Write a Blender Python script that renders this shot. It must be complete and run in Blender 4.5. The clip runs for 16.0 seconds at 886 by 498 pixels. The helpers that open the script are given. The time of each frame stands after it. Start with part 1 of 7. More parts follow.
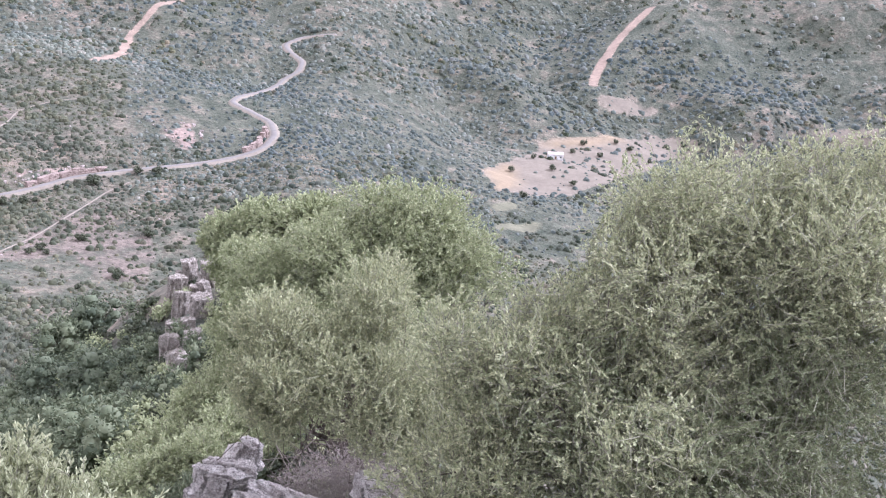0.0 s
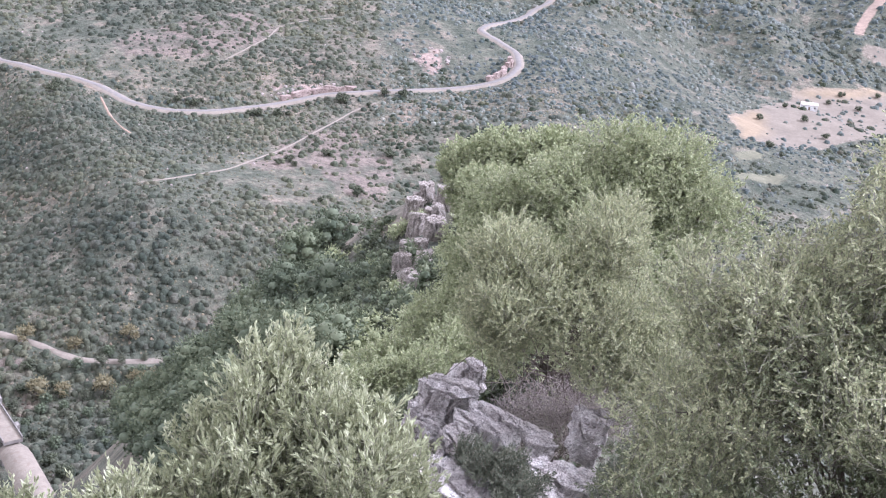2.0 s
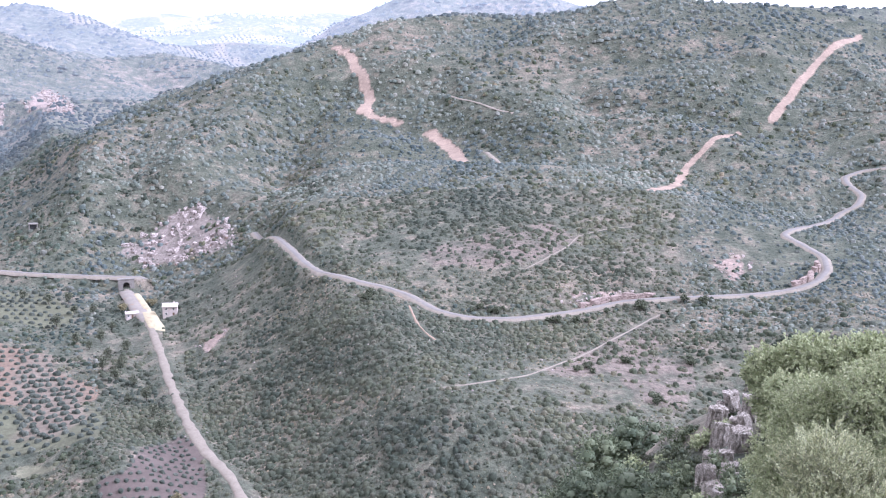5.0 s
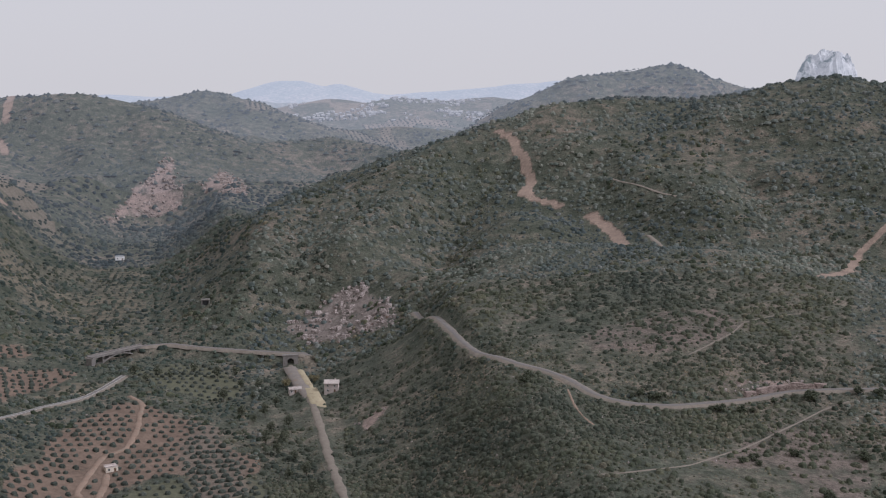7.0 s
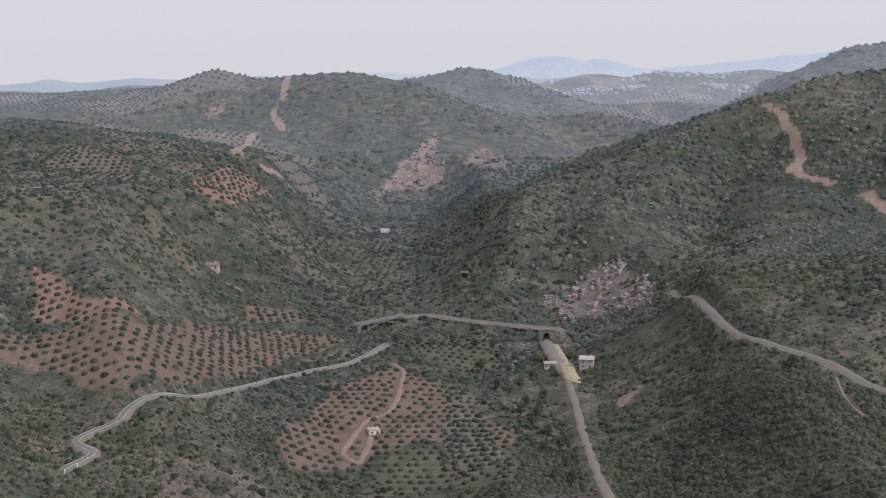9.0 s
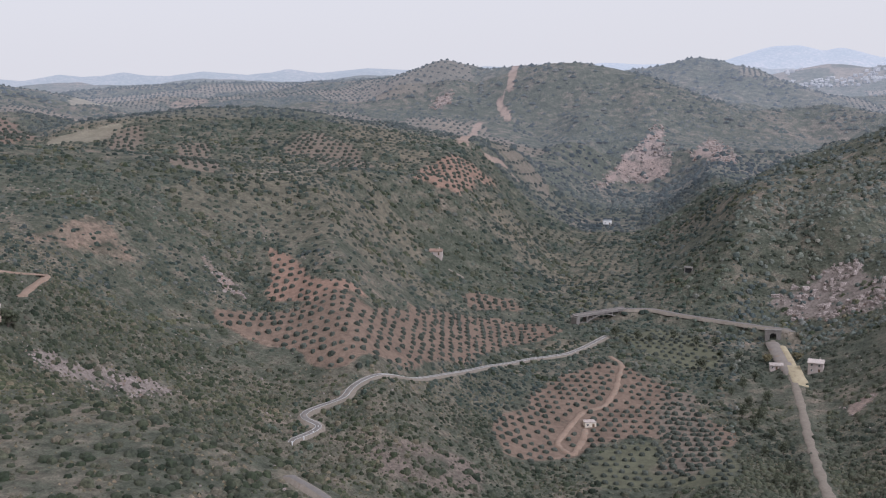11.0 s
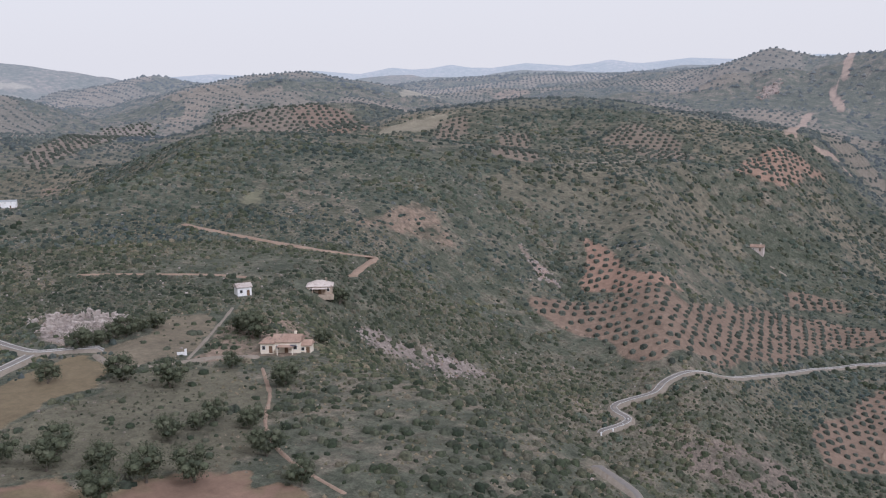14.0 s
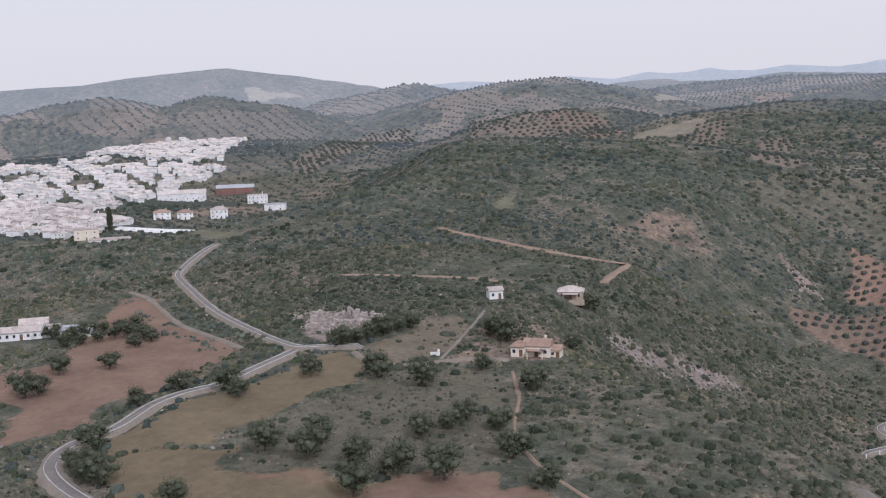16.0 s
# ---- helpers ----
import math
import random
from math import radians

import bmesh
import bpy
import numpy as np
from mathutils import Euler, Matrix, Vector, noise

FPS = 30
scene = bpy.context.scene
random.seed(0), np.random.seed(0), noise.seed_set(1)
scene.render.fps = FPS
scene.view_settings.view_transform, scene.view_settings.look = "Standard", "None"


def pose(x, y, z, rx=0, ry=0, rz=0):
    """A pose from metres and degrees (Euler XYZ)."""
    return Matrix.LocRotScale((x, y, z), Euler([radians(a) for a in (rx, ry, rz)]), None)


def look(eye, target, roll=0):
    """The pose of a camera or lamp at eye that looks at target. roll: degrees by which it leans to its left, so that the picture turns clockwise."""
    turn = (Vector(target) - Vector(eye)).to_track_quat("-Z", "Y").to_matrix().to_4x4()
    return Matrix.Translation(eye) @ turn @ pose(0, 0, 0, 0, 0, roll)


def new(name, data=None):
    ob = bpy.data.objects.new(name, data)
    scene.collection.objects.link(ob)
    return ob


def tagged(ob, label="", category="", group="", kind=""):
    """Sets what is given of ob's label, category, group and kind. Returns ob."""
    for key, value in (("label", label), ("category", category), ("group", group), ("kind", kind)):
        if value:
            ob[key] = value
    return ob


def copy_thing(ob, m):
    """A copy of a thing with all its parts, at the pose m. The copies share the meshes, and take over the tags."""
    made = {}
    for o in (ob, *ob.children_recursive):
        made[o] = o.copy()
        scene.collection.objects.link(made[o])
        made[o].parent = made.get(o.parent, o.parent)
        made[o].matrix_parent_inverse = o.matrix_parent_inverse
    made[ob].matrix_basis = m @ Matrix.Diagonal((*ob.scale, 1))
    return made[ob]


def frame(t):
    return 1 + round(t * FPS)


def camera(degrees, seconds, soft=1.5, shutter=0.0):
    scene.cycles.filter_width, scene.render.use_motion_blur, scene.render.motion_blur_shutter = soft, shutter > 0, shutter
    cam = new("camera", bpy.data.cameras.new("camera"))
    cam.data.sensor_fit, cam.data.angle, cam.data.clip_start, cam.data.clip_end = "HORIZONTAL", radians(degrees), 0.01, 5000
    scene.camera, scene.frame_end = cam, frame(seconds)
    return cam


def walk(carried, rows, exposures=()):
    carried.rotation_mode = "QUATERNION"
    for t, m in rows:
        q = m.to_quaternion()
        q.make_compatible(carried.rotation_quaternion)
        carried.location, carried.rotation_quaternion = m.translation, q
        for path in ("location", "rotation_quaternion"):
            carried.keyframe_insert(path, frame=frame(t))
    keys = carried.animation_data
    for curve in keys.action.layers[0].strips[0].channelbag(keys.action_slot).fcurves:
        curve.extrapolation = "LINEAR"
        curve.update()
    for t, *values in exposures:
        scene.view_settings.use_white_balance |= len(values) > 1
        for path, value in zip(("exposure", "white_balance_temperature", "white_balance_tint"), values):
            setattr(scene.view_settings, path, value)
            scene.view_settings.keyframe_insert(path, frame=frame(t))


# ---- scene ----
cam = camera(43.43, 16.0, 1.2)


def row(t, pan, tilt, roll, x, y, z):
    """One row of the path: degrees turned to the left of north, degrees above the level, lean, and the eye's place."""
    return t, pose(x, y, z, 0, 0, pan) @ pose(0, 0, 0, 90 + tilt) @ pose(0, 0, 0, 0, 0, roll)


PATH = [
    (0.0, -43.43, -16.84, 3.62, 0.123, -0.007, 150.026),
    (0.5, -40.83, -18.54, 4.71, 0.092, -0.007, 150.021),
    (1.0, -37.89, -19.36, 5.39, 0.056, -0.002, 150.007),
    (1.5, -34.40, -20.61, 5.44, 0.030, 0.000, 150.001),
    (2.0, -31.22, -21.06, 4.88, 0.000, 0.000, 150.000),
    (2.5, -26.90, -21.17, 3.84, -0.039, 0.002, 150.000),
    (3.0, -22.82, -21.67, 3.04, -0.072, -0.003, 150.005),
    (3.5, -18.85, -21.31, 2.34, -0.100, -0.023, 150.018),
    (4.0, -16.92, -17.59, 1.68, -0.118, -0.055, 150.035),
    (4.5, -15.85, -13.83, 0.75, -0.135, -0.103, 150.047),
    (4.7, -15.47, -12.67, 0.63, -0.142, -0.125, 150.050),
    (6.8, -7.92, -6.95, 0.15, -0.199, -0.195, 150.050),
    (7.0, -6.56, -7.00, 0.16, -0.205, -0.201, 150.050),
    (7.5, -3.92, -7.37, 0.10, -0.218, -0.218, 150.050),
    (8.0, 0.00, -7.73, -0.01, -0.232, -0.235, 150.050),
    (8.5, 3.59, -8.04, -0.28, -0.246, -0.251, 150.050),
    (9.0, 6.76, -8.21, -0.52, -0.259, -0.268, 150.050),
    (9.2, 7.88, -8.24, -0.61, -0.265, -0.274, 150.050),
    (11.3, 20.05, -8.68, -0.43, -0.322, -0.344, 150.050),
    (11.5, 21.28, -8.71, -0.51, -0.327, -0.351, 150.050),
    (12.0, 24.58, -8.74, -0.68, -0.341, -0.367, 150.050),
    (12.5, 27.89, -8.82, -0.79, -0.355, -0.384, 150.050),
    (13.0, 30.72, -8.56, -0.92, -0.368, -0.400, 150.050),
    (13.5, 32.96, -8.58, -1.04, -0.382, -0.417, 150.050),
    (14.0, 34.56, -8.90, -0.95, -0.395, -0.434, 150.050),
    (14.5, 37.07, -9.27, -0.96, -0.409, -0.450, 150.050),
    (15.0, 41.05, -8.80, -1.81, -0.423, -0.467, 150.050),
    (15.5, 44.38, -8.63, -1.83, -0.436, -0.483, 150.050),
    (16.0, 47.58, -8.31, -1.84, -0.450, -0.500, 150.050),
]
EXPOSURES = [(0, 1.88, 5220, 26), (3, 1.95, 5120, 26), (4.7, 1.99, 5020, 26), (5.7, 0.8, 5300, 22), (6.8, 0.06, 5550, 18), (9, 0.2, 5550, 18), (12, 0.36, 5450, 18), (15, 0.38, 5450, 18), (16, 0.31, 5450, 19)]
walk(cam, [row(*r) for r in PATH], EXPOSURES)

# ---- sky and sun: bright overcast with a veiled sun ----
world = bpy.data.worlds.new("overcast_sky")
scene.world = world
world.use_nodes = True
wn, wl = world.node_tree.nodes, world.node_tree.links
wn.clear()
sky = wn.new("ShaderNodeTexSky")
sky.sky_type, sky.sun_disc = "NISHITA", False
sky.sun_elevation, sky.sun_rotation = radians(40), radians(110)
sky.dust_density = 4.0
sky_gain = wn.new("ShaderNodeMix")
sky_gain.data_type, sky_gain.blend_type = "RGBA", "MIX"
sky_gain.inputs[0].default_value = 0.9
sky_gain.inputs[7].default_value = (6.88, 6.4, 5.6, 1)
wl.new(sky.outputs[0], sky_gain.inputs[6])
back = wn.new("ShaderNodeBackground")
back.inputs[1].default_value = 0.098
wl.new(sky_gain.outputs[2], back.inputs[0])
wl.new(back.outputs[0], wn.new("ShaderNodeOutputWorld").inputs[0])
sun_data = bpy.data.lights.new("sun", "SUN")
sun_data.energy, sun_data.angle, sun_data.color = 1.7, radians(10), (1.0, 0.96, 0.9)
sun = new("sun", sun_data)
sun.matrix_world = look((660, -240, 590), (0, 0, 0))

# ---- materials ----
def shader(name, rough=0.9):
    m = bpy.data.materials.new(name)
    m.use_nodes = True
    n, l = m.node_tree.nodes, m.node_tree.links
    b = n["Principled BSDF"]
    b.inputs["Roughness"].default_value = rough
    b.inputs["Specular IOR Level"].default_value = 0.25
    return m, n, l, b


def rgb(c):
    return (c[0], c[1], c[2], 1)


def noise_node(n, l, size, detail=4, coord=None, rough=0.6):
    t = n.new("ShaderNodeTexNoise")
    t.inputs["Scale"].default_value = 1 / size
    t.inputs["Detail"].default_value = detail
    t.inputs["Roughness"].default_value = rough
    if coord is not None:
        l.new(coord, t.inputs["Vector"])
    return t.outputs["Fac"]


def ramp(n, l, value, stops):
    r = n.new("ShaderNodeValToRGB")
    e = r.color_ramp.elements
    while len(e) < len(stops):
        e.new(0.5)
    for k, (p, c) in enumerate(stops):
        e[k].position, e[k].color = p, rgb(c)
    l.new(value, r.inputs[0])
    return r.outputs[0]


def mix(n, l, a, b, fac, kind="MIX"):
    m = n.new("ShaderNodeMix")
    m.data_type, m.blend_type = "RGBA", kind
    for socket, v in ((m.inputs[0], fac), (m.inputs[6], a), (m.inputs[7], b)):
        if hasattr(v, "is_linked"):
            l.new(v, socket)
        else:
            socket.default_value = v if isinstance(v, (int, float)) else rgb(v)
    return m.outputs[2]


def maths(n, l, op, a, b=0.0):
    m = n.new("ShaderNodeMath")
    m.operation = op
    for socket, v in ((m.inputs[0], a), (m.inputs[1], b)):
        if hasattr(v, "is_linked"):
            l.new(v, socket)
        else:
            socket.default_value = v
    return m.outputs[0]


def bump(n, l, b, height, strength, distance):
    k = n.new("ShaderNodeBump")
    k.inputs["Strength"].default_value, k.inputs["Distance"].default_value = strength, distance
    l.new(height, k.inputs["Height"])
    l.new(k.outputs[0], b.inputs["Normal"])


def place(n):
    return n.new("ShaderNodeTexCoord").outputs["Object"]


def plain(name, dark, light, size, rough=0.9, relief=0.02, spot=None, per_object=0.0):
    """A surface that varies between two colours at two scales, with fine relief."""
    m, n, l, b = shader(name, rough)
    c = place(n)
    big, small = noise_node(n, l, size * 6, 3, c), noise_node(n, l, size, 5, c)
    both = maths(n, l, "ADD", maths(n, l, "MULTIPLY", big, 0.5), maths(n, l, "MULTIPLY", small, 0.5))
    col = ramp(n, l, both, [(0.36, dark), (0.64, light)])
    if spot:
        col = mix(n, l, col, spot, ramp(n, l, noise_node(n, l, size * 2.3, 6, c), [(0.56, (0, 0, 0)), (0.64, (1, 1, 1))]))
    if per_object:
        info = n.new("ShaderNodeObjectInfo").outputs["Random"]
        tone = ramp(n, l, info, [(0, (1 - per_object,) * 3), (1, (1 + per_object,) * 3)])
        col = mix(n, l, col, tone, 1.0, "MULTIPLY")
    l.new(col, b.inputs["Base Color"])
    bump(n, l, b, small, 0.6, relief)
    return m


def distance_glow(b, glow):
    """Emission standing in for air light on the far backdrop; nothing near has any."""
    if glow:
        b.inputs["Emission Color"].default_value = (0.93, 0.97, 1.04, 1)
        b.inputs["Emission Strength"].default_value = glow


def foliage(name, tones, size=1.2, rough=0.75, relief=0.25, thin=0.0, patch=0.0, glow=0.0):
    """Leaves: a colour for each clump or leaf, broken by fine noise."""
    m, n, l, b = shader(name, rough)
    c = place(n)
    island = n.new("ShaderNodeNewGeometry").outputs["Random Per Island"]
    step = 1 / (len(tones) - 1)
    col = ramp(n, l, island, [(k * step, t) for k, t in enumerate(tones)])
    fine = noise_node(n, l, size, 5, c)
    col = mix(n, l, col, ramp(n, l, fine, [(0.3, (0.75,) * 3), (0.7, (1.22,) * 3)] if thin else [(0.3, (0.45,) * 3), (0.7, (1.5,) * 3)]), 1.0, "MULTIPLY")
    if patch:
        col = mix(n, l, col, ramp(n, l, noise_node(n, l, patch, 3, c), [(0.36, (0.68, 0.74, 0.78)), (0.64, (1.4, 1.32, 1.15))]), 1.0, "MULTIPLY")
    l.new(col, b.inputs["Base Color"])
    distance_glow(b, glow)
    if relief:
        bump(n, l, b, fine, 0.9, relief)
    if thin:
        b.inputs["Subsurface Weight"].default_value = 0.0
        glow = n.new("ShaderNodeBsdfTranslucent")
        l.new(col, glow.inputs["Color"])
        blend = n.new("ShaderNodeMixShader")
        blend.inputs[0].default_value = thin
        l.new(b.outputs[0], blend.inputs[1])
        l.new(glow.outputs[0], blend.inputs[2])
        l.new(blend.outputs[0], n["Material Output"].inputs["Surface"])
    return m


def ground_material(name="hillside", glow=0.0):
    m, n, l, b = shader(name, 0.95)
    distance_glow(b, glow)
    c = place(n)
    big, mid, fine, grain = (noise_node(n, l, s, d, c) for s, d in ((140, 4), (12, 6), (2.0, 6), (0.5, 4)))
    under = ramp(n, l, maths(n, l, "ADD", maths(n, l, "MULTIPLY", big, 0.4), maths(n, l, "MULTIPLY", mid, 0.6)),
                 [(0.34, (0.05, 0.06, 0.042)), (0.5, (0.084, 0.088, 0.064)), (0.66, (0.17, 0.138, 0.108))])
    cover = n.new("ShaderNodeAttribute")
    cover.attribute_name = "cover"
    edge = maths(n, l, "ADD", cover.outputs["Alpha"], maths(n, l, "MULTIPLY", maths(n, l, "SUBTRACT", mid, 0.5), 0.9))
    edge = ramp(n, l, edge, [(0.38, (0, 0, 0)), (0.62, (1, 1, 1))])
    col = mix(n, l, under, cover.outputs["Color"], edge)
    rough_part = ramp(n, l, cover.outputs["Alpha"], [(0.5, (1, 1, 1)), (0.9, (0.3, 0.3, 0.3))])
    col = mix(n, l, col, ramp(n, l, fine, [(0.3, (0.55,) * 3), (0.7, (1.45,) * 3)]), rough_part, "MULTIPLY")
    col = mix(n, l, col, ramp(n, l, grain, [(0.3, (0.8,) * 3), (0.7, (1.2,) * 3)]), rough_part, "MULTIPLY")
    col = mix(n, l, col, ramp(n, l, mid, [(0.3, (0.82,) * 3), (0.7, (1.18,) * 3)]), 1.0, "MULTIPLY")
    l.new(col, b.inputs["Base Color"])
    soft_field = ramp(n, l, cover.outputs["Alpha"], [(0.5, (0.8,) * 3), (0.9, (0.08,) * 3)])
    bump(n, l, b, maths(n, l, "ADD", fine, maths(n, l, "MULTIPLY", mid, 1.5)), 0.8, 1.0)
    l.new(soft_field, n["Bump"].inputs["Strength"])
    return m


GROUND = ground_material()
HAZE = [(1080, 0.016), (1280, 0.032), (1500, 0.05), (1800, 0.07), (2150, 0.1), (2700, 0.16), (3350, 0.32), (3900, 0.41)]  # where each belt of the backdrop begins, and the emission painted as its air light
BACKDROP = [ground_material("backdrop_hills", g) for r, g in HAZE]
ASPHALT = plain("worn_asphalt", (0.15, 0.137, 0.126), (0.2, 0.184, 0.17), 0.8, 0.9, 0.01, (0.22, 0.19, 0.165))
GRAVEL = plain("pale_gravel", (0.178, 0.152, 0.124), (0.255, 0.22, 0.178), 0.6, 0.95, 0.03, (0.19, 0.155, 0.125))
DIRT = plain("red_dirt", (0.215, 0.152, 0.112), (0.31, 0.226, 0.17), 0.9, 0.95, 0.05, (0.24, 0.2, 0.155))
LINE = plain("road_paint", (0.32, 0.31, 0.29), (0.48, 0.47, 0.45), 0.3, 0.7, 0.0)
# SCRUB, OLIVE and BACK tones are blued to stand in for haze
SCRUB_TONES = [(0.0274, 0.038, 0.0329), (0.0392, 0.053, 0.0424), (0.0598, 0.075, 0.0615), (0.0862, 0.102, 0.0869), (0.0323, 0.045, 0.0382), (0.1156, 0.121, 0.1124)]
# FAR tones: scrub colour paled and greyed as if seen through hazy air
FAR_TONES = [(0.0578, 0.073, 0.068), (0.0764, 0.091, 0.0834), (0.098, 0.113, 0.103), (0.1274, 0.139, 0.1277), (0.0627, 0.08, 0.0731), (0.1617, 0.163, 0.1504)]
OAK_TONES = [(0.04, 0.048, 0.034), (0.05, 0.058, 0.041), (0.061, 0.067, 0.048), (0.078, 0.082, 0.058), (0.044, 0.052, 0.037), (0.098, 0.094, 0.072)]
OLIVE_TONES = [(0.0353, 0.045, 0.0382), (0.049, 0.059, 0.0498), (0.0666, 0.077, 0.0657)]
NEAR_TONES = [(0.022, 0.03, 0.018), (0.034, 0.044, 0.026), (0.058, 0.066, 0.042), (0.092, 0.093, 0.064), (0.03, 0.039, 0.024), (0.14, 0.122, 0.092)]
HEATH_TONES = [(0.036, 0.042, 0.025), (0.06, 0.062, 0.038), (0.1, 0.09, 0.062), (0.15, 0.125, 0.095), (0.045, 0.052, 0.031), (0.2, 0.165, 0.132)]
NEAR_SCRUB = foliage("dark_scrub_leaves", NEAR_TONES, 0.7, 0.85, 0.3, 0, 90)
HEATH = foliage("dry_heath", HEATH_TONES, 0.5, 0.9, 0.2, 0, 70)
SCRUB = foliage("scrub_leaves", SCRUB_TONES, 0.9, 0.85, 0.35, 0, 110)
OAK_SCRUB = foliage("holm_oak_scrub", OAK_TONES, 0.9, 0.85, 0.35, 0, 110)
HILL_SCRUB = foliage("haze_paled_scrub", FAR_TONES, 1.4, 0.85, 0.3, 0, 130)
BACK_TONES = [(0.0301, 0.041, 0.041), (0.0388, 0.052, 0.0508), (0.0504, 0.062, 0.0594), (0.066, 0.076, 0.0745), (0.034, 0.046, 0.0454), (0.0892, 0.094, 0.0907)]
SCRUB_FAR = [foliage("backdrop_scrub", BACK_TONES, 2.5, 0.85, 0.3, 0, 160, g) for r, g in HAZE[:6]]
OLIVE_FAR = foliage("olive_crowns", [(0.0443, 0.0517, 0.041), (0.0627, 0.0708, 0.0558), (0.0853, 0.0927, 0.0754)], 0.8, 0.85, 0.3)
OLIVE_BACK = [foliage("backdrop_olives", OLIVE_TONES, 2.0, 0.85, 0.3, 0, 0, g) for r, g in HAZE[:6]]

# ---- the lie of the land (metres; the lookout stands over the origin) ----
SOFT = 5.0
RIDGES, VALLEYS = [], []


def ridge(line, slope, flat, rounded):
    """A crest line, the fall on both sides, the half width of its top, and how round it is."""
    RIDGES.append((line, slope, flat, rounded))


def valley(line, slope, flat, reach):
    VALLEYS.append((line, slope, flat, reach))


ridge([(60, -160, 148.5), (10, -30, 148.8), (0, -2.5, 145.4)], 0.95, 1.5, 2)  # lookout hill
ridge([(1, -2, 146), (12, 15, 136), (26, 36, 127), (46, 71, 119), (75, 107, 108), (123, 158, 76), (190, 230, 15)], 1.05, 3, 4)  # rocky shoulder
ridge([(45, 76, 116), (50, 119, 84), (55, 150, 66), (70, 230, 16)], 1.3, 2, 4)  # cliff spur
ridge([(101, 673, 38.6), (139, 707, 64.8), (195, 693, 63.5), (236, 648, 67.7), (272, 579, 60.1), (296, 545, 52.9), (321, 519, 47.9), (313, 464, 41.1)], 0.2, 0, 20)  # road hill
ridge([(161, 1027, 134.9), (197, 1042, 147.2), (237, 1054, 159.2), (296, 1059, 165.4), (362, 1039, 163.8), (403, 1002, 168.9), (434, 989, 178.8), (470, 972, 183.9), (498, 936, 175.9), (599, 923, 173), (836, 929, 171.8), (1182, 923, 176.2), (1553, 691, 179.7)], 0.4, 0, 20)  # long hill
ridge([(161, 1027, 134.9), (89, 976, 110.6), (21, 930, 88.2), (-16, 900, 76), (-33, 859, 65.7), (-56, 818, 48.7), (-74, 786, 36.2), (-80, 766, 26.7)], 0.45, 0, 20)  # west flank
ridge([(72, 897, 89.4), (35, 839, 72.1), (9, 770, 55.5), (-11, 720, 38.5), (-35, 659, 15.7)], 0.5, 0, 8)  # rock spur
ridge([(550, 835, 144.8), (529, 728, 110.7), (487, 635, 73), (409, 543, 48.4), (333, 450, 36.1), (276, 380, 32.8)], 0.42, 0, 20)  # bend ridge
ridge([(616, 511, 39), (771, 554, 91.9), (923, 599, 150), (1039, 600, 191.9), (1222, 445, 195.4)], 0.45, 0, 20)  # east hill
ridge([(-680, 1828, 159.9), (-590, 1806, 184.8), (-517, 1828, 169.2), (-463, 1791, 173.2), (-353, 1765, 178.6), (-266, 1760, 161.2), (-204, 1738, 140.5), (-141, 1714, 117.3), (-104, 1697, 103.1), (-18, 1750, 107.5), (27, 1750, 112.4), (95, 1697, 99.8), (132, 1645, 87.5)], 0.5, 0, 20)  # scar hill
ridge([(-231, 1755, 150), (-223, 1584, 91.3), (-214, 1464, 33.5)], 0.65, 0, 20)  # scar spur
ridge([(-150, 1713, 117), (-124, 1615, 67.9), (-94, 1497, 34.6)], 0.65, 0, 20)  # small scar spur
ridge([(-348, 2476, 173.1), (-240, 2488, 194.9), (-147, 2396, 168.8), (-66, 2349, 144.7), (-4, 2300, 105.8)], 0.35, 0, 20)  # hump
ridge([(462, 2253, 167.3), (529, 2238, 222.3), (608, 2270, 232.1), (742, 2283, 252.7), (809, 2260, 225.4), (877, 2180, 199.2), (1008, 2067, 194.2)], 0.5, 0, 20)  # dark hill
ridge([(-735, 1011, 93.2), (-685, 985, 104.7), (-644, 989, 116.6), (-578, 994, 124.1), (-538, 1016, 124.5), (-504, 1011, 117.8), (-454, 1002, 100), (-417, 996, 84.3), (-364, 995, 79.8), (-295, 997, 73.6), (-255, 967, 64.3), (-218, 935, 55.9), (-170, 884, 35.5)], 0.16, 0, 20)  # olive hill
ridge([(-471, 303, 82.7), (-485, 353, 93.3), (-497, 403, 104.1), (-499, 447, 113.7), (-492, 498, 116.4), (-474, 542, 113.5), (-453, 586, 109.9), (-428, 628, 100.3), (-413, 661, 90), (-409, 745, 80.1)], 0.15, 0, 20)  # near hill
ridge([(-258, 272, 76), (-214, 210, 76), (-193, 174, 75), (-199, 134, 73), (-329, 190, 69), (-242, 108, 72), (-281, 70, 73)], 0.3, 62, 20)  # villa plateau
ridge([(-407, 254, 63), (-411, 183, 62), (-440, 94, 62)], 0.25, 110, 20)  # field plateau
ridge([(-762, 440, 56), (-767, 342, 57), (-821, 220, 58)], 0.15, 160, 20)  # town rise
ridge([(-1145, 715, 90), (-1150, 561, 86), (-1154, 331, 80)], 0.1, 80, 20)  # upper town
ridge([(-492, 267, 66), (-521, 254, 73), (-552, 179, 78)], 0.25, 10, 20)  # wood bank
ridge([(-1826, 524, 130.1), (-1767, 699, 126.1), (-1740, 764, 141.4), (-1711, 827, 150), (-1661, 880, 130.3)], 0.3, 0, 20)  # town hill
ridge([(-1583, 856, 123.6), (-1545, 924, 146.9), (-1500, 959, 136.6), (-1464, 977, 131.6), (-1428, 1011, 116.4)], 0.3, 0, 20)  # pine hill
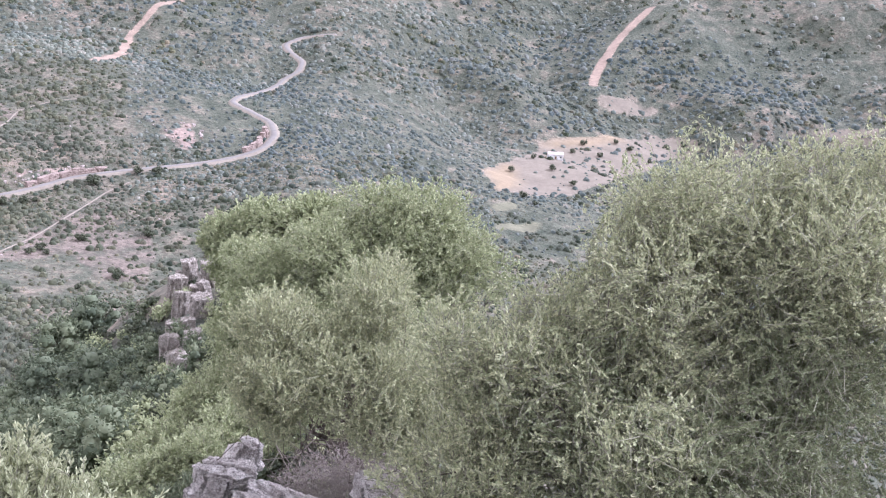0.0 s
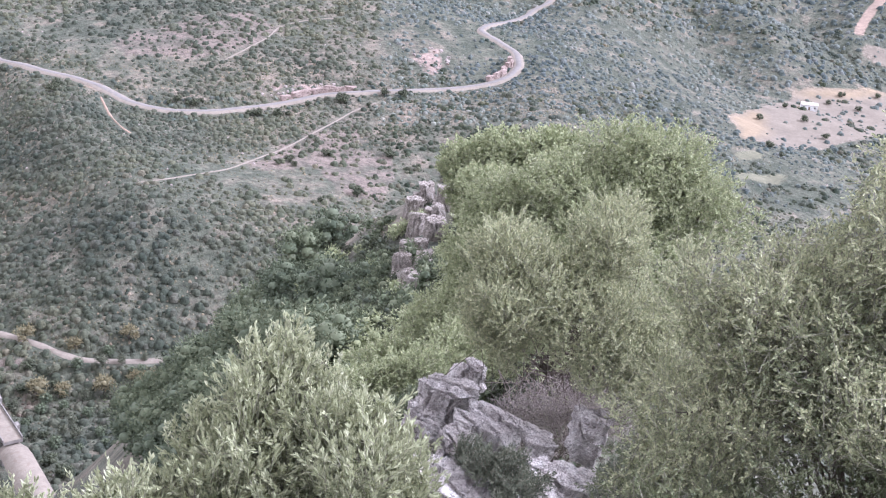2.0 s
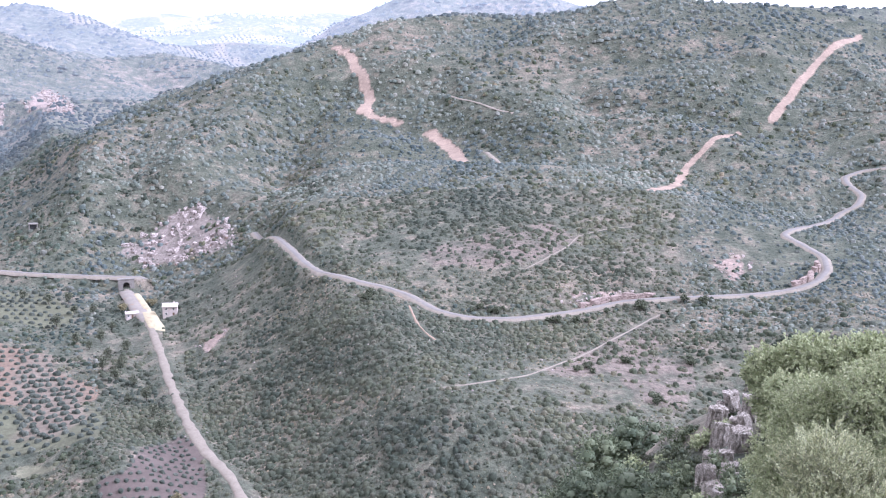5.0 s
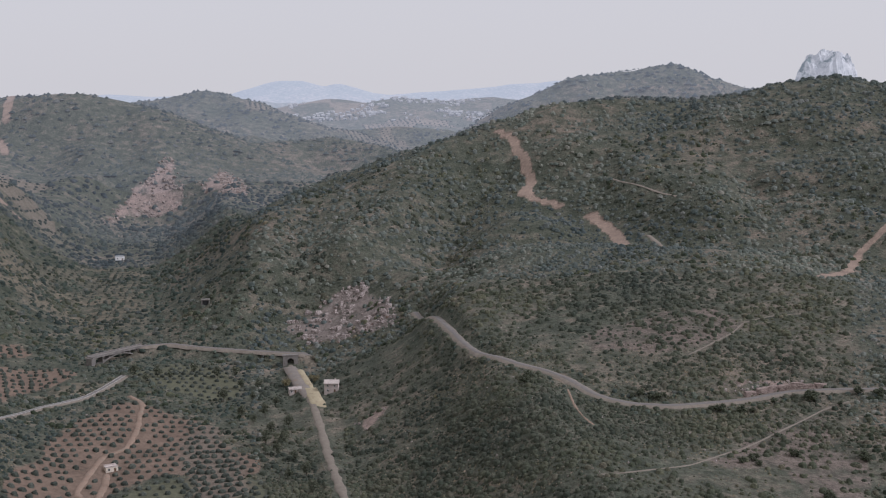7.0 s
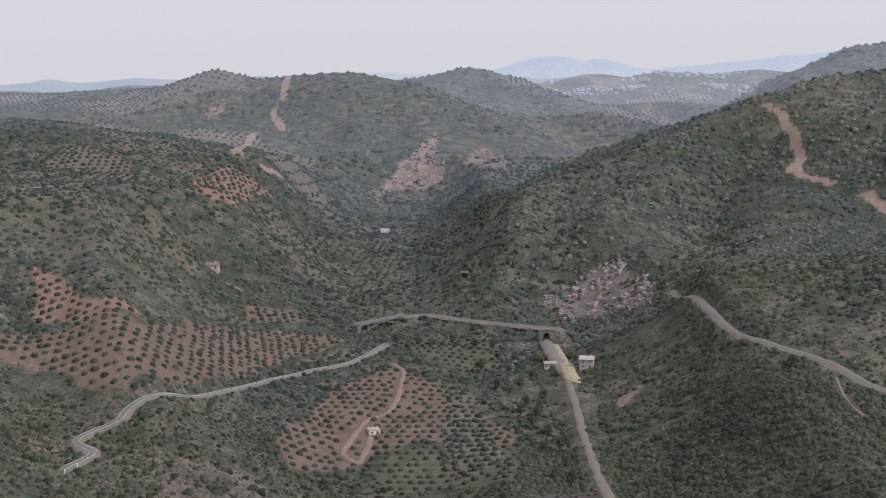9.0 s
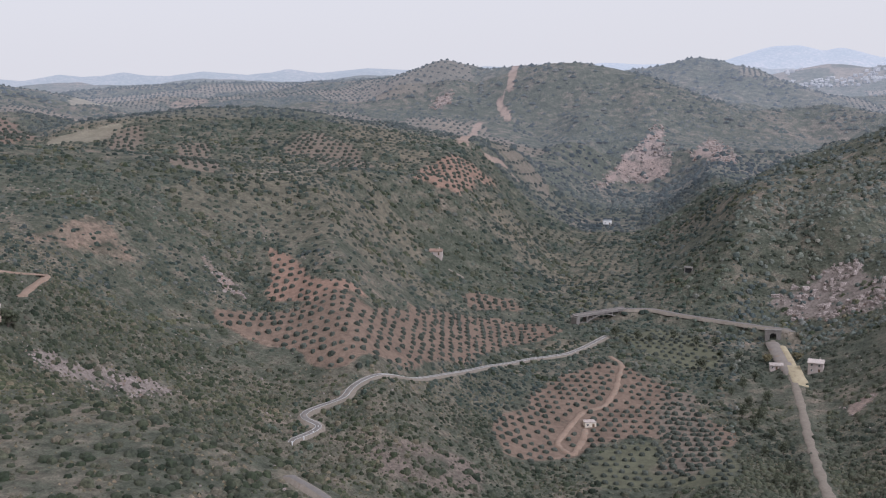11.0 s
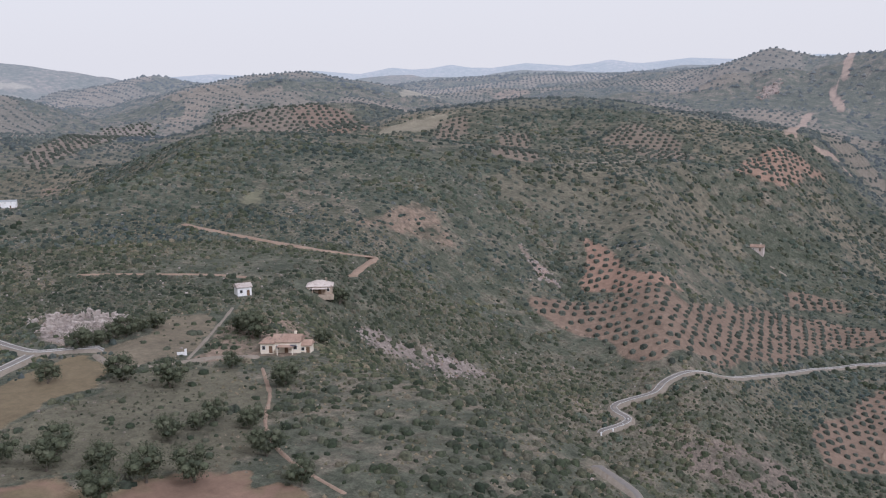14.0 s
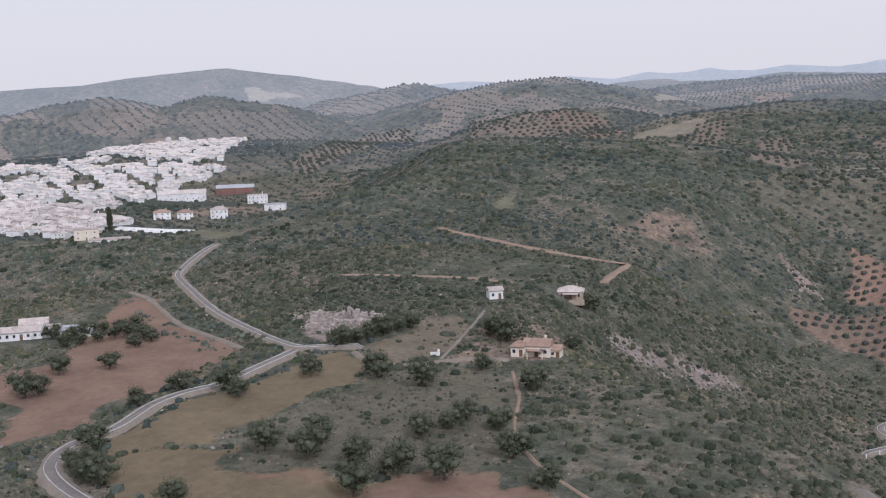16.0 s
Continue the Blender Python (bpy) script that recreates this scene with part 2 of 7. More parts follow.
ridge([(-3105, 774, 172.3), (-2983, 1157, 177.9), (-2900, 1352, 185.7), (-2804, 1542, 210.3), (-2720, 1686, 220.9), (-2634, 1817, 198), (-2423, 1934, 162.4), (-2347, 1948, 147.9)], 0.3, 0, 20)  # grey mountain
ridge([(-1839, 1543, 150), (-1809, 1578, 158.4), (-1752, 1640, 137.4)], 0.25, 0, 20)  # cone
ridge([(-1410, 1347, 139.8), (-1320, 1367, 154.3), (-1264, 1419, 159.6), (-1193, 1479, 143.4)], 0.25, 0, 20)  # wooded hill
ridge([(-856, 841, 95.5), (-852, 914, 117.3), (-803, 958, 120.5), (-739, 946, 97.6), (-714, 965, 89.2)], 0.3, 0, 20)  # red grove hill
ridge([(-1505, 1997, 128.2), (-1398, 2073, 141.3), (-1225, 2122, 150), (-1052, 2157, 145.8), (-862, 2133, 154), (-716, 2080, 161.5)], 0.12, 0, 20)  # back hills
ridge([(-2641, 2296, 153.1), (-2518, 2431, 163.4), (-2387, 2560, 151.2), (-2296, 2641, 169.5), (-2188, 2732, 156.1), (-2106, 2795, 174.4), (-2052, 2835, 167.1), (-1985, 2943, 181), (-1855, 2968, 168.3), (-1761, 3025, 181.8), (-1643, 3090, 170.8), (-1556, 3191, 188.4), (-1446, 3187, 175.7), (-1311, 3245, 189.1), (-1139, 3309, 180.5), (-965, 3364, 192.8), (-728, 3424, 180.5)], 0.22, 0, 6)  # far plain
ridge([(-729, 4136, 216), (-556, 4182, 211.2), (-372, 4203, 216.2), (-227, 4213, 220.9), (-174, 4216, 246.1), (-118, 4218, 271.4), (-59, 4219, 273.7), (3, 4219, 246.8), (88, 4218, 261.7), (172, 4216, 234.7), (278, 4210, 222.3), (426, 4198, 230.9), (594, 4177, 245.7), (739, 4154, 260.2), (902, 4122, 272.4), (1141, 4062, 279.8)], 0.3, 0, 6)  # hazy range
ridge([(-136, 2997, 134.3), (-48, 3050, 168.6), (49, 3100, 187.9), (138, 3047, 176.6), (238, 3091, 190.6), (357, 3130, 183), (501, 3161, 194.7), (665, 3130, 177.9)], 0.22, 0, 20)  # speckled hill
valley([(190, 225, -8), (120, 235, -9), (30, 262, -9), (-60, 330, -5), (-78, 430, 0), (-40, 560, 0), (-22, 655, 0), (-125, 690, 2), (-190, 1130, 4), (-205, 1400, 8)], 0.35, 24, 110)  # river
valley([(-20, 697, -1), (-10, 614, -1), (1, 523, -1), (10, 420, -1), (22, 365, -1), (28, 313, -3)], 0.3, 10, 110)  # rail
valley([(-60, 470, 0), (-100, 600, 2), (-135, 700, 3)], 0.2, 45, 120)  # meadow
valley([(-60, 330, -5), (-150, 335, 14), (-215, 415, 38), (-275, 560, 70)], 0.25, 8, 160)  # gully
valley([(-626, 312, 56), (-827, 468, 56), (-893, 325, 57), (-663, 281, 56)], 0.1, 80, 150)  # town

# ravines: depth, half width, plan line
RAVINES = []
RAVINES.append((9, 26, [(65, 648), (71, 686), (85, 782), (103, 842), (126, 881), (152, 925)]))  # behind the road hill
RAVINES.append((14, 45, [(-271, 1191), (-299, 1262), (-367, 1567), (-362, 1663)]))  # down the scar hill
RAVINES.append((7, 22, [(-334, 530), (-296, 513), (-272, 497), (-249, 469)]))  # beside the red grove
RAVINES.append((7, 26, [(-261, 1016), (-217, 912), (-175, 816)]))  # below the high grove
RAVINES.append((8, 30, [(94, 688), (96, 867), (116, 930), (149, 976)]))  # down the long hill
RAVINES.append((7, 26, [(-2, 777), (-24, 838), (-7, 897), (30, 941)]))  # on the west flank


def vnoise(x, y, seed=0):
    """Smooth value noise between -1 and 1 over a plan."""
    xi, yi = np.floor(x), np.floor(y)
    fx, fy = x - xi, y - yi
    fx, fy = fx * fx * (3 - 2 * fx), fy * fy * (3 - 2 * fy)

    def cell(a, b):
        h = np.sin(a * 127.1 + b * 311.7 + seed * 74.7) * 43758.5453
        return (h - np.floor(h)) * 2 - 1
    top = cell(xi, yi) * (1 - fx) + cell(xi + 1, yi) * fx
    low = cell(xi, yi + 1) * (1 - fx) + cell(xi + 1, yi + 1) * fx
    return top * (1 - fy) + low * fy


def fbm(x, y, size, octaves=4, seed=0):
    total, amp = 0.0, 1.0
    for k in range(octaves):
        total = total + amp * vnoise(x / size + 13.7 * k, y / size - 7.3 * k, seed + k)
        size, amp = size * 0.5, amp * 0.5
    return total


def along(x, y, line):
    """Distance of plan points from a line of (x, y, z), the height of the nearest point on it, and how far along it lies."""
    best = np.full(np.shape(x), 1e18)
    z = np.zeros(np.shape(x))
    run = np.zeros(np.shape(x))
    start = 0.0
    for (ax, ay, az), (bx, by, bz) in zip(line[:-1], line[1:]):
        ux, uy = bx - ax, by - ay
        length = math.hypot(ux, uy) + 1e-9
        s = np.clip(((x - ax) * ux + (y - ay) * uy) / length ** 2, 0, 1)
        d = (x - ax - s * ux) ** 2 + (y - ay - s * uy) ** 2
        near = d < best
        best = np.where(near, d, best)
        z = np.where(near, az + s * (bz - az), z)
        run = np.where(near, start + s * length, run)
        start += length
    return np.sqrt(best), z, run


def segments(x, y, line):
    """Distance from each stretch of a line, and the line's height at the nearest point of it."""
    for (ax, ay, az), (bx, by, bz) in zip(line[:-1], line[1:]):
        ux, uy = bx - ax, by - ay
        s = np.clip(((x - ax) * ux + (y - ay) * uy) / (ux * ux + uy * uy + 1e-9), 0, 1)
        yield np.hypot(x - ax - s * ux, y - ay - s * uy), az + s * (bz - az)


def slopes(x, y, line, slope, flat, rounded):
    """Height of the ridge that falls away from a crest line, and the distance from its top."""
    top = np.full(np.shape(x), -1e9)
    near = np.full(np.shape(x), 1e9)
    for d, z in segments(x, y, line):
        e = np.maximum(0, d - flat)
        top = np.maximum(top, z - slope * (np.sqrt(e * e + rounded * rounded) - rounded))
        near = np.minimum(near, e)
    return top, near


def sides(x, y, line, slope, flat, reach):
    """Height of the sides of a valley that rise from its bottom line, steeper with distance."""
    low = np.full(np.shape(x), 1e9)
    for d, z in segments(x, y, line):
        e = np.maximum(0, d - flat)
        low = np.minimum(low, z + slope * e + e * e / (2 * reach))
    return low


def inside(x, y, outline):
    """Which plan points lie inside a closed outline of (x, y)."""
    hit = np.zeros(np.shape(x), bool)
    px, py = outline[-1][:2]
    for qx, qy in (p[:2] for p in outline):
        with np.errstate(divide="ignore", invalid="ignore"):
            cross = ((qy > y) != (py > y)) & (x < (px - qx) * (y - qy) / (py - qy + 1e-12) + qx)
        hit ^= cross
        px, py = qx, qy
    return hit


def land(x, y):
    """Height of the ground without roads: a valley floor with ridges placed to fit the camera's view."""
    x, y = np.asarray(x, float), np.asarray(y, float)
    r = np.hypot(x, y)
    floor = -11 + np.maximum(0, r - 1300) * 0.022 + 1.5 * fbm(x, y, 90, 3, 5)
    weight = np.exp(floor / SOFT)
    near = np.clip((r - 15) / 150, 0, 1)
    gully = near * (4.5 * fbm(x, y, 170, 4, 2) + np.clip(r / 1000, 0, 2) * 5 * fbm(x, y, 420, 2, 9))
    creases = near * 30 * (np.abs(fbm(x, y, 130, 3, 3)) - 0.35) * np.clip(r / 400, 0, 1.6)
    for line, slope, flat, rounded in RIDGES:
        top, e = slopes(x, y, line, slope, flat, rounded)
        wave = np.clip(e / 120, 0, 1) * (0.5 * gully + slope * creases)
        weight = weight + np.exp(np.clip((top + wave) / SOFT, -60, 60))
    h = SOFT * np.log(weight)
    for line, slope, flat, reach in VALLEYS:
        cap = sides(x, y, line, slope, flat, reach) + 0.25 * gully
        h = -4 * np.logaddexp(-h / 4, -cap / 4)
    for depth, half, line in RAVINES:
        q = np.array(line, float)
        by = (x > q[:, 0].min() - 3 * half) & (x < q[:, 0].max() + 3 * half) & (y > q[:, 1].min() - 3 * half) & (y < q[:, 1].max() + 3 * half)
        if by.any():
            d, _, _ = along(x[by], y[by], [(a, b, 0) for a, b in line])
            h[by] -= depth * np.exp(-np.abs(d / half) ** 1.4)
    return h


# plan lines of the roads and tracks: width, surface, points
ROADS = {}
ROADS["road"] = (4.0, "asphalt", [(60, 676), (65, 628), (68, 588), (72, 548), (77, 513), (89, 488), (100, 478), (108, 467), (116, 449), (129, 440), (148, 436), (167, 439), (181, 441), (201, 445), (217, 442), (237, 438), (261, 436), (284, 436), (295, 439), (307, 449), (318, 469), (318, 485), (317, 497), (317, 505), (331, 517), (368, 547), (396, 571), (410, 574), (422, 587), (426, 609), (431, 621), (450, 626), (467, 609)])
ROADS["valley_road"] = (1.7, "gravel", [(23, 367), (29, 350), (33, 334), (39, 324), (48, 311), (56, 299), (60, 294), (66, 292), (74, 289), (84, 286), (92, 284), (106, 282)])
ROADS["zig_road"] = (4.0, "asphalt", [(-176, 351), (-170, 362), (-169, 367), (-177, 368), (-181, 372), (-174, 381), (-167, 385), (-169, 390), (-167, 395), (-156, 422), (-153, 472), (-148, 527), (-138, 564), (-121, 582), (-115, 601), (-108, 635)])
ROADS["zig_low"] = (2.0, "asphalt", [(-103, 201), (-100, 200), (-94, 198), (-87, 195)])
ROADS["west_road"] = (4.2, "asphalt", [(-195, 86), (-206, 86), (-216, 87), (-224, 89), (-231, 94), (-236, 101), (-237, 111), (-247, 126), (-249, 137), (-246, 144), (-251, 157), (-257, 172), (-261, 180)])
ROADS["town_road"] = (3.6, "asphalt", [(-249, 195), (-256, 189), (-261, 180), (-278, 182), (-310, 191), (-345, 201), (-374, 209), (-397, 217), (-406, 226), (-418, 242), (-425, 254)])
ROADS["farm_track"] = (1.4, "gravel", [(-392, 193), (-375, 193), (-347, 186), (-332, 182), (-307, 179), (-278, 172)])
ROADS["villa_track"] = (1.8, "gravel", [(-249, 190), (-234, 184), (-226, 186), (-221, 195), (-216, 206), (-205, 212)])
ROADS["house_track"] = (0.7, "gravel", [(-221, 198), (-232, 215), (-246, 236), (-258, 253)])
ROADS["hill_track"] = (2.8, "dirt", [(-366, 330), (-353, 328), (-336, 329), (-318, 334), (-295, 337), (-285, 346), (-282, 360), (-276, 343), (-267, 324)])
ROADS["faint_track"] = (1.1, "dirt", [(-339, 252), (-318, 266), (-298, 283), (-277, 288)])
ROADS["villa_path"] = (0.6, "dirt", [(-200, 205), (-180, 187), (-166, 170), (-156, 162), (-143, 155), (-130, 151), (-125, 150)])
ROADS["hut_track"] = (2.1, "dirt", [(-100, 589), (-90, 574), (-86, 529), (-87, 502), (-95, 493), (-97, 466), (-98, 447), (-88, 434), (-88, 457), (-90, 473)])
ROADS["terrace_track"] = (0.5, "gravel", [(92, 359), (104, 360), (119, 366), (131, 371), (151, 388), (170, 400), (191, 414), (207, 426), (222, 431)])
ROADS["red_track"] = (0.6, "dirt", [(106, 457), (104, 433), (105, 420), (108, 412)])
ROADS["ridge_track"] = (0.6, "gravel", [(168, 485), (180, 493), (200, 511), (210, 524), (227, 528), (245, 526)])
ROADS["upper_track"] = (2.5, "gravel", [(233, 863), (237, 845), (248, 821), (263, 787)])
ROADS["upper_track2"] = (3, "gravel", [(231, 755), (231, 737), (231, 717)])
ROADS["east_track"] = (1.6, "gravel", [(461, 701), (476, 694), (504, 676)])
ROADS["olive_track"] = (2.5, "gravel", [(-232, 706), (-224, 710), (-217, 709)])
ROADS["tower_track"] = (2.5, "gravel", [(-331, 616), (-334, 697), (-330, 788)])
RAIL = [(-20, 697), (-16, 655), (-10, 614), (-4, 581), (1, 523), (5, 468), (10, 420), (15, 389), (22, 365), (25, 340), (28, 313), (31, 286), (34, 256), (36, 233)]

# strips of bared red earth: width, points
BREAKS = []
BREAKS.append((9, [(165, 1005), (175, 986), (178, 949), (176, 919), (179, 902), (165, 877), (175, 867), (189, 849)]))
BREAKS.append((11, [(205, 822), (213, 804), (214, 784), (208, 730)]))
BREAKS.append((6, [(280, 587), (342, 662), (407, 713)]))
BREAKS.append((7, [(435, 718), (468, 748), (530, 803), (600, 853)]))
BREAKS.append((14, [(-462, 1789), (-450, 1699), (-458, 1675), (-421, 1584)]))
BREAKS.append((12, [(-460, 1577), (-448, 1499), (-313, 1010)]))
BREAKS.append((9, [(-298, 1035), (-294, 1095), (-281, 1086)]))
BREAKS.append((8, [(745, 562), (694, 547), (649, 527), (616, 507)]))

# land cover: base colour, how fully it covers, outline
TONES = {
    "grove_red": ((0.172, 0.124, 0.093), 0.78), "grove_orange": ((0.24, 0.158, 0.117), 0.82), "grove_brown": ((0.1, 0.079, 0.069), 0.9), "grove_pale": ((0.165, 0.134, 0.105), 0.75),
    "grove_green": ((0.105, 0.105, 0.068), 0.8), "field_pale": ((0.21, 0.188, 0.14), 1.0), "field_green": ((0.135, 0.13, 0.088), 0.9),
    "field_brown": ((0.188, 0.124, 0.09), 1.1), "field_olive": ((0.15, 0.118, 0.072), 0.95), "field_yellow": ((0.175, 0.148, 0.116), 0.9),
    "field_ochre": ((0.23, 0.178, 0.118), 1.0), "pasture": ((0.108, 0.1, 0.07), 0.7), "pasture_dry": ((0.15, 0.126, 0.09), 0.8),
    "bare": ((0.2, 0.15, 0.114), 0.58), "bare_grey": ((0.145, 0.118, 0.098), 0.55), "rock_red": ((0.25, 0.19, 0.16), 0.64),
    "rock_pale": ((0.2, 0.168, 0.148), 0.62), "scrub_brown": ((0.09, 0.072, 0.055), 0.7),
}
PATCHES = []
PATCHES.append(("grove_orange", [(-280, 532), (-271, 529), (-246, 513), (-217, 483), (-207, 496), (-200, 487), (-207, 462), (-223, 464), (-241, 471), (-262, 502)]))  # red_cone
PATCHES.append(("grove_red", [(-253, 429), (-254, 438), (-247, 452), (-219, 461), (-197, 478), (-195, 590), (-177, 646), (-152, 655), (-132, 635), (-148, 598), (-157, 519), (-161, 449), (-170, 406), (-182, 405), (-191, 407), (-206, 417), (-221, 425), (-237, 427)]))  # grove_main
PATCHES.append(("grove_red", [(-207, 660), (-206, 693), (-188, 713), (-168, 694), (-182, 664), (-193, 628)]))  # grove_red2
PATCHES.append(("rock_red", [(-288, 478), (-286, 489), (-276, 482), (-257, 477), (-251, 471), (-262, 458), (-271, 469)]))  # bare_spot
PATCHES.append(("bare", [(-316, 396), (-320, 419), (-319, 444), (-312, 452), (-298, 440), (-284, 429), (-292, 422), (-296, 411), (-304, 393), (-309, 376)]))  # bare_hill
PATCHES.append(("grove_orange", [(-298, 824), (-298, 885), (-287, 929), (-279, 973), (-274, 1021), (-258, 867), (-253, 792), (-262, 779), (-274, 771)]))  # grove_up
PATCHES.append(("bare", [(-281, 741), (-277, 760), (-268, 766), (-274, 751), (-279, 742)]))  # grove_up2
PATCHES.append(("grove_pale", [(-402, 618), (-513, 835), (-494, 851), (-417, 743), (-341, 599), (-350, 587), (-367, 583)]))  # grove_mid
PATCHES.append(("grove_pale", [(-438, 912), (-416, 931), (-365, 876), (-325, 821), (-301, 744), (-361, 787), (-417, 840)]))  # grove_mid2
PATCHES.append(("field_pale", [(-642, 825), (-633, 842), (-608, 870), (-582, 878), (-588, 859), (-572, 801), (-616, 803)]))  # pale_field
PATCHES.append(("grove_pale", [(-592, 856), (-575, 877), (-555, 851), (-542, 817), (-422, 609), (-568, 803)]))  # grove_bare
PATCHES.append(("grove_red", [(-1122, 1253), (-809, 941), (-761, 937), (-667, 853), (-654, 820), (-669, 792), (-756, 861), (-799, 879)]))  # grove_rh
PATCHES.append(("grove_pale", [(-1207, 1162), (-1180, 1198), (-1133, 1225), (-792, 879), (-750, 854), (-732, 804), (-811, 835), (-849, 837), (-488, 467)]))  # grove_lh
PATCHES.append(("grove_red", [(-120, 422), (-124, 445), (-125, 495), (-117, 534), (-102, 581), (-82, 572), (-61, 550), (-53, 520), (-41, 505), (-29, 486), (-26, 457), (-39, 460), (-52, 464), (-62, 467), (-75, 454), (-85, 428), (-93, 421), (-108, 407)]))  # grove_hut
PATCHES.append(("grove_green", [(-75, 450), (-62, 463), (-39, 456), (-24, 450), (-18, 419), (-23, 393), (-46, 405), (-67, 402), (-81, 420)]))  # grove_flat
PATCHES.append(("rock_pale", [(13, 755), (32, 752), (49, 716), (50, 665), (33, 677), (9, 686), (-16, 717), (-21, 737), (-2, 744), (6, 752)]))  # crag_face
PATCHES.append(("rock_red", [(-215, 1563), (-198, 1597), (-176, 1499), (-163, 1453), (-181, 1445), (-233, 1437), (-256, 1370), (-257, 1439), (-240, 1484), (-217, 1512)]))  # scar1
PATCHES.append(("rock_red", [(-134, 1591), (-112, 1567), (-80, 1425), (-86, 1352), (-129, 1439), (-150, 1472), (-142, 1503)]))  # scar2
PATCHES.append(("rock_red", [(-573, 1647), (-562, 1680), (-535, 1689), (-527, 1640), (-543, 1620)]))  # peak_scar
PATCHES.append(("rock_pale", [(-245, 296), (-243, 311), (-234, 321), (-223, 342), (-215, 345), (-219, 327), (-227, 305), (-233, 294), (-237, 291)]))  # pale_rock
PATCHES.append(("bare", [(-138, 183), (-136, 185), (-125, 177), (-124, 174), (-131, 176)]))  # red_near
PATCHES.append(("bare_grey", [(-147, 360), (-135, 375), (-122, 384), (-109, 386), (-105, 370), (-122, 347), (-139, 345)]))  # eroded
PATCHES.append(("field_green", [(-373, 370), (-381, 386), (-381, 398), (-367, 384), (-368, 375)]))  # clearing
PATCHES.append(("bare", [(-408, 403), (-394, 404), (-385, 409), (-383, 418), (-379, 399), (-383, 396)]))  # clearing_red
PATCHES.append(("grove_green", [(-105, 640), (-89, 670), (-56, 654), (-36, 608), (-47, 583), (-73, 595), (-94, 614)]))  # terrace_green
PATCHES.append(("field_brown", [(-312, 113), (-314, 130), (-351, 157), (-384, 190), (-370, 194), (-331, 183), (-299, 179), (-277, 170), (-270, 155), (-259, 137), (-258, 122), (-247, 108), (-244, 98), (-244, 87)]))  # brown_field
PATCHES.append(("field_olive", [(-231, 105), (-242, 128), (-242, 144), (-245, 158), (-247, 172), (-251, 189), (-234, 183), (-220, 167), (-218, 155), (-211, 140), (-212, 125), (-205, 119), (-213, 111), (-220, 101)]))  # mid_field
PATCHES.append(("field_olive", [(-219, 98), (-216, 107), (-201, 117), (-188, 115), (-177, 124), (-164, 125), (-159, 133), (-154, 140), (-147, 143), (-136, 146), (-129, 142), (-186, 87)]))  # near_field
PATCHES.append(("field_brown", [(-200, 118), (-190, 117), (-176, 124), (-160, 126), (-158, 135), (-152, 143), (-142, 144), (-132, 146), (-136, 138), (-152, 124), (-169, 124), (-180, 116)]))  # red_corner
PATCHES.append(("pasture_dry", [(-253, 193), (-254, 211), (-263, 232), (-257, 245), (-245, 235), (-235, 217), (-226, 201), (-228, 186), (-236, 185)]))  # yard
PATCHES.append(("pasture", [(-203, 119), (-211, 140), (-216, 163), (-227, 179), (-215, 190), (-203, 200), (-187, 191), (-164, 169), (-156, 158), (-150, 146), (-161, 132), (-178, 125), (-191, 116)]))  # oak_pasture
PATCHES.append(("grove_pale", [(-937, 643), (-1007, 734), (-1271, 1008), (-1264, 1089), (-1204, 1058), (-996, 806), (-894, 664), (-858, 604)]))  # grove_terraces
PATCHES.append(("bare", [(-802, 564), (-784, 582), (-732, 545), (-740, 528)]))  # bank
PATCHES.append(("bare", [(-455, 173), (-455, 183), (-426, 179), (-418, 171), (-434, 165)]))  # red_bank
PATCHES.append(("bare", [(-385, 238), (-387, 246), (-360, 229), (-363, 225)]))  # scree
PATCHES.append(("bare", [(-241, 231), (-239, 245), (-234, 265), (-216, 247), (-198, 214), (-210, 206), (-218, 201), (-230, 208)]))  # villa_yard
PATCHES.append(("bare", [(-297, 202), (-300, 215), (-286, 223), (-265, 219), (-254, 197), (-263, 187)]))  # ruin_ground
PATCHES.append(("bare_grey", [(135, 380), (160, 401), (179, 412), (207, 428), (212, 404), (209, 384), (196, 356), (169, 331), (162, 350), (163, 372), (143, 367)]))  # slope_bare
PATCHES.append(("bare_grey", [(122, 515), (143, 530), (176, 541), (209, 546), (212, 520), (182, 497), (160, 489), (138, 490), (120, 496)]))  # terrace_bare
PATCHES.append(("rock_red", [(175, 456), (188, 459), (210, 456), (209, 450), (192, 449), (173, 449)]))  # road_cut
PATCHES.append(("rock_red", [(260, 473), (281, 484), (278, 466), (267, 452), (255, 452)]))  # road_cut2
PATCHES.append(("bare", [(103, 480), (113, 477), (118, 472), (110, 464), (104, 467)]))  # layby
PATCHES.append(("rock_red", [(17, 525), (25, 531), (36, 528), (32, 516), (25, 506), (18, 506)]))  # red_mid
PATCHES.append(("grove_brown", [(-10, 387), (7, 411), (10, 401), (14, 383), (14, 359), (10, 334), (-4, 335), (-21, 348), (-23, 361), (-14, 365)]))  # grove_brown_valley
PATCHES.append(("grove_pale", [(-64, 547), (-48, 534), (-38, 481), (-26, 433), (-39, 410), (-52, 423)]))  # grove_left
PATCHES.append(("field_green", [(-50, 403), (-36, 387), (-37, 381), (-49, 387)]))  # green_corner
PATCHES.append(("bare", [(-47, 362), (-36, 369), (-27, 373), (-25, 370), (-27, 364), (-36, 362), (-46, 356)]))  # dirt_low
PATCHES.append(("field_yellow", [(410, 407), (449, 423), (508, 457), (536, 455), (561, 447), (609, 453), (625, 442), (625, 419), (617, 416), (581, 421), (552, 399), (475, 370), (435, 367), (408, 367), (389, 374)]))  # yellow_field
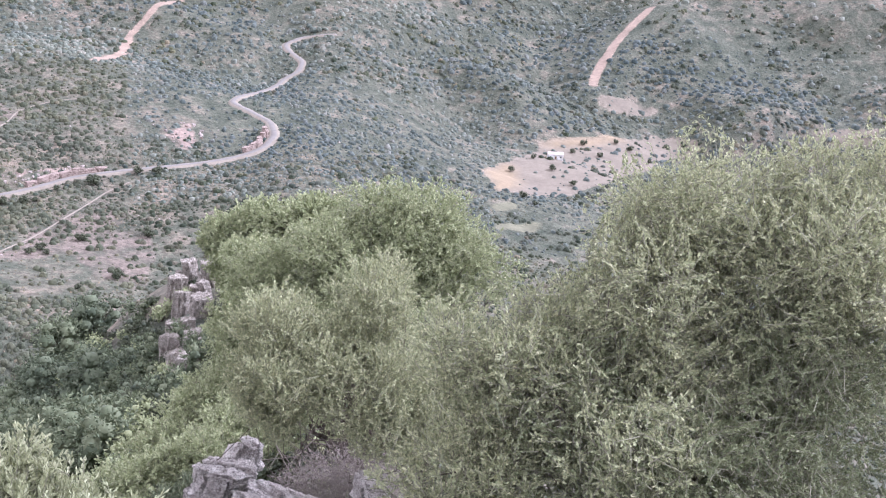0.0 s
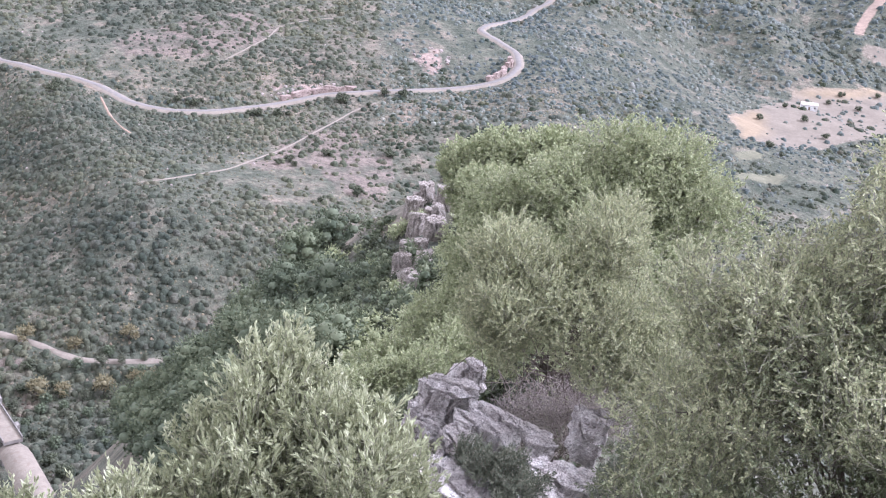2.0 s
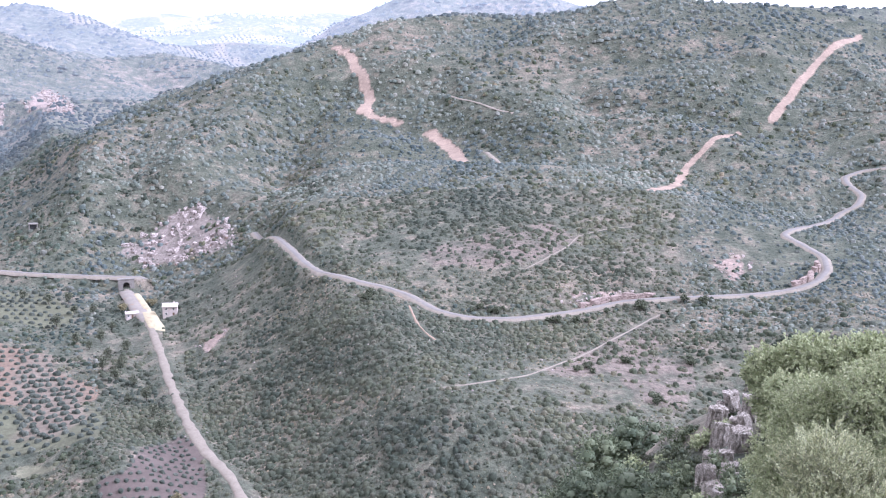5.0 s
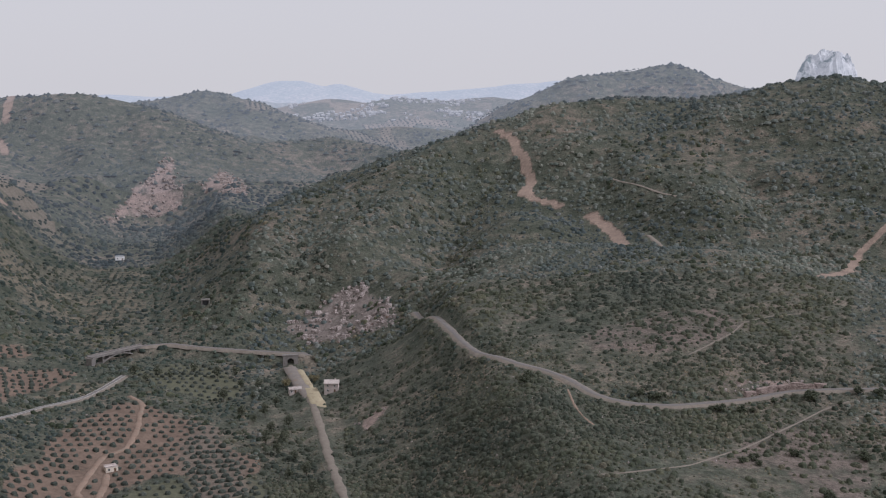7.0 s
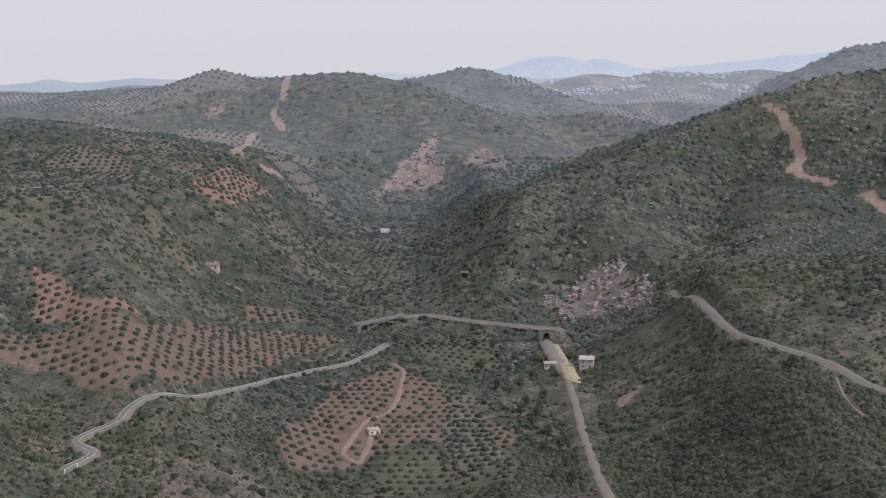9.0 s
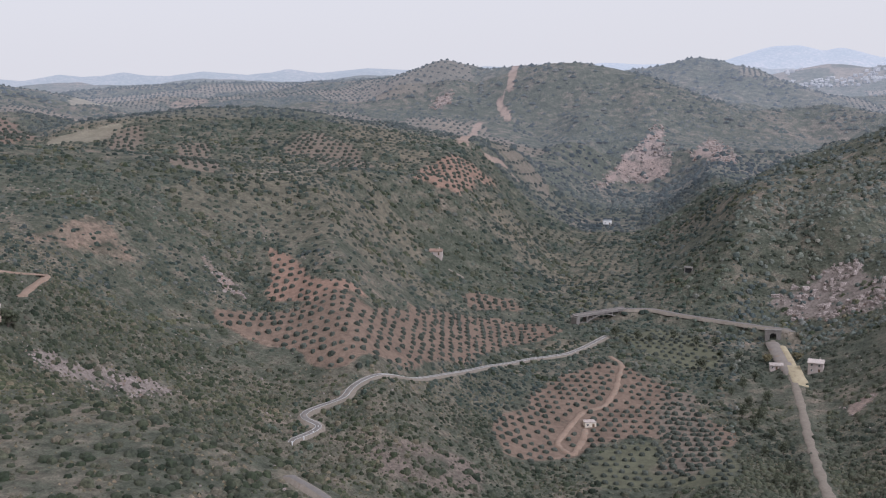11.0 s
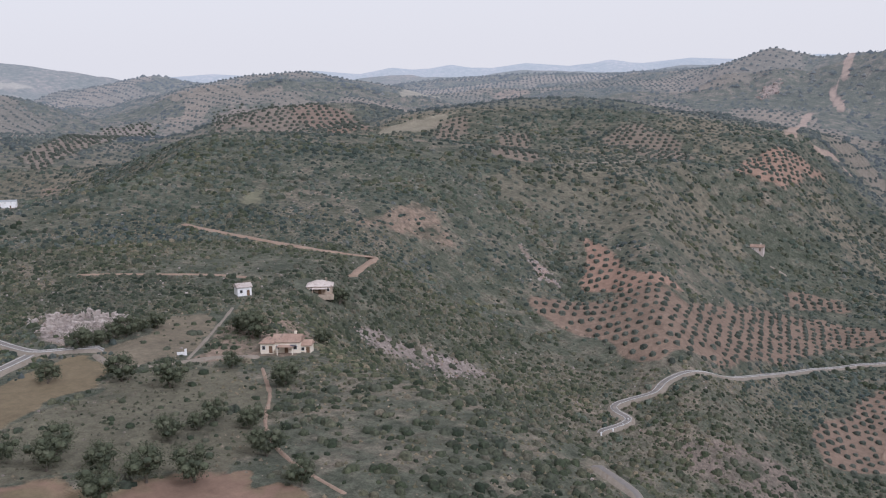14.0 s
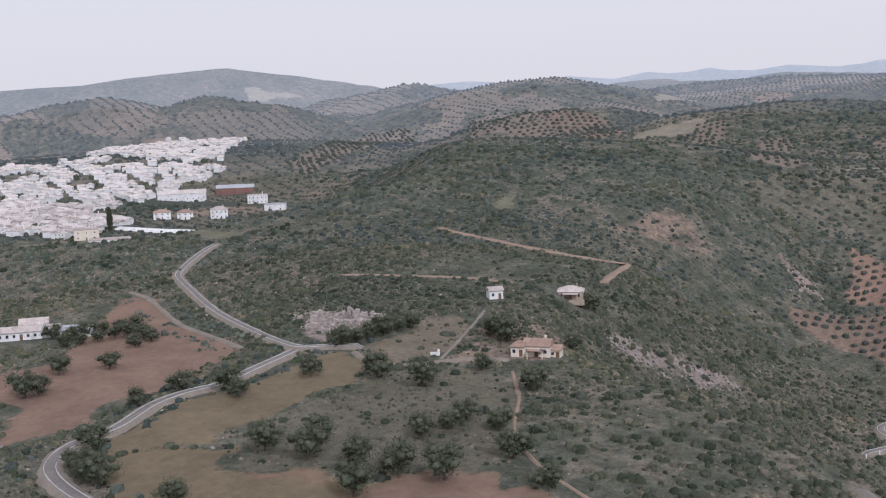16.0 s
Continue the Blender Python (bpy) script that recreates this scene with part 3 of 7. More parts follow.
PATCHES.append(("field_ochre", [(410, 407), (447, 421), (448, 413), (402, 377), (388, 373)]))  # ochre_field
PATCHES.append(("field_ochre", [(508, 457), (532, 456), (572, 452), (574, 444), (531, 444), (505, 449)]))  # ochre_field2
PATCHES.append(("field_yellow", [(596, 494), (624, 489), (651, 469), (639, 464), (599, 471), (592, 485)]))  # yellow_field2
PATCHES.append(("field_green", [(364, 358), (382, 357), (375, 346), (359, 349)]))  # green_strip
PATCHES.append(("field_green", [(347, 333), (377, 333), (368, 321), (341, 323)]))  # green_strip2
PATCHES.append(("bare", [(-804, 409), (-819, 478), (-803, 513), (-739, 503), (-739, 471), (-758, 428)]))  # town_field
PATCHES.append(("field_green", [(-456, 256), (-457, 266), (-428, 273), (-432, 257)]))  # town_green
PATCHES.append(("rock_pale", [(-299, 204), (-297, 214), (-272, 225), (-260, 205), (-259, 191), (-276, 192)]))  # rubble
PATCHES.append(("field_yellow", [(675, 381), (722, 366), (734, 345), (721, 337), (697, 359)]))  # pale_right
PATCHES.append(("bare", [(-1121, 1778), (-1120, 1903), (-1009, 1774), (-1053, 1708)]))  # far_red
PATCHES.append(("field_pale", [(-1098, 1470), (-1221, 1777), (-1064, 1539), (-1052, 1423)]))  # far_pale
PATCHES.append(("field_pale", [(-2555, 1634), (-2467, 1647), (-2441, 1790), (-2395, 1648), (-2412, 1557)]))  # mount_pale
PATCHES.append(("bare", [(-1436, 738), (-1414, 770), (-1387, 790), (-1201, 654)]))  # mount_red
PATCHES.append(("scrub_brown", [(-29, 330), (-4, 327), (26, 307), (28, 276), (6, 264), (-24, 245)]))  # brown_low
PATCHES.append(("bare_grey", [(33, 309), (50, 303), (47, 297), (34, 304)]))  # river_dirt


def shaped(x, y):
    """The ground with the road beds levelled into it."""
    x, y = np.asarray(x, float), np.asarray(y, float)
    h = land(x, y)
    for width, surface, line in ROADS.values():
        q = np.asarray(line)
        m = width * 0.5 + 8
        by = (x > q[:, 0].min() - m) & (x < q[:, 0].max() + m) & (y > q[:, 1].min() - m) & (y < q[:, 1].max() + m)
        if by.any():
            d, z, run = along(x[by], y[by], line)
            k = np.clip((width * 0.5 + 7 - d) / 7, 0, 1)
            h[by] += (z - 0.5 - h[by]) * k * k * (3 - 2 * k)
    return h


def dense(points, step):
    """Extra points along a plan line, rounded off at the corners."""
    p = np.array([q[:2] for q in points], float)
    k = np.arange(len(p))
    run = np.concatenate([[0], np.cumsum(np.hypot(*np.diff(p, axis=0).T))])
    s = np.linspace(0, run[-1], max(3, int(run[-1] / step)))
    q = np.stack([np.interp(s, run, p[:, 0]), np.interp(s, run, p[:, 1])], 1)
    for _ in range(3):
        q[1:-1] = 0.25 * q[:-2] + 0.5 * q[1:-1] + 0.25 * q[2:]
    return q


def graded(points, step=2.5, level=None):
    """A plan line with the height of a road bed along it, smoothed."""
    q = dense(points, step)
    z = land(q[:, 0], q[:, 1]) if level is None else np.full(len(q), level)
    for _ in range(24):
        z[1:-1] = 0.25 * z[:-2] + 0.5 * z[1:-1] + 0.25 * z[2:]
    return [tuple(v) for v in np.column_stack([q, z])]


ROADS = {name: (w, s, graded(line)) for name, (w, s, line) in ROADS.items()}
ROADS["greenway"] = (3.0, "gravel", graded(RAIL[:10], 4, 0.15))
ARCH_ROAD = [(-132.3, 668.9, 5), (-122.3, 681.6, 5), (-111.7, 694.8, 5), (-92.7, 703.5, 5), (-76.7, 692, 5), (-46.9, 678.7, 5), (-18.5, 667.6, 5), (-4, 663.8, 5)]
ROADS["bridge_road"] = (4.2, "asphalt", graded([p[:2] for p in ARCH_ROAD[2:]], 4, 5.0))


def mesh_object(name, verts, faces, material, smooth=True):
    me = bpy.data.meshes.new(name)
    verts, faces = np.asarray(verts, np.float32), np.asarray(faces, np.int32)
    me.vertices.add(len(verts))
    me.vertices.foreach_set("co", verts.ravel())
    sides = faces.shape[1]
    me.loops.add(faces.size)
    me.loops.foreach_set("vertex_index", faces.ravel())
    me.polygons.add(len(faces))
    me.polygons.foreach_set("loop_start", np.arange(0, faces.size, sides, dtype=np.int32))
    me.polygons.foreach_set("use_smooth", np.full(len(faces), smooth))
    me.materials.append(material)
    me.update(calc_edges=True)
    return new(name, me)


def build_ground():
    fine = np.arange(-74, 80, 0.2)
    coarse = np.arange(80, 286, 4.0)
    az = np.radians(np.concatenate([fine, coarse]))
    r = np.concatenate([np.array([0.001, 0.3, 0.7]), np.exp(np.arange(math.log(1.2), math.log(180), 0.05)), np.exp(np.arange(math.log(180), math.log(1500), 0.0088)),
                        np.exp(np.arange(math.log(1500), math.log(4960), 0.016))])
    a, rr = np.meshgrid(az, r)
    x, y = -rr * np.sin(a), rr * np.cos(a)
    z = shaped(x, y)
    tone = np.zeros((x.size, 4), np.float32)
    px, py = x.ravel(), y.ravel()
    wob = 5 * fbm(px, py, 30, 2, 4) * np.clip(np.hypot(px, py) / 450, 0.3, 1.0)
    soft = np.clip(np.hypot(px, py) * 0.0055, 1.6, 9.0)
    for kind, outline in PATCHES:
        colour, amount = TONES[kind]
        q = np.array(outline, float)
        by = np.where((px > q[:, 0].min() - 45) & (px < q[:, 0].max() + 45) & (py > q[:, 1].min() - 45) & (py < q[:, 1].max() + 45))[0]
        bx, bb, sf = px[by] + wob[by], py[by] + wob[::-1][by], soft[by]
        part_in = np.mean([inside(bx + sf * c_, bb + sf * s_, outline) for c_, s_ in ((0, 0), (1, 0), (-1, 0), (0, 1), (0, -1), (0.6, 0.6), (-0.6, 0.6), (0.6, -0.6), (-0.6, -0.6))], axis=0)
        on = part_in > 0
        old, k = tone[by[on]], part_in[on][:, None] * np.where(part_in[on] > 0.95, 1, 0.85)[:, None]
        blank = old[:, 3:] == 0
        rgb_ = np.where(blank, np.array(colour), old[:, :3] * (1 - k) + np.array(colour) * k)
        tone[by[on]] = np.column_stack([rgb_, (old[:, 3:] * (1 - k) + amount * k)[:, 0]])
    for width, line in BREAKS:
        d, _, _ = along(px + 0.4 * wob, py, [(a_, b_, 0) for a_, b_ in line])
        k = np.clip((width * 0.42 + 2.2 - d) / 3.6, 0, 1)[:, None]
        on = k[:, 0] > 0
        tone[on] = np.column_stack([np.tile((0.265, 0.198, 0.155), (on.sum(), 1)), np.maximum(tone[on][:, 3:] * (1 - k[on]), 0.95 * k[on])[:, 0]])
    ORCHARDS.update(far_orchards(px, py, tone))
    na = x.shape[1]
    tone = tone.reshape(*x.shape, 4)
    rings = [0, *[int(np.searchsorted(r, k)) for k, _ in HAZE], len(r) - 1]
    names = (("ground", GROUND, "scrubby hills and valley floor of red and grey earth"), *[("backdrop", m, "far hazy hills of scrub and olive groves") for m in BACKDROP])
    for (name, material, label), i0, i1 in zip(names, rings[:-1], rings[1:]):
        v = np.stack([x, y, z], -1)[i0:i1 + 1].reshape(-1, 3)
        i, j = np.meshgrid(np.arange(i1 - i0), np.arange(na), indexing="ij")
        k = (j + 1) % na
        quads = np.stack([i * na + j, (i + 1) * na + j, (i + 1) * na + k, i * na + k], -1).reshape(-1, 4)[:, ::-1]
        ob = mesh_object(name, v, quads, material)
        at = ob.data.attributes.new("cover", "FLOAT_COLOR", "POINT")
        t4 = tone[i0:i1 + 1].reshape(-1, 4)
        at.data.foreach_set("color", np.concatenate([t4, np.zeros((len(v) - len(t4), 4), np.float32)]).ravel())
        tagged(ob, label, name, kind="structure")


ORCHARDS = {}


def far_orchards(x, y, tone):
    """Tilled olive fields over the farther hills, as a patchwork; returns the test for a plan point."""
    def test(px, py):
        r = np.hypot(px, py)
        cell = vnoise(px / 95 + 0.4 * vnoise(px / 60, py / 60, 21), py / 95, 20)
        bearing = np.arctan2(-px, py)
        west = bearing > 0.22
        north = (bearing < 0.06) & (bearing > -0.16) & (r > 2250)
        gaps = vnoise(px / 33, py / 33, 27) > -0.45
        slope = (bearing > 0.15) & (bearing < 0.56) & (r > 600) & (cell > -0.12) & gaps
        beyond = (bearing >= 0.56) & (r > np.where(bearing > 0.72, 690, 860)) & (cell > -0.3) & gaps
        return (slope | beyond) & (r < 1181) | (r > 1180) & (west | north) & (cell > -0.04) & (r < np.where(bearing > 0.85, 2500, 3300))
    hit = test(x, y)
    shade = 0.5 + 0.5 * vnoise(x / 95, y / 95, 22)
    free = hit & (tone[:, 3] == 0)
    near = (np.hypot(x, y) < 1181)[:, None]
    dry = np.column_stack([0.12 + 0.075 * shade, 0.11 + 0.048 * shade, 0.086 + 0.034 * shade, 0.64 + 0 * shade])
    grassy = np.column_stack([0.105 + 0.06 * shade, 0.1 + 0.04 * shade, 0.074 + 0.028 * shade, 0.58 + 0 * shade])
    tone[free] = np.where(near, grassy, dry)[free]
    return {"test": test}


build_ground()


def strip(name, line, width, material, label, lift=0.35, skirt=2.5, ragged=0.2, aside=0.0):
    """A road along a graded line, with shoulders that run down into the ground."""
    p = np.array(line)
    t = np.gradient(p[:, :2], axis=0)
    t /= np.hypot(*t.T)[:, None] + 1e-9
    side = np.stack([-t[:, 1], t[:, 0]], 1)
    p[:, :2] += side * aside
    rag = 1 + ragged * vnoise(np.arange(len(p)) * 0.9, np.zeros(len(p)), 8)
    rings = []
    for off, dz in ((-0.5 * width - skirt, -skirt), (-0.5 * width, 0), (0, 0.08), (0.5 * width, 0), (0.5 * width + skirt, -skirt)):
        rings.append(np.column_stack([p[:, :2] + side * (off * rag)[:, None], p[:, 2] + lift + dz]))
    v = np.stack(rings, 1)
    v[0, :, 2] -= 1.6
    v[-1, :, 2] -= 1.6
    n, m = v.shape[:2]
    i, j = np.meshgrid(np.arange(n - 1), np.arange(m - 1), indexing="ij")
    quads = np.stack([i * m + j, i * m + j + 1, (i + 1) * m + j + 1, (i + 1) * m + j], -1).reshape(-1, 4)[:, ::-1]
    return tagged(mesh_object(name, v.reshape(-1, 3), quads, material), label, "road", kind="structure")


SURFACE = {"asphalt": (ASPHALT, "pale worn asphalt road through scrub"), "gravel": (GRAVEL, "pale gravel track across the hillside"), "dirt": (DIRT, "narrow reddish dirt track")}
for road_name, (w, s, line) in ROADS.items():
    if s == "asphalt":
        strip("road_shoulder", line, w, GRAVEL, "pale gravel shoulder of the road", 0.3, 1.5)
        strip("road", line, w * 0.66, ASPHALT, SURFACE[s][1], 0.38, 0.15, 0.05)
        for edge_side in (-1, 1) if road_name in ("west_road", "town_road", "zig_road") else ():
            strip("road_line", line, 0.16, LINE, "worn white edge line of the road", 0.47, 0.06, 0.3, edge_side * w * 0.29)
    else:
        strip("track", line, w, *SURFACE[s], -0.05 if w > 1 else -0.28, 0.5 if w > 1 else 0.3, 0.3)


# ---- scrub on the hills ----
def near_line(x, y, lines, extra):
    hit = np.zeros(len(x), bool)
    for width, line in lines:
        q = np.array([p[:2] for p in line], float)
        m = width * 0.5 + extra
        by = (x > q[:, 0].min() - m) & (x < q[:, 0].max() + m) & (y > q[:, 1].min() - m) & (y < q[:, 1].max() + m)
        if by.any():
            hit[by] |= along(x[by], y[by], [(p[0], p[1], 0) for p in line])[0] < m
    return hit


def sown(rng, az0, az1, r0, r1, spacing, growth):
    """Plan points, about spacing metres apart near by and wider farther off."""
    cells = []
    r = r0
    while r < r1:
        s = max(spacing, growth * r)
        a = np.arange(radians(az0), radians(az1), s / r)
        a = a + rng.uniform(-0.5, 0.5, len(a)) * s / r
        q = r + rng.uniform(-0.55, 0.55, len(a)) * s
        cells.append(np.column_stack([-q * np.sin(a), q * np.cos(a), np.full(len(a), s)]))
        r += s
    return np.concatenate(cells)


def dome(sides, rings):
    """Rings of an upright bush: unit heights and radii, and its faces."""
    v = [(0, 0, 1.0)]
    for k in range(1, rings + 1):
        e = math.pi / 2 * (1 - k / rings) if k < rings else -0.25
        for j in range(sides):
            a = 2 * math.pi * (j + 0.5 * (k % 2)) / sides
            v.append((math.cos(a) * max(math.cos(e), 0.5), math.sin(a) * max(math.cos(e), 0.5), math.sin(e)))
    f = [(0, 1 + j, 1 + (j + 1) % sides) for j in range(sides)]
    for k in range(rings - 1):
        for j in range(sides):
            a, b = 1 + k * sides + j, 1 + k * sides + (j + 1) % sides
            c, d = a + sides, b + sides
            f += [(a, c, d), (a, d, b)]
    return np.array(v), np.array(f)


def bushes(name, spots, width, height, material, rng, sides, rings, label, category, rough=0.28, cluster=1, even=False):
    """One mesh of many small bushes standing on the ground, each of one or more rounded heads."""
    if cluster > 1:
        wide = np.repeat(np.broadcast_to(width, len(spots)), cluster)
        spots = np.repeat(spots[:, :2], cluster, axis=0) + rng.normal(0, 0.55, (len(wide), 2)) * wide[:, None]
        width = wide * 0.55
    v, f = dome(sides, rings)
    n = len(spots)
    size = (rng.uniform(0.75, 1.15, n) if even else 0.42 + 1.15 * rng.random(n) ** 1.9) * width
    tall = size * height * rng.uniform(0.75, 1.25, n)
    turn = rng.uniform(0, 6.3, n)
    jig = 1 + rng.uniform(-rough, rough, (n, len(v)))
    x = (v[:, 0] * np.cos(turn)[:, None] - v[:, 1] * np.sin(turn)[:, None]) * jig * size[:, None]
    y = (v[:, 0] * np.sin(turn)[:, None] + v[:, 1] * np.cos(turn)[:, None]) * jig * size[:, None]
    z = v[:, 2] * (0.6 + 0.4 * jig) * tall[:, None]
    base = shaped(spots[:, 0], spots[:, 1])
    verts = np.stack([x + spots[:, :1], y + spots[:, 1:2], z + base[:, None] - 0.1 * tall[:, None]], -1).reshape(-1, 3)
    faces = (f[None] + (np.arange(n) * len(v))[:, None, None]).reshape(-1, 3)
    return tagged(mesh_object(name, verts, faces, material), label, category, kind="stuff")


rng = np.random.default_rng(7)
BARE = {"grove_red", "grove_orange", "grove_brown", "grove_pale", "grove_green", "field_pale", "field_green", "field_brown", "field_olive", "field_ochre"}
THIN = {"pasture": 0.16, "field_yellow": 0.2, "bare": 0.55, "bare_grey": 0.75, "rock_red": 0.42, "rock_pale": 0.4, "pasture_dry": 0.08}


def clear_of_fields(s, rng, grazed=0.16):
    x, y = s[:, 0], s[:, 1]
    keep = np.ones(len(s), bool)
    stray = np.clip(np.hypot(x, y) * 0.004, 1.5, 7)
    for kind, outline in PATCHES:
        if kind in BARE:
            keep &= ~inside(x, y, outline)
        elif kind in THIN:
            hit = inside(x + rng.normal(0, 1, len(s)) * stray, y + rng.normal(0, 1, len(s)) * stray, outline)
            keep &= ~(hit & (rng.random(len(s)) > (grazed if kind == "pasture" else THIN[kind])))
    keep &= ~near_line(x, y, [(w, l) for w, _, l in ROADS.values()], 1.5)
    keep &= ~near_line(x, y, BREAKS, 0.5)
    for hx, hy, clear in ((-204.5, 220, 9), (-259, 296, 9), (-266, 265, 5), (-89, 476, 6), (-241, 715, 7), (-362, 140, 14), (-277, 207, 12), (7, 591, 6), (-12, 598, 6)):
        keep &= np.hypot(x - hx, y - hy) > clear
    keep &= ~near_line(x, y, [(5, RAIL)], 1)
    return s[keep]


def thinned(s, rng, least=0.35):
    """Drops bushes where the scrub opens into bare ground."""
    d = 0.5 + 0.5 * fbm(s[:, 0], s[:, 1], 60, 3, 11)
    return s[rng.random(len(s)) < np.clip(least + 1.6 * (d - 0.15), 0.12, 1)]


near_scrub = clear_of_fields(thinned(sown(rng, -70, 76, 150, 460, 2.0, 0.0), rng, 0.2), rng)
far_scrub = clear_of_fields(thinned(sown(rng, -70, 76, 460, 2700, 2.4, 0.0058), rng, 0.38), rng)
far_range = np.hypot(far_scrub[:, 0], far_scrub[:, 1])
orchard = ORCHARDS["test"](far_scrub[:, 0], far_scrub[:, 1])
orchard &= rng.random(len(orchard)) < np.where(far_range < 1080, 0.72, 0.9)
def oak_slope(s):
    """The slopes above the railway under dense holm oak scrub, by bearing and distance."""
    b, r = np.degrees(np.arctan2(-s[:, 0], s[:, 1])), np.hypot(s[:, 0], s[:, 1])
    return (b > -27) & (b < 3) & (r < 640)


near_oak = near_scrub[oak_slope(near_scrub)]
near_scrub = near_scrub[~oak_slope(near_scrub)]
bushes("oak_scrub", near_oak, 1.15, 0.95, OAK_SCRUB, rng, 5, 2, "dense dark holm oak scrub above the old railway", "scrub")
bushes("scrub", near_scrub, 1.0, 0.8, NEAR_SCRUB, rng, 5, 2, "dense low green scrub over the slopes", "scrub")
small = thinned(sown(rng, -48, 76, 165, 520, 1.55, 0.0), rng, 0.3)
small = clear_of_fields(small, rng, 0.9)
bushes("heath", small, 0.52, 0.85, HEATH, rng, 5, 1, "low heath and tussocks between the bushes", "scrub", 0.3)
far_oak = oak_slope(far_scrub)
bushes("oak_scrub", far_scrub[far_oak], far_scrub[far_oak][:, 2] * 0.43, 0.85, OAK_SCRUB, rng, 4, 2, "dense dark holm oak scrub above the old railway", "scrub")
far_scrub, far_range, orchard = far_scrub[~far_oak], far_range[~far_oak], orchard[~far_oak]
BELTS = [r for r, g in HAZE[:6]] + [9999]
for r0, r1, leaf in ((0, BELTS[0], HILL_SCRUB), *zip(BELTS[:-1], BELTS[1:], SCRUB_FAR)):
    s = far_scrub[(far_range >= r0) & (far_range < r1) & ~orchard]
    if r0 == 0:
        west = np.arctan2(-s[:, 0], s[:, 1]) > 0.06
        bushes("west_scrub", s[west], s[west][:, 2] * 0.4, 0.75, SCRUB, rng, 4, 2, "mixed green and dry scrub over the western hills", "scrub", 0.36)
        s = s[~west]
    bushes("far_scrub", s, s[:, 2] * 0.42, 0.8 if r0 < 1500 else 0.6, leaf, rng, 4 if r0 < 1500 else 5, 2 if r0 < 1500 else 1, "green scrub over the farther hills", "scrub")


def orchard_rows(r0, r1, material, g=11.5, width=2.3):
    u, w = np.meshgrid(np.arange(-2400, 400, g * 0.9), np.arange(180, 2900, g * 1.4))
    u = u + np.where(np.arange(len(w)) % 2, 0.45 * g, 0)[:, None]
    x, y = u.ravel() + 0.25 * w.ravel(), w.ravel() - 0.2 * u.ravel()
    r, bearing = np.hypot(x, y), np.arctan2(-x, y)
    keep = (r >= r0) & (r < r1) & (bearing < 1.32) & ORCHARDS["test"](x, y)
    s = np.column_stack([x, y])[keep] + rng.normal(0, 0.8, (keep.sum(), 2))
    s = clear_of_fields(s, rng)
    if len(s):
        bushes("olive_rows", s, width, 0.95, material, rng, 5, 2, "olive trees in rows over the farther hills", "olive grove", 0.2, 1, True)


orchard_rows(590, BELTS[0], OLIVE_FAR, 7.6, 1.8)
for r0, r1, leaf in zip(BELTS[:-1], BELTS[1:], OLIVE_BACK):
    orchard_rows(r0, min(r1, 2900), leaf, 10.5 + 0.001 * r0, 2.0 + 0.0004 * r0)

thicket = clear_of_fields(sown(rng, -70, 76, 170, 1000, 7.0, 0.012), rng)
wooded = (fbm(thicket[:, 0], thicket[:, 1], 50, 3, 41) > 0.0) & (rng.random(len(thicket)) < 0.75)
# Ravines are packed with oak thickets, partly to deepen their shading
deep = np.zeros(len(thicket), bool)
for depth, half, line in RAVINES:
    deep |= near_line(thicket[:, 0], thicket[:, 1], [(half, line)], 0)
thicket, deep = thicket[wooded | deep], deep[wooded | deep]
shady = deep | oak_slope(thicket) | (rng.random(len(thicket)) < 0.35)
sunny = thicket[~shady]
thicket = thicket[shady]
bushes("thicket", sunny, 1.7 + 0.0012 * np.hypot(sunny[:, 0], sunny[:, 1]), 0.95, NEAR_SCRUB, rng, 5, 2, "taller green thickets among the scrub", "scrub", 0.34, 5)
bushes("thicket", thicket, 1.9 + 0.0012 * np.hypot(thicket[:, 0], thicket[:, 1]), 0.95, OAK_SCRUB, rng, 5, 2, "taller dark thickets of holm oak among the scrub", "scrub", 0.34, 5)

# ---- foliage and bark ----
LEAF_OLIVE = foliage("olive_leaves", [(0.272, 0.29, 0.1701), (0.359, 0.375, 0.2259), (0.441, 0.451, 0.2898), (0.313, 0.329, 0.1944), (0.513, 0.513, 0.3492)], 0.05, 0.55, 0.0, 0.25)
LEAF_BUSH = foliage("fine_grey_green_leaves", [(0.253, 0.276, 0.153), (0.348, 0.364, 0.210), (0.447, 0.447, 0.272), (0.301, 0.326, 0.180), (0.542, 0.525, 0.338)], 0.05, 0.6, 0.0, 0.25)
# Deep green leaves, darkened further to stand in for self-shade low in the bush
LEAF_LOW = foliage("self_shaded_bush_leaves", [(0.134, 0.157, 0.082), (0.180, 0.200, 0.106), (0.230, 0.246, 0.135), (0.155, 0.180, 0.096), (0.294, 0.299, 0.172)], 0.05, 0.6, 0.0, 0.2)
LEAF_GREEN = foliage("broad_green_leaves", [(0.228, 0.259, 0.132), (0.301, 0.328, 0.171), (0.374, 0.397, 0.224), (0.262, 0.292, 0.151), (0.461, 0.463, 0.282)], 0.3, 0.6, 0.0, 0.25)
LEAF_DARK = foliage("holm_oak_leaves", [(0.052, 0.063, 0.040), (0.073, 0.084, 0.050), (0.095, 0.105, 0.063), (0.130, 0.136, 0.090)], 0.4, 0.7, 0.0, 0.15)
LEAF_WOOD = foliage("evergreen_wood_leaves", [(0.07, 0.09, 0.056), (0.095, 0.117, 0.07), (0.125, 0.146, 0.09), (0.165, 0.182, 0.118)], 0.4, 0.7, 0.0, 0.15)
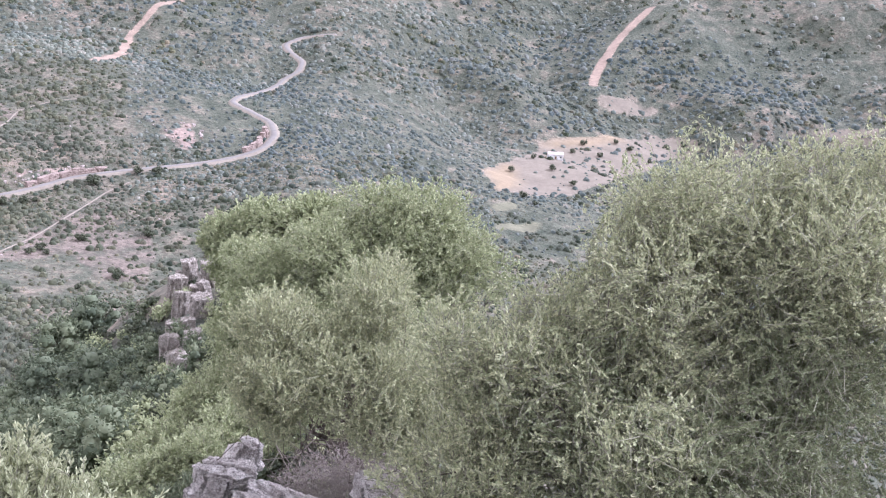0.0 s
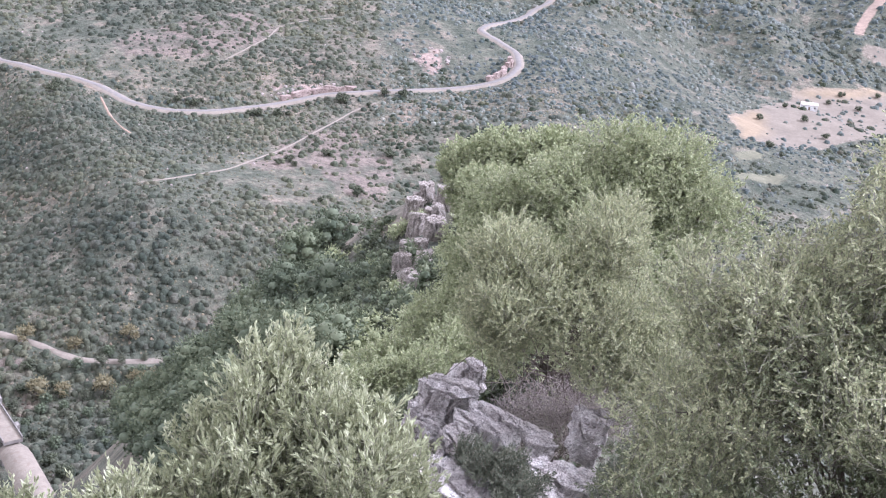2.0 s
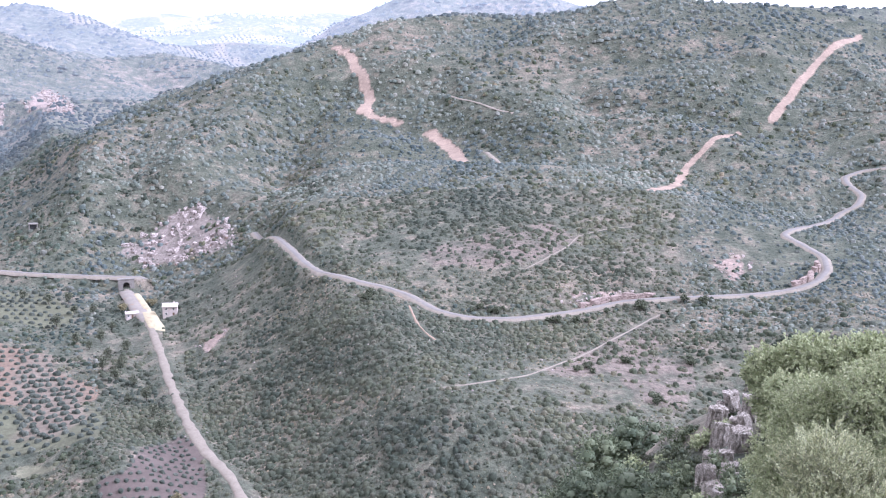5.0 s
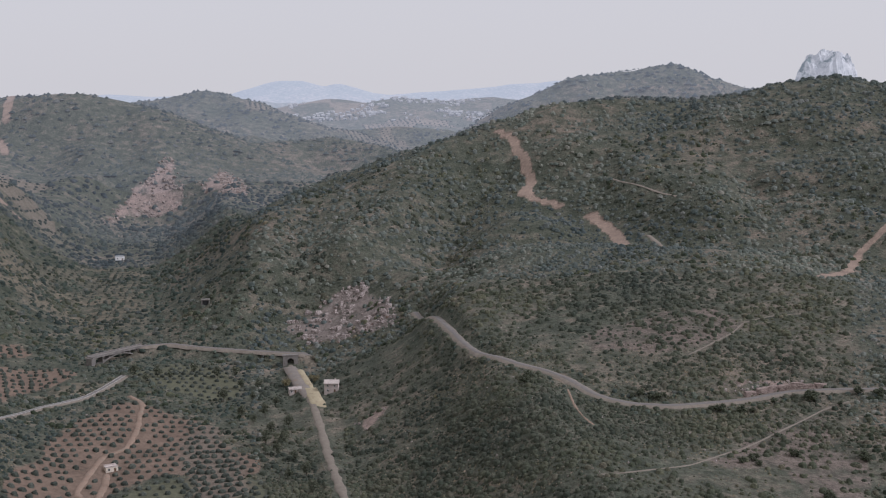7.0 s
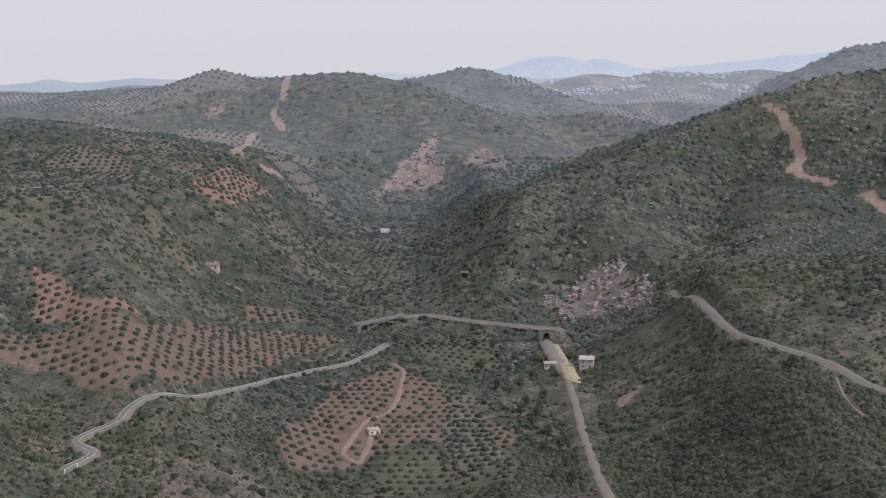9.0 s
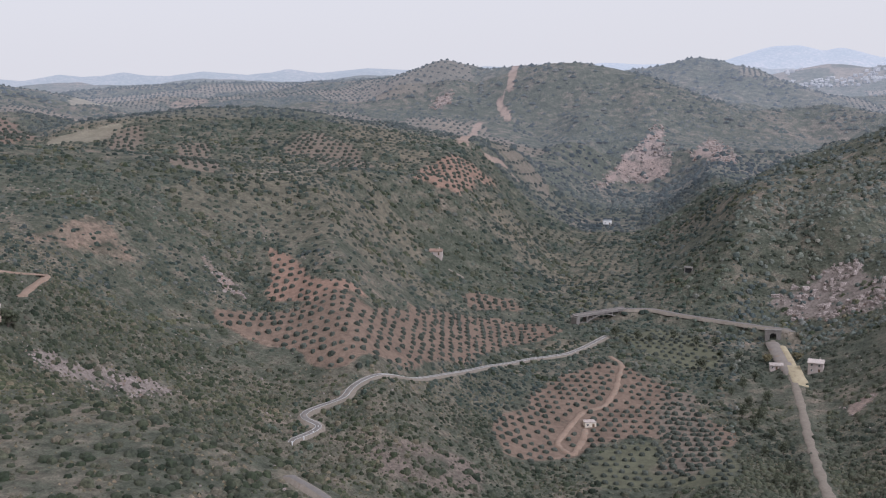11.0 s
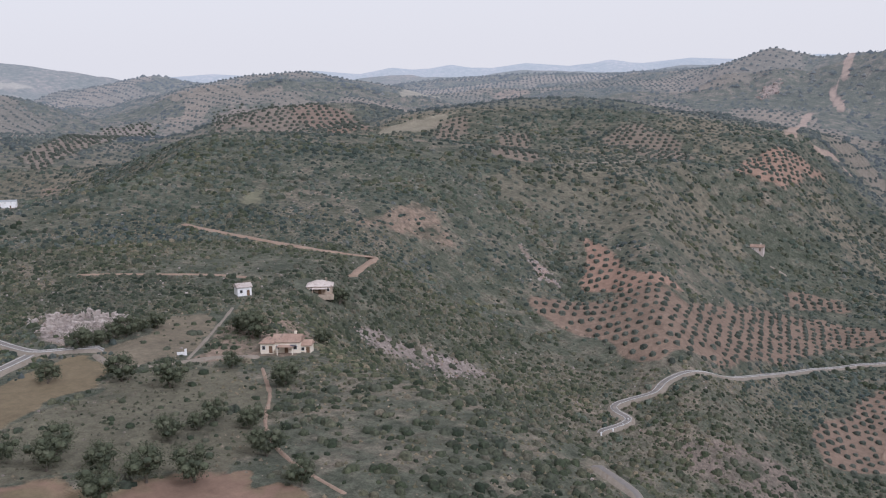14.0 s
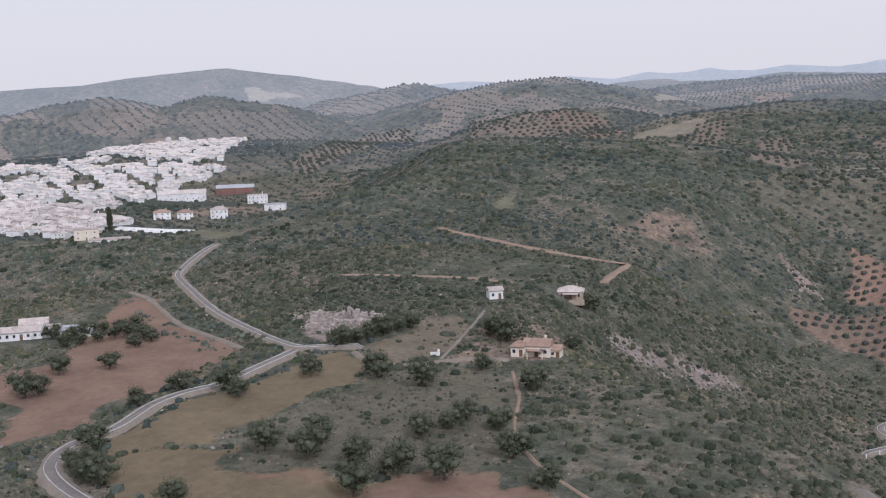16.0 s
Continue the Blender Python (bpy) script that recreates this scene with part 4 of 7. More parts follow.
LEAF_MID = foliage("mixed_wood_leaves", [(0.088, 0.108, 0.062), (0.115, 0.137, 0.077), (0.15, 0.17, 0.099), (0.19, 0.205, 0.125)], 0.4, 0.7, 0.0, 0.15)
LEAF_GREY = foliage("poplar_leaves", [(0.081, 0.0918, 0.0607), (0.108, 0.121, 0.081), (0.142, 0.149, 0.101), (0.176, 0.169, 0.121)], 0.4, 0.7, 0.0, 0.15)
LEAF_YELLOW = foliage("yellow_leaves", [(0.2, 0.175, 0.095), (0.26, 0.222, 0.122), (0.165, 0.155, 0.095), (0.3, 0.255, 0.15)], 0.4, 0.7, 0.0, 0.2)
LEAF_BROWN = foliage("brown_scrub_leaves", [(0.1, 0.08, 0.06), (0.13, 0.105, 0.08), (0.085, 0.085, 0.055), (0.15, 0.125, 0.095)], 0.8, 0.85, 0.3)
BARK = plain("bark", (0.07, 0.055, 0.045), (0.17, 0.14, 0.115), 0.05, 0.95, 0.02)
RED_TWIG = plain("bare_reddish_twigs", (0.2, 0.165, 0.145), (0.4, 0.35, 0.315), 0.03, 0.95, 0.0)
TWIG = plain("dry_twigs", (0.16, 0.15, 0.11), (0.33, 0.31, 0.235), 0.03, 0.95, 0.0)


def part(name, bm, material, parent, label=""):
    """Links a bmesh as one mesh under a thing or a part."""
    me = bpy.data.meshes.new(name)
    bm.to_mesh(me)
    bm.free()
    me.materials.append(material)
    ob = new(name, me)
    ob.parent = parent
    return tagged(ob, label) if label else ob


def raw_part(name, verts, faces, material, parent, smooth=True):
    ob = mesh_object(name, verts, faces, material, smooth)
    ob.parent = parent
    return ob


def empty(name, m, label, category, group=""):
    ob = new(name)
    ob.empty_display_size = 0.2
    ob.matrix_basis = m
    return tagged(ob, label, category, group)


def unit(v):
    return v / (np.linalg.norm(v, axis=-1, keepdims=True) + 1e-9)


def blades(base, way, face, length, width):
    """Leaves as folded four-point blades: a base, a direction, the way they face, and sizes."""
    side = unit(np.cross(way, face))
    face = np.cross(side, way)
    l, w = length[:, None], width[:, None]
    mid = base + way * l * 0.64 - face * w * 0.25
    v = np.stack([base, mid + side * w * 0.5, base + way * l + face * w * 0.15, mid - side * w * 0.5], 1)
    n = len(base)
    return v.reshape(-1, 3), (np.arange(n) * 4)[:, None] + np.arange(4)[None]


def tubes(paths, radii, sides=4):
    """Tapered limbs along lists of points."""
    vs, fs, k = [], [], 0
    for path, (r0, r1) in zip(paths, radii):
        p = np.asarray(path, float)
        n = len(p)
        t = unit(np.gradient(p, axis=0))
        a = unit(np.cross(t, np.array([0.31, 0.87, 0.37])))
        b = np.cross(t, a)
        rad = np.linspace(r0, r1, n)
        for j in range(sides):
            c, s = math.cos(6.2832 * j / sides), math.sin(6.2832 * j / sides)
            vs.append(p + (a * c + b * s) * rad[:, None])
        for i in range(n - 1):
            for j in range(sides):
                m = (j + 1) % sides
                fs.append((k + j * n + i, k + j * n + i + 1, k + m * n + i + 1, k + m * n + i))
        k += n * sides
    return np.concatenate(vs), np.array(fs)


def bent(a, b, rng, sag=0.15, n=6):
    """A limb from a to b with kinks in it."""
    a, b = np.asarray(a, float), np.asarray(b, float)
    s = np.linspace(0, 1, n)[:, None]
    d = np.linalg.norm(b - a)
    j = rng.normal(0, 1, (n, 3)) * sag * d * 0.35 * np.sin(np.pi * s)
    return a + (b - a) * s + j + np.array([0, 0, 1]) * sag * d * np.sin(np.pi * s) * 0.4


def leafy(name, foot, lobes, twigs, leaves, leaf, wide, reach, material, label, category, rng, stems=5, upright=0.55, shell=0.55, bare=0.0, spread=0.75, split=0, wood=None, stout=1.0, wild=0.35):
    """A shrub or tree seen close by: stems to every lobe, twigs all through it, and each leaf a blade of its own."""
    foot = np.array(foot, float)
    thing = empty(name, Matrix.Translation(foot), label, category)
    lobes = [(np.array(c, float) - foot, np.array(r, float)) for c, r in lobes]
    if split:
        parts = []
        for c, r in lobes:
            d = unit(rng.normal(0, 1, (split, 3)) + (0, 0, 0.35))
            parts += [(c + q * r * 0.66, r * rng.uniform(0.34, 0.52)) for q in d] + [(c, r * 0.7)]
        lobes = parts
    vol = np.array([np.prod(r) ** 0.67 for c, r in lobes])
    counts = (twigs * vol / vol.sum()).astype(int)
    paths, radii = [], []
    size = max(r.max() for c, r in lobes)
    for c, r in lobes:
        for k in range(stems if not split else 1):
            low = rng.normal(0, 0.06 * size, 3) * (1, 1, 0)
            tip = c + r * unit(rng.normal(0, 1, 3)) * rng.uniform(0.3, 0.85) * (1, 1, 0.8)
            limb = bent(low, tip, rng, 0.18, 7)
            paths.append(limb)
            radii.append((0.028 * size * stout, 0.007 * size * stout))
            for q in range(3):
                end = limb[3 + q] + r * unit(rng.normal(0, 1, 3) + (0, 0, 0.4)) * rng.uniform(0.3, 0.6)
                paths.append(bent(limb[3 + q], end, rng, 0.15, 5))
                radii.append((0.011 * size * stout, 0.003 * size * stout))
    v, f = tubes(paths, radii, 5)
    raw_part("branchwork", v, f, wood or BARK, thing)
    tip_v, tip_f, leaf_v, leaf_f, nv, nl = [], [], [], [], 0, 0
    for (c, r), n in zip(lobes, counts):
        d = unit(rng.normal(0, 1, (n, 3)))
        lump = 1 + 0.22 * np.sin(d[:, 0] * 5.1 + c[0] * 3) * np.sin(d[:, 1] * 4.3 + c[1]) + 0.16 * np.sin(d[:, 2] * 7 + d[:, 0] * 6)
        depth = 1 - shell * rng.random(n) ** 1.7
        p = c + d * r * (lump * depth)[:, None]
        way = unit(d * (1 - upright) + np.array([0, 0, upright]) + rng.normal(0, wild, (n, 3)))
        length = reach * rng.uniform(0.55, 1.25, n)
        bend = unit(way + rng.normal(0, 0.25, (n, 3)))
        q0, q1, q2 = p - way * length[:, None] * 0.5, p, p + bend * length[:, None] * 0.5
        across = unit(np.cross(way, rng.normal(0, 1, (n, 3))))
        over = np.cross(way, across)
        thick = reach * 0.012 * rng.uniform(0.6, 1.4, n)[:, None]
        ring = []
        for q, k in ((q0, 1.0), (q2, 0.35)):
            ring += [q + across * thick * k, q - across * thick * k * 0.5 + over * thick * k * 0.87, q - across * thick * k * 0.5 - over * thick * k * 0.87]
        tip_v.append(np.stack(ring, 1).reshape(-1, 3))
        b = np.array([(0, 1, 4, 3), (1, 2, 5, 4), (2, 0, 3, 5)])
        tip_f.append((b[None] + (np.arange(n) * 6)[:, None, None]).reshape(-1, 4) + nv)
        nv += 6 * n
        clad = rng.random(n) >= bare
        m = leaves
        idx = np.repeat(np.where(clad)[0], m)
        s = np.tile(np.linspace(0.12, 1.0, m), clad.sum()) + rng.normal(0, 0.04, len(idx))
        s = np.clip(s, 0, 1)[:, None]
        at = np.where(s < 0.5, q0[idx] + (q1 - q0)[idx] * s * 2, q1[idx] + (q2 - q1)[idx] * (s * 2 - 1))
        spin = np.tile(np.arange(m) * 2.4, clad.sum()) + rng.uniform(0, 6.3, len(idx))
        out = across[idx] * np.cos(spin)[:, None] + over[idx] * np.sin(spin)[:, None]
        lw = unit(way[idx] * rng.uniform(0.6, 1.2, len(idx))[:, None] + out * spread)
        fv, ff = blades(at, lw, unit(np.cross(lw, np.cross(way[idx], out)) + rng.normal(0, 0.3, (len(idx), 3))),
                        leaf * rng.uniform(0.6, 1.25, len(idx)), wide * rng.uniform(0.7, 1.25, len(idx)))
        leaf_v.append(fv)
        leaf_f.append(ff + nl)
        nl += len(fv)
    raw_part("twig_tangle", np.concatenate(tip_v), np.concatenate(tip_f), wood or TWIG, thing)
    if nl:
        raw_part("foliage", np.concatenate(leaf_v), np.concatenate(leaf_f), material, thing, False)
    return thing


def tree_model(name, tall, wide, clumps, cards, card, material, label, category, group, seed, trunk=0.3, flat=0.75):
    """A whole tree: tapered trunk and limbs, and a crown of leaf sprays round many clumps."""
    rng = np.random.default_rng(seed)
    thing = empty(name, Matrix.Translation((0, 0, -500)), label, category, group)
    centre = np.array([0, 0, tall * (1 - (1 - trunk) * 0.5)])
    half = np.array([wide, wide, tall * (1 - trunk) * 0.5])
    d = unit(rng.normal(0, 1, (clumps, 3)))
    c = centre + d * half * rng.uniform(0.35, 0.72, clumps)[:, None]
    size = half.min() * rng.uniform(0.34, 0.58, clumps)
    paths = [bent((0, 0, -0.4), (rng.normal(0, 0.1), rng.normal(0, 0.1), tall * (trunk + 0.25)), rng, 0.06, 6)]
    radii = [(0.055 * wide + 0.05, 0.03 * wide)]
    for k in range(min(clumps, 6)):
        paths.append(bent((0, 0, tall * rng.uniform(trunk * 0.7, trunk + 0.2)), c[k], rng, 0.12, 5))
        radii.append((0.03 * wide, 0.008 * wide))
    v, f = tubes(paths, radii, 4)
    raw_part("trunk", v, f, BARK, thing)
    vs, fs, n0 = [], [], 0
    which = rng.choice(clumps, cards, p=size ** 2 / (size ** 2).sum())
    e = unit(rng.normal(0, 1, (cards, 3)) + (0, 0, 0.25))
    p = c[which] + e * (size[which] * rng.uniform(0.55, 1.12, cards))[:, None] * (1, 1, flat)
    way = unit(e + rng.normal(0, 0.7, (cards, 3)))
    fv, ff = blades(p, way, unit(e + rng.normal(0, 0.5, (cards, 3))), card * rng.uniform(0.6, 1.4, cards), card * 0.6 * rng.uniform(0.6, 1.3, cards))
    core_v, core_f = dome(5, 2)
    low = core_v.copy()
    cv = np.concatenate([c[k] + core_v * (1, 1, flat) * size[k] * 0.52 for k in range(clumps)] + [c[k] - low * (1, 1, flat) * size[k] * 0.52 for k in range(clumps)])
    cf = np.concatenate([core_f + k * len(core_v) for k in range(2 * clumps)])
    crown = raw_part("crown", fv, ff, material, thing, False)
    raw_part("inner_crown", cv, cf, material, crown)
    return thing


def plant(model, x, y, scale, turn, sink=0.0, z=None):
    h = float(shaped(np.array([x]), np.array([y]))[0]) if z is None else z
    ob = copy_thing(model, pose(x, y, h - sink, 0, 0, turn))
    ob.scale = (scale, scale, scale)
    return ob


def retire(*models):
    for model in models:
        for ob in (*model.children_recursive, model):
            bpy.data.objects.remove(ob)


# ---- olive groves ----
def grove(outline, spacing, rng):
    p = np.array(outline, float)
    lo, hi = p.min(0), p.max(0)
    c = p.mean(0)
    turn = math.atan2(c[1], c[0]) + rng.uniform(-0.25, 0.25)
    reach = np.hypot(*(hi - lo))
    u, w = np.meshgrid(np.arange(-reach, reach, spacing * 1.4), np.arange(-reach, reach, spacing * 0.9))
    w = w + np.where(np.arange(u.shape[1]) % 2, 0.45 * spacing, 0)
    x = c[0] + u.ravel() * math.cos(turn) - w.ravel() * math.sin(turn) + rng.normal(0, spacing * 0.1, u.size)
    y = c[1] + u.ravel() * math.sin(turn) + w.ravel() * math.cos(turn) + rng.normal(0, spacing * 0.1, u.size)
    keep = inside(x, y, outline) & (rng.random(x.size) > 0.06)
    return np.column_stack([x, y])[keep]


for kind, outline in PATCHES:
    if kind.startswith("grove"):
        far = np.hypot(*np.mean(np.array(outline, float), 0))
        gap = 5.2 if far < 700 else 6.6 if far < 1000 else 8.5
        if kind == "grove_brown":
            gap = 3.3
        s = grove(outline, gap, rng)
        s = s[~near_line(s[:, 0], s[:, 1], [(w, l) for w, _, l in ROADS.values()], 1.5)]
        if len(s):
            bushes("olive_grove", s, gap * 0.31, 1.0, OLIVE_FAR, rng, 7, 3, "rows of small grey-green olive trees on tilled earth", "olive grove", 0.22, 1, True)

brown = sown(rng, -20, 12, 215, 330, 2.2, 0.0)
stray = 16 * fbm(brown[:, 0], brown[:, 1], 22, 3, 51)
brown = brown[np.any([inside(brown[:, 0] + stray, brown[:, 1] - stray, o) for k, o in PATCHES if k == "scrub_brown"], axis=0)]
bushes("brown_scrub", brown, 1.7, 1.1, LEAF_BROWN, rng, 5, 2, "brown autumn scrub in the valley bottom", "scrub", 0.32, 4)

# ---- trees ----
OAK = [tree_model("oak_tree", 5.6, 3.7, 28, 1500, 0.28, LEAF_DARK, "dark round holm oak with a broad crown low to the ground", "tree", "oaks in the fields", 31 + k, 0.06) for k in range(3)]
WOOD = [tree_model("hillside_tree", 6.0, 3.1, 28, 1500, 0.3, m, lab, "tree", "trees on the cliff slope", 41 + k, 0.12)
        for k, (m, lab) in enumerate(((LEAF_WOOD, "dark evergreen tree on the steep slope"), (LEAF_MID, "green leafy tree on the steep slope"), (LEAF_MID, "green leafy tree on the steep slope")))]
POPLAR = [tree_model("riverside_tree", 8.0, 2.6, 14, 520, 0.6, LEAF_GREY, "grey-green tree beside the river", "tree", "trees along the river", 51 + k, 0.1) for k in range(2)]
GOLD = [tree_model("yellow_tree", 5.2, 2.8, 12, 520, 0.55, LEAF_YELLOW, "yellow autumn tree beside the river", "tree", "yellow trees", 61, 0.08)]

FIELD_TREES = [(-232.7, 163.6), (-218.3, 174.6), (-232.8, 142.1), (-240.8, 143.8), (-251.9, 136.4), (-228.9, 101.6), (-193.4, 123.4), (-182.2, 126.3), (-187.8, 133.3), (-172.1, 130.9), (-160.7, 132.4), (-153, 137.3), (-134.7, 146.9), (-220.1, 225.7), (-225.8, 226.8), (-231.7, 229.1), (-283, 108.4), (-282.9, 112.1), (-297.5, 124), (-292.5, 136.7), (-180.9, 193), (-152, 155.9), (-203.4, 176.9), (-203.8, 198.1), (-174.9, 150.8), (-173.6, 158), (-175.1, 164.5), (-253.4, 194.8), (-254.5, 200.9), (-254.5, 206.4), (-255.5, 212.8), (-254.3, 217.5), (-254.5, 190.4), (-252.5, 299.6), (-217.7, 250.1), (-249.8, 123.4), (-219.2, 93.3), (-212.4, 92.6), (-206, 92), (-183.4, 95.9), (-159, 119.9), (-165.4, 165.4)]
FARM_TREES = [(-337.7, 143.3), (-336.7, 148.5), (-335.5, 153.7), (-334.2, 158.9), (-331.2, 162.4), (-325, 164.2), (-345.6, 160.5), (-344.4, 166), (-336.6, 168.2), (-346.7, 155.1), (-347, 150.3), (-318.6, 163.8), (-352.4, 146), (-316, 156.6)]
DRY_TREES = [(535, 443), (461, 402), (561, 438), (529, 424), (561, 410), (472, 427), (435, 409), (450, 377), (562, 427), (395, 362), (391, 350), (500, 434), (517, 436)]
ROUND_TREES = [(206, 436.6), (90.9, 466.6), (226.4, 435.5), (234.1, 431.7), (164.7, 430.7), (170.2, 344.3), (157.9, 378.3), (176.2, 385.3), (201.4, 379.9), (172.7, 428.1), (142.3, 444), (136, 448.6)]
GOLD_TREES = [(23, 306.9), (46.7, 285.8), (64, 281), (75.5, 279.7), (16.8, 293.1), (52.9, 284.1), (26.1, 304.4), (72.6, 281.6)]
RIVER_TREES = [(-82.5, 624.9), (-70.9, 638.9), (-56.5, 627.4), (-41.8, 605.3), (-34.2, 582.5), (-26.6, 551.2), (-31.8, 541.2), (-38.1, 551), (-49.5, 583.5), (-22.4, 521.2), (-16.3, 501.1), (-10.5, 477.5), (-18.3, 484.7), (-24.2, 502.2), (-5.2, 454.5), (-2.7, 431.9), (-12.3, 451.3), (-0.4, 411.6), (-6.8, 411.8), (-103.2, 629.5), (-94.4, 616), (-89.7, 628.9), (-46.8, 630.3), (-32.5, 606.8), (-21.7, 574.3), (-14.5, 530.4)]
tree_rng = random.Random(5)
for x, y in FIELD_TREES:
    plant(tree_rng.choice(OAK), x, y, tree_rng.uniform(0.95, 1.5), tree_rng.uniform(0, 360), 0.3)
for x, y in FARM_TREES:
    plant(tree_rng.choice(OAK), x, y, tree_rng.uniform(0.8, 1.2), tree_rng.uniform(0, 360), 0.3)
for x, y in ROUND_TREES:
    plant(tree_rng.choice(OAK), x, y, tree_rng.uniform(0.65, 0.9), tree_rng.uniform(0, 360), 0.6)
ROAD_TREES = [(205, 433), (88, 459), (233, 429), (189, 434), (177, 427), (170, 343), (201, 378), (156, 331), (153, 338), (215, 428), (161, 431), (139, 445), (132, 447), (145, 445), (158, 373), (152, 375), (423, 489), (207, 365)]
for k, (x, y) in enumerate(ROAD_TREES):
    plant(OAK[k % 3], x, y, 0.85 if k < 2 else tree_rng.uniform(0.4, 0.62), tree_rng.uniform(0, 360), 0.4)
for x, y in DRY_TREES:
    plant(tree_rng.choice(OAK), x, y, tree_rng.uniform(0.5, 0.85), tree_rng.uniform(0, 360), 0.5)
for x, y in GOLD_TREES + [(-3.2, 628), (-1.5, 622), (-17, 612), (4, 345), (12, 322), (48, 310), (60, 300), (-4, 330), (75, 296)]:
    plant(GOLD[0], x, y, tree_rng.uniform(0.7, 1.25), tree_rng.uniform(0, 360), 0.4)
for x, y in RIVER_TREES:
    plant(tree_rng.choice(POPLAR), x, y, tree_rng.uniform(0.7, 1.1), tree_rng.uniform(0, 360), 0.3)
river_bank = sown(rng, -24, -2, 240, 300, 6.5, 0.0)
for x, y, _ in river_bank:
    if along(np.array([x]), np.array([y]), [(p[0], p[1], 0) for p in RAIL])[0][0] > 7:
        plant(tree_rng.choice(POPLAR + [OAK[0], WOOD[0]]), x, y, tree_rng.uniform(0.45, 0.75), tree_rng.uniform(0, 360), 0.5)
slope_wood = sown(rng, -40, -15, 52, 160, 4.1, 0.0)
for x, y, _ in slope_wood:
    r = math.hypot(x, y)
    bearing = math.degrees(math.atan2(-x, y))
    if bearing < -25.8 and r < 112:
        continue
    plant(tree_rng.choice(WOOD), x, y, tree_rng.uniform(0.6, 1.0), tree_rng.uniform(0, 360), 1.0)
SHRUB = [tree_model("slope_shrub", 2.3, 1.35, 9, 320, 0.24, m, "rounded green shrub on the rocky shoulder", "shrub", "shrubs on the shoulder", 71 + k, 0.04) for k, m in enumerate((LEAF_MID, LEAF_GREEN, LEAF_DARK))]
CLIFF = [(42.1, 73.5, 120.8), (43.0, 72.9, 121.0), (43.5, 71.8, 121.2), (40.7, 72.3, 120.2), (41.1, 70.6, 120.6), (39.2, 68.9, 120.2), (39.4, 67.2, 120.4), (37.3, 66.4, 120.0), (36.6, 63.5, 120.8), (35.2, 63.2, 120.3),
         (33.9, 59.1, 121.4), (33.0, 59.4, 121.0), (31.7, 55.7, 122.2), (35.0, 59.8, 121.4), (31.4, 54.1, 122.6), (41.6, 68.9, 120.6)]
for x, y, _ in sown(rng, -37, -23, 34, 84, 1.75, 0.0):
    if min(math.hypot(x - c[0], y - c[1]) for c in CLIFF) > 1.2:
        plant(tree_rng.choice(SHRUB), x, y, tree_rng.uniform(0.6, 1.05), tree_rng.uniform(0, 360), 0.3)
SHOULDER = [(39.9, 74.4), (38.1, 73.4), (37.4, 70.8), (36.0, 71.0), (34.9, 67.8), (34.3, 69.4), (32.8, 64.1), (31.2, 60.4), (31.7, 65.8), (30.1, 59.8), (28.7, 55.6), (29.0, 61.6), (27.2, 54.6), (26.3, 50.9)]
for x, y in SHOULDER:
    plant(tree_rng.choice(WOOD), x, y, tree_rng.uniform(0.36, 0.5) * (0.6 if y > 66 else 1), tree_rng.uniform(0, 360), 0.9)
retire(*OAK, *SHRUB, *WOOD, *POPLAR, *GOLD)

# ---- the plants and rocks below the lookout ----
frng = np.random.default_rng(21)
litter = sown(frng, -78, -4, 5, 62, 0.28, 0.011)
litter = litter[frng.random(len(litter)) < 0.9]
lift = frng.normal(0, 1, (len(litter), 3)) * (1, 1, 0.4) + (0, 0, 1.1)
at = np.column_stack([litter[:, :2], shaped(litter[:, 0], litter[:, 1])])
away = np.clip(np.hypot(litter[:, 0], litter[:, 1]) / 22, 0.5, 2)
v, f = blades(at, unit(lift), unit(frng.normal(0, 1, (len(litter), 3)) + (0, 0, 0.8)), frng.uniform(0.25, 0.6, len(litter)) * away, frng.uniform(0.12, 0.3, len(litter)) * away)
tagged(mesh_object("undergrowth", v, f, LEAF_MID, False), "low leafy undergrowth covering the ground below the lookout", "undergrowth", kind="stuff")
leafy("olive_bush", (1.9, 4.3, 146.0), [((1.48, 3.42, 147.48), (0.5, 0.5, 0.42)), ((1.51, 3.58, 147.74), (0.3, 0.3, 0.3)), ((1.67, 3.20, 147.66), (0.3, 0.32, 0.3)), ((1.24, 3.56, 147.54), (0.3, 0.3, 0.26)), ((0.77, 3.41, 147.49), (0.26, 0.26, 0.22)), ((0.50, 3.35, 147.51), (0.24, 0.24, 0.2))],
      4600, 19, 0.03, 0.0105, 0.15, LEAF_OLIVE, "silvery green olive bush with narrow leaves", "bush", frng, 4, 0.72, 0.5, 0.0, 0.45, 5)
leafy("tall_bush", (5.2, 3.4, 145.6), [((5.30, 2.86, 148.24), (0.85, 0.85, 0.75)), ((5.58, 2.63, 148.41), (0.7, 0.75, 0.66)), ((4.78, 3.18, 148.06), (0.6, 0.65, 0.66)), ((4.39, 3.38, 147.83), (0.5, 0.55, 0.7)), ((4.02, 3.57, 147.68), (0.45, 0.5, 0.58)), ((3.65, 3.52, 147.30), (0.55, 0.55, 0.5)), ((4.30, 2.99, 147.62), (0.8, 0.7, 0.6))],
      13000, 16, 0.026, 0.0112, 0.19, LEAF_BUSH, "tall tangled olive-green bush with fine leaves and dark branches", "bush", frng, 4, 0.48, 0.6, 0.06, 0.65, 4, None, 0.85, 0.65)
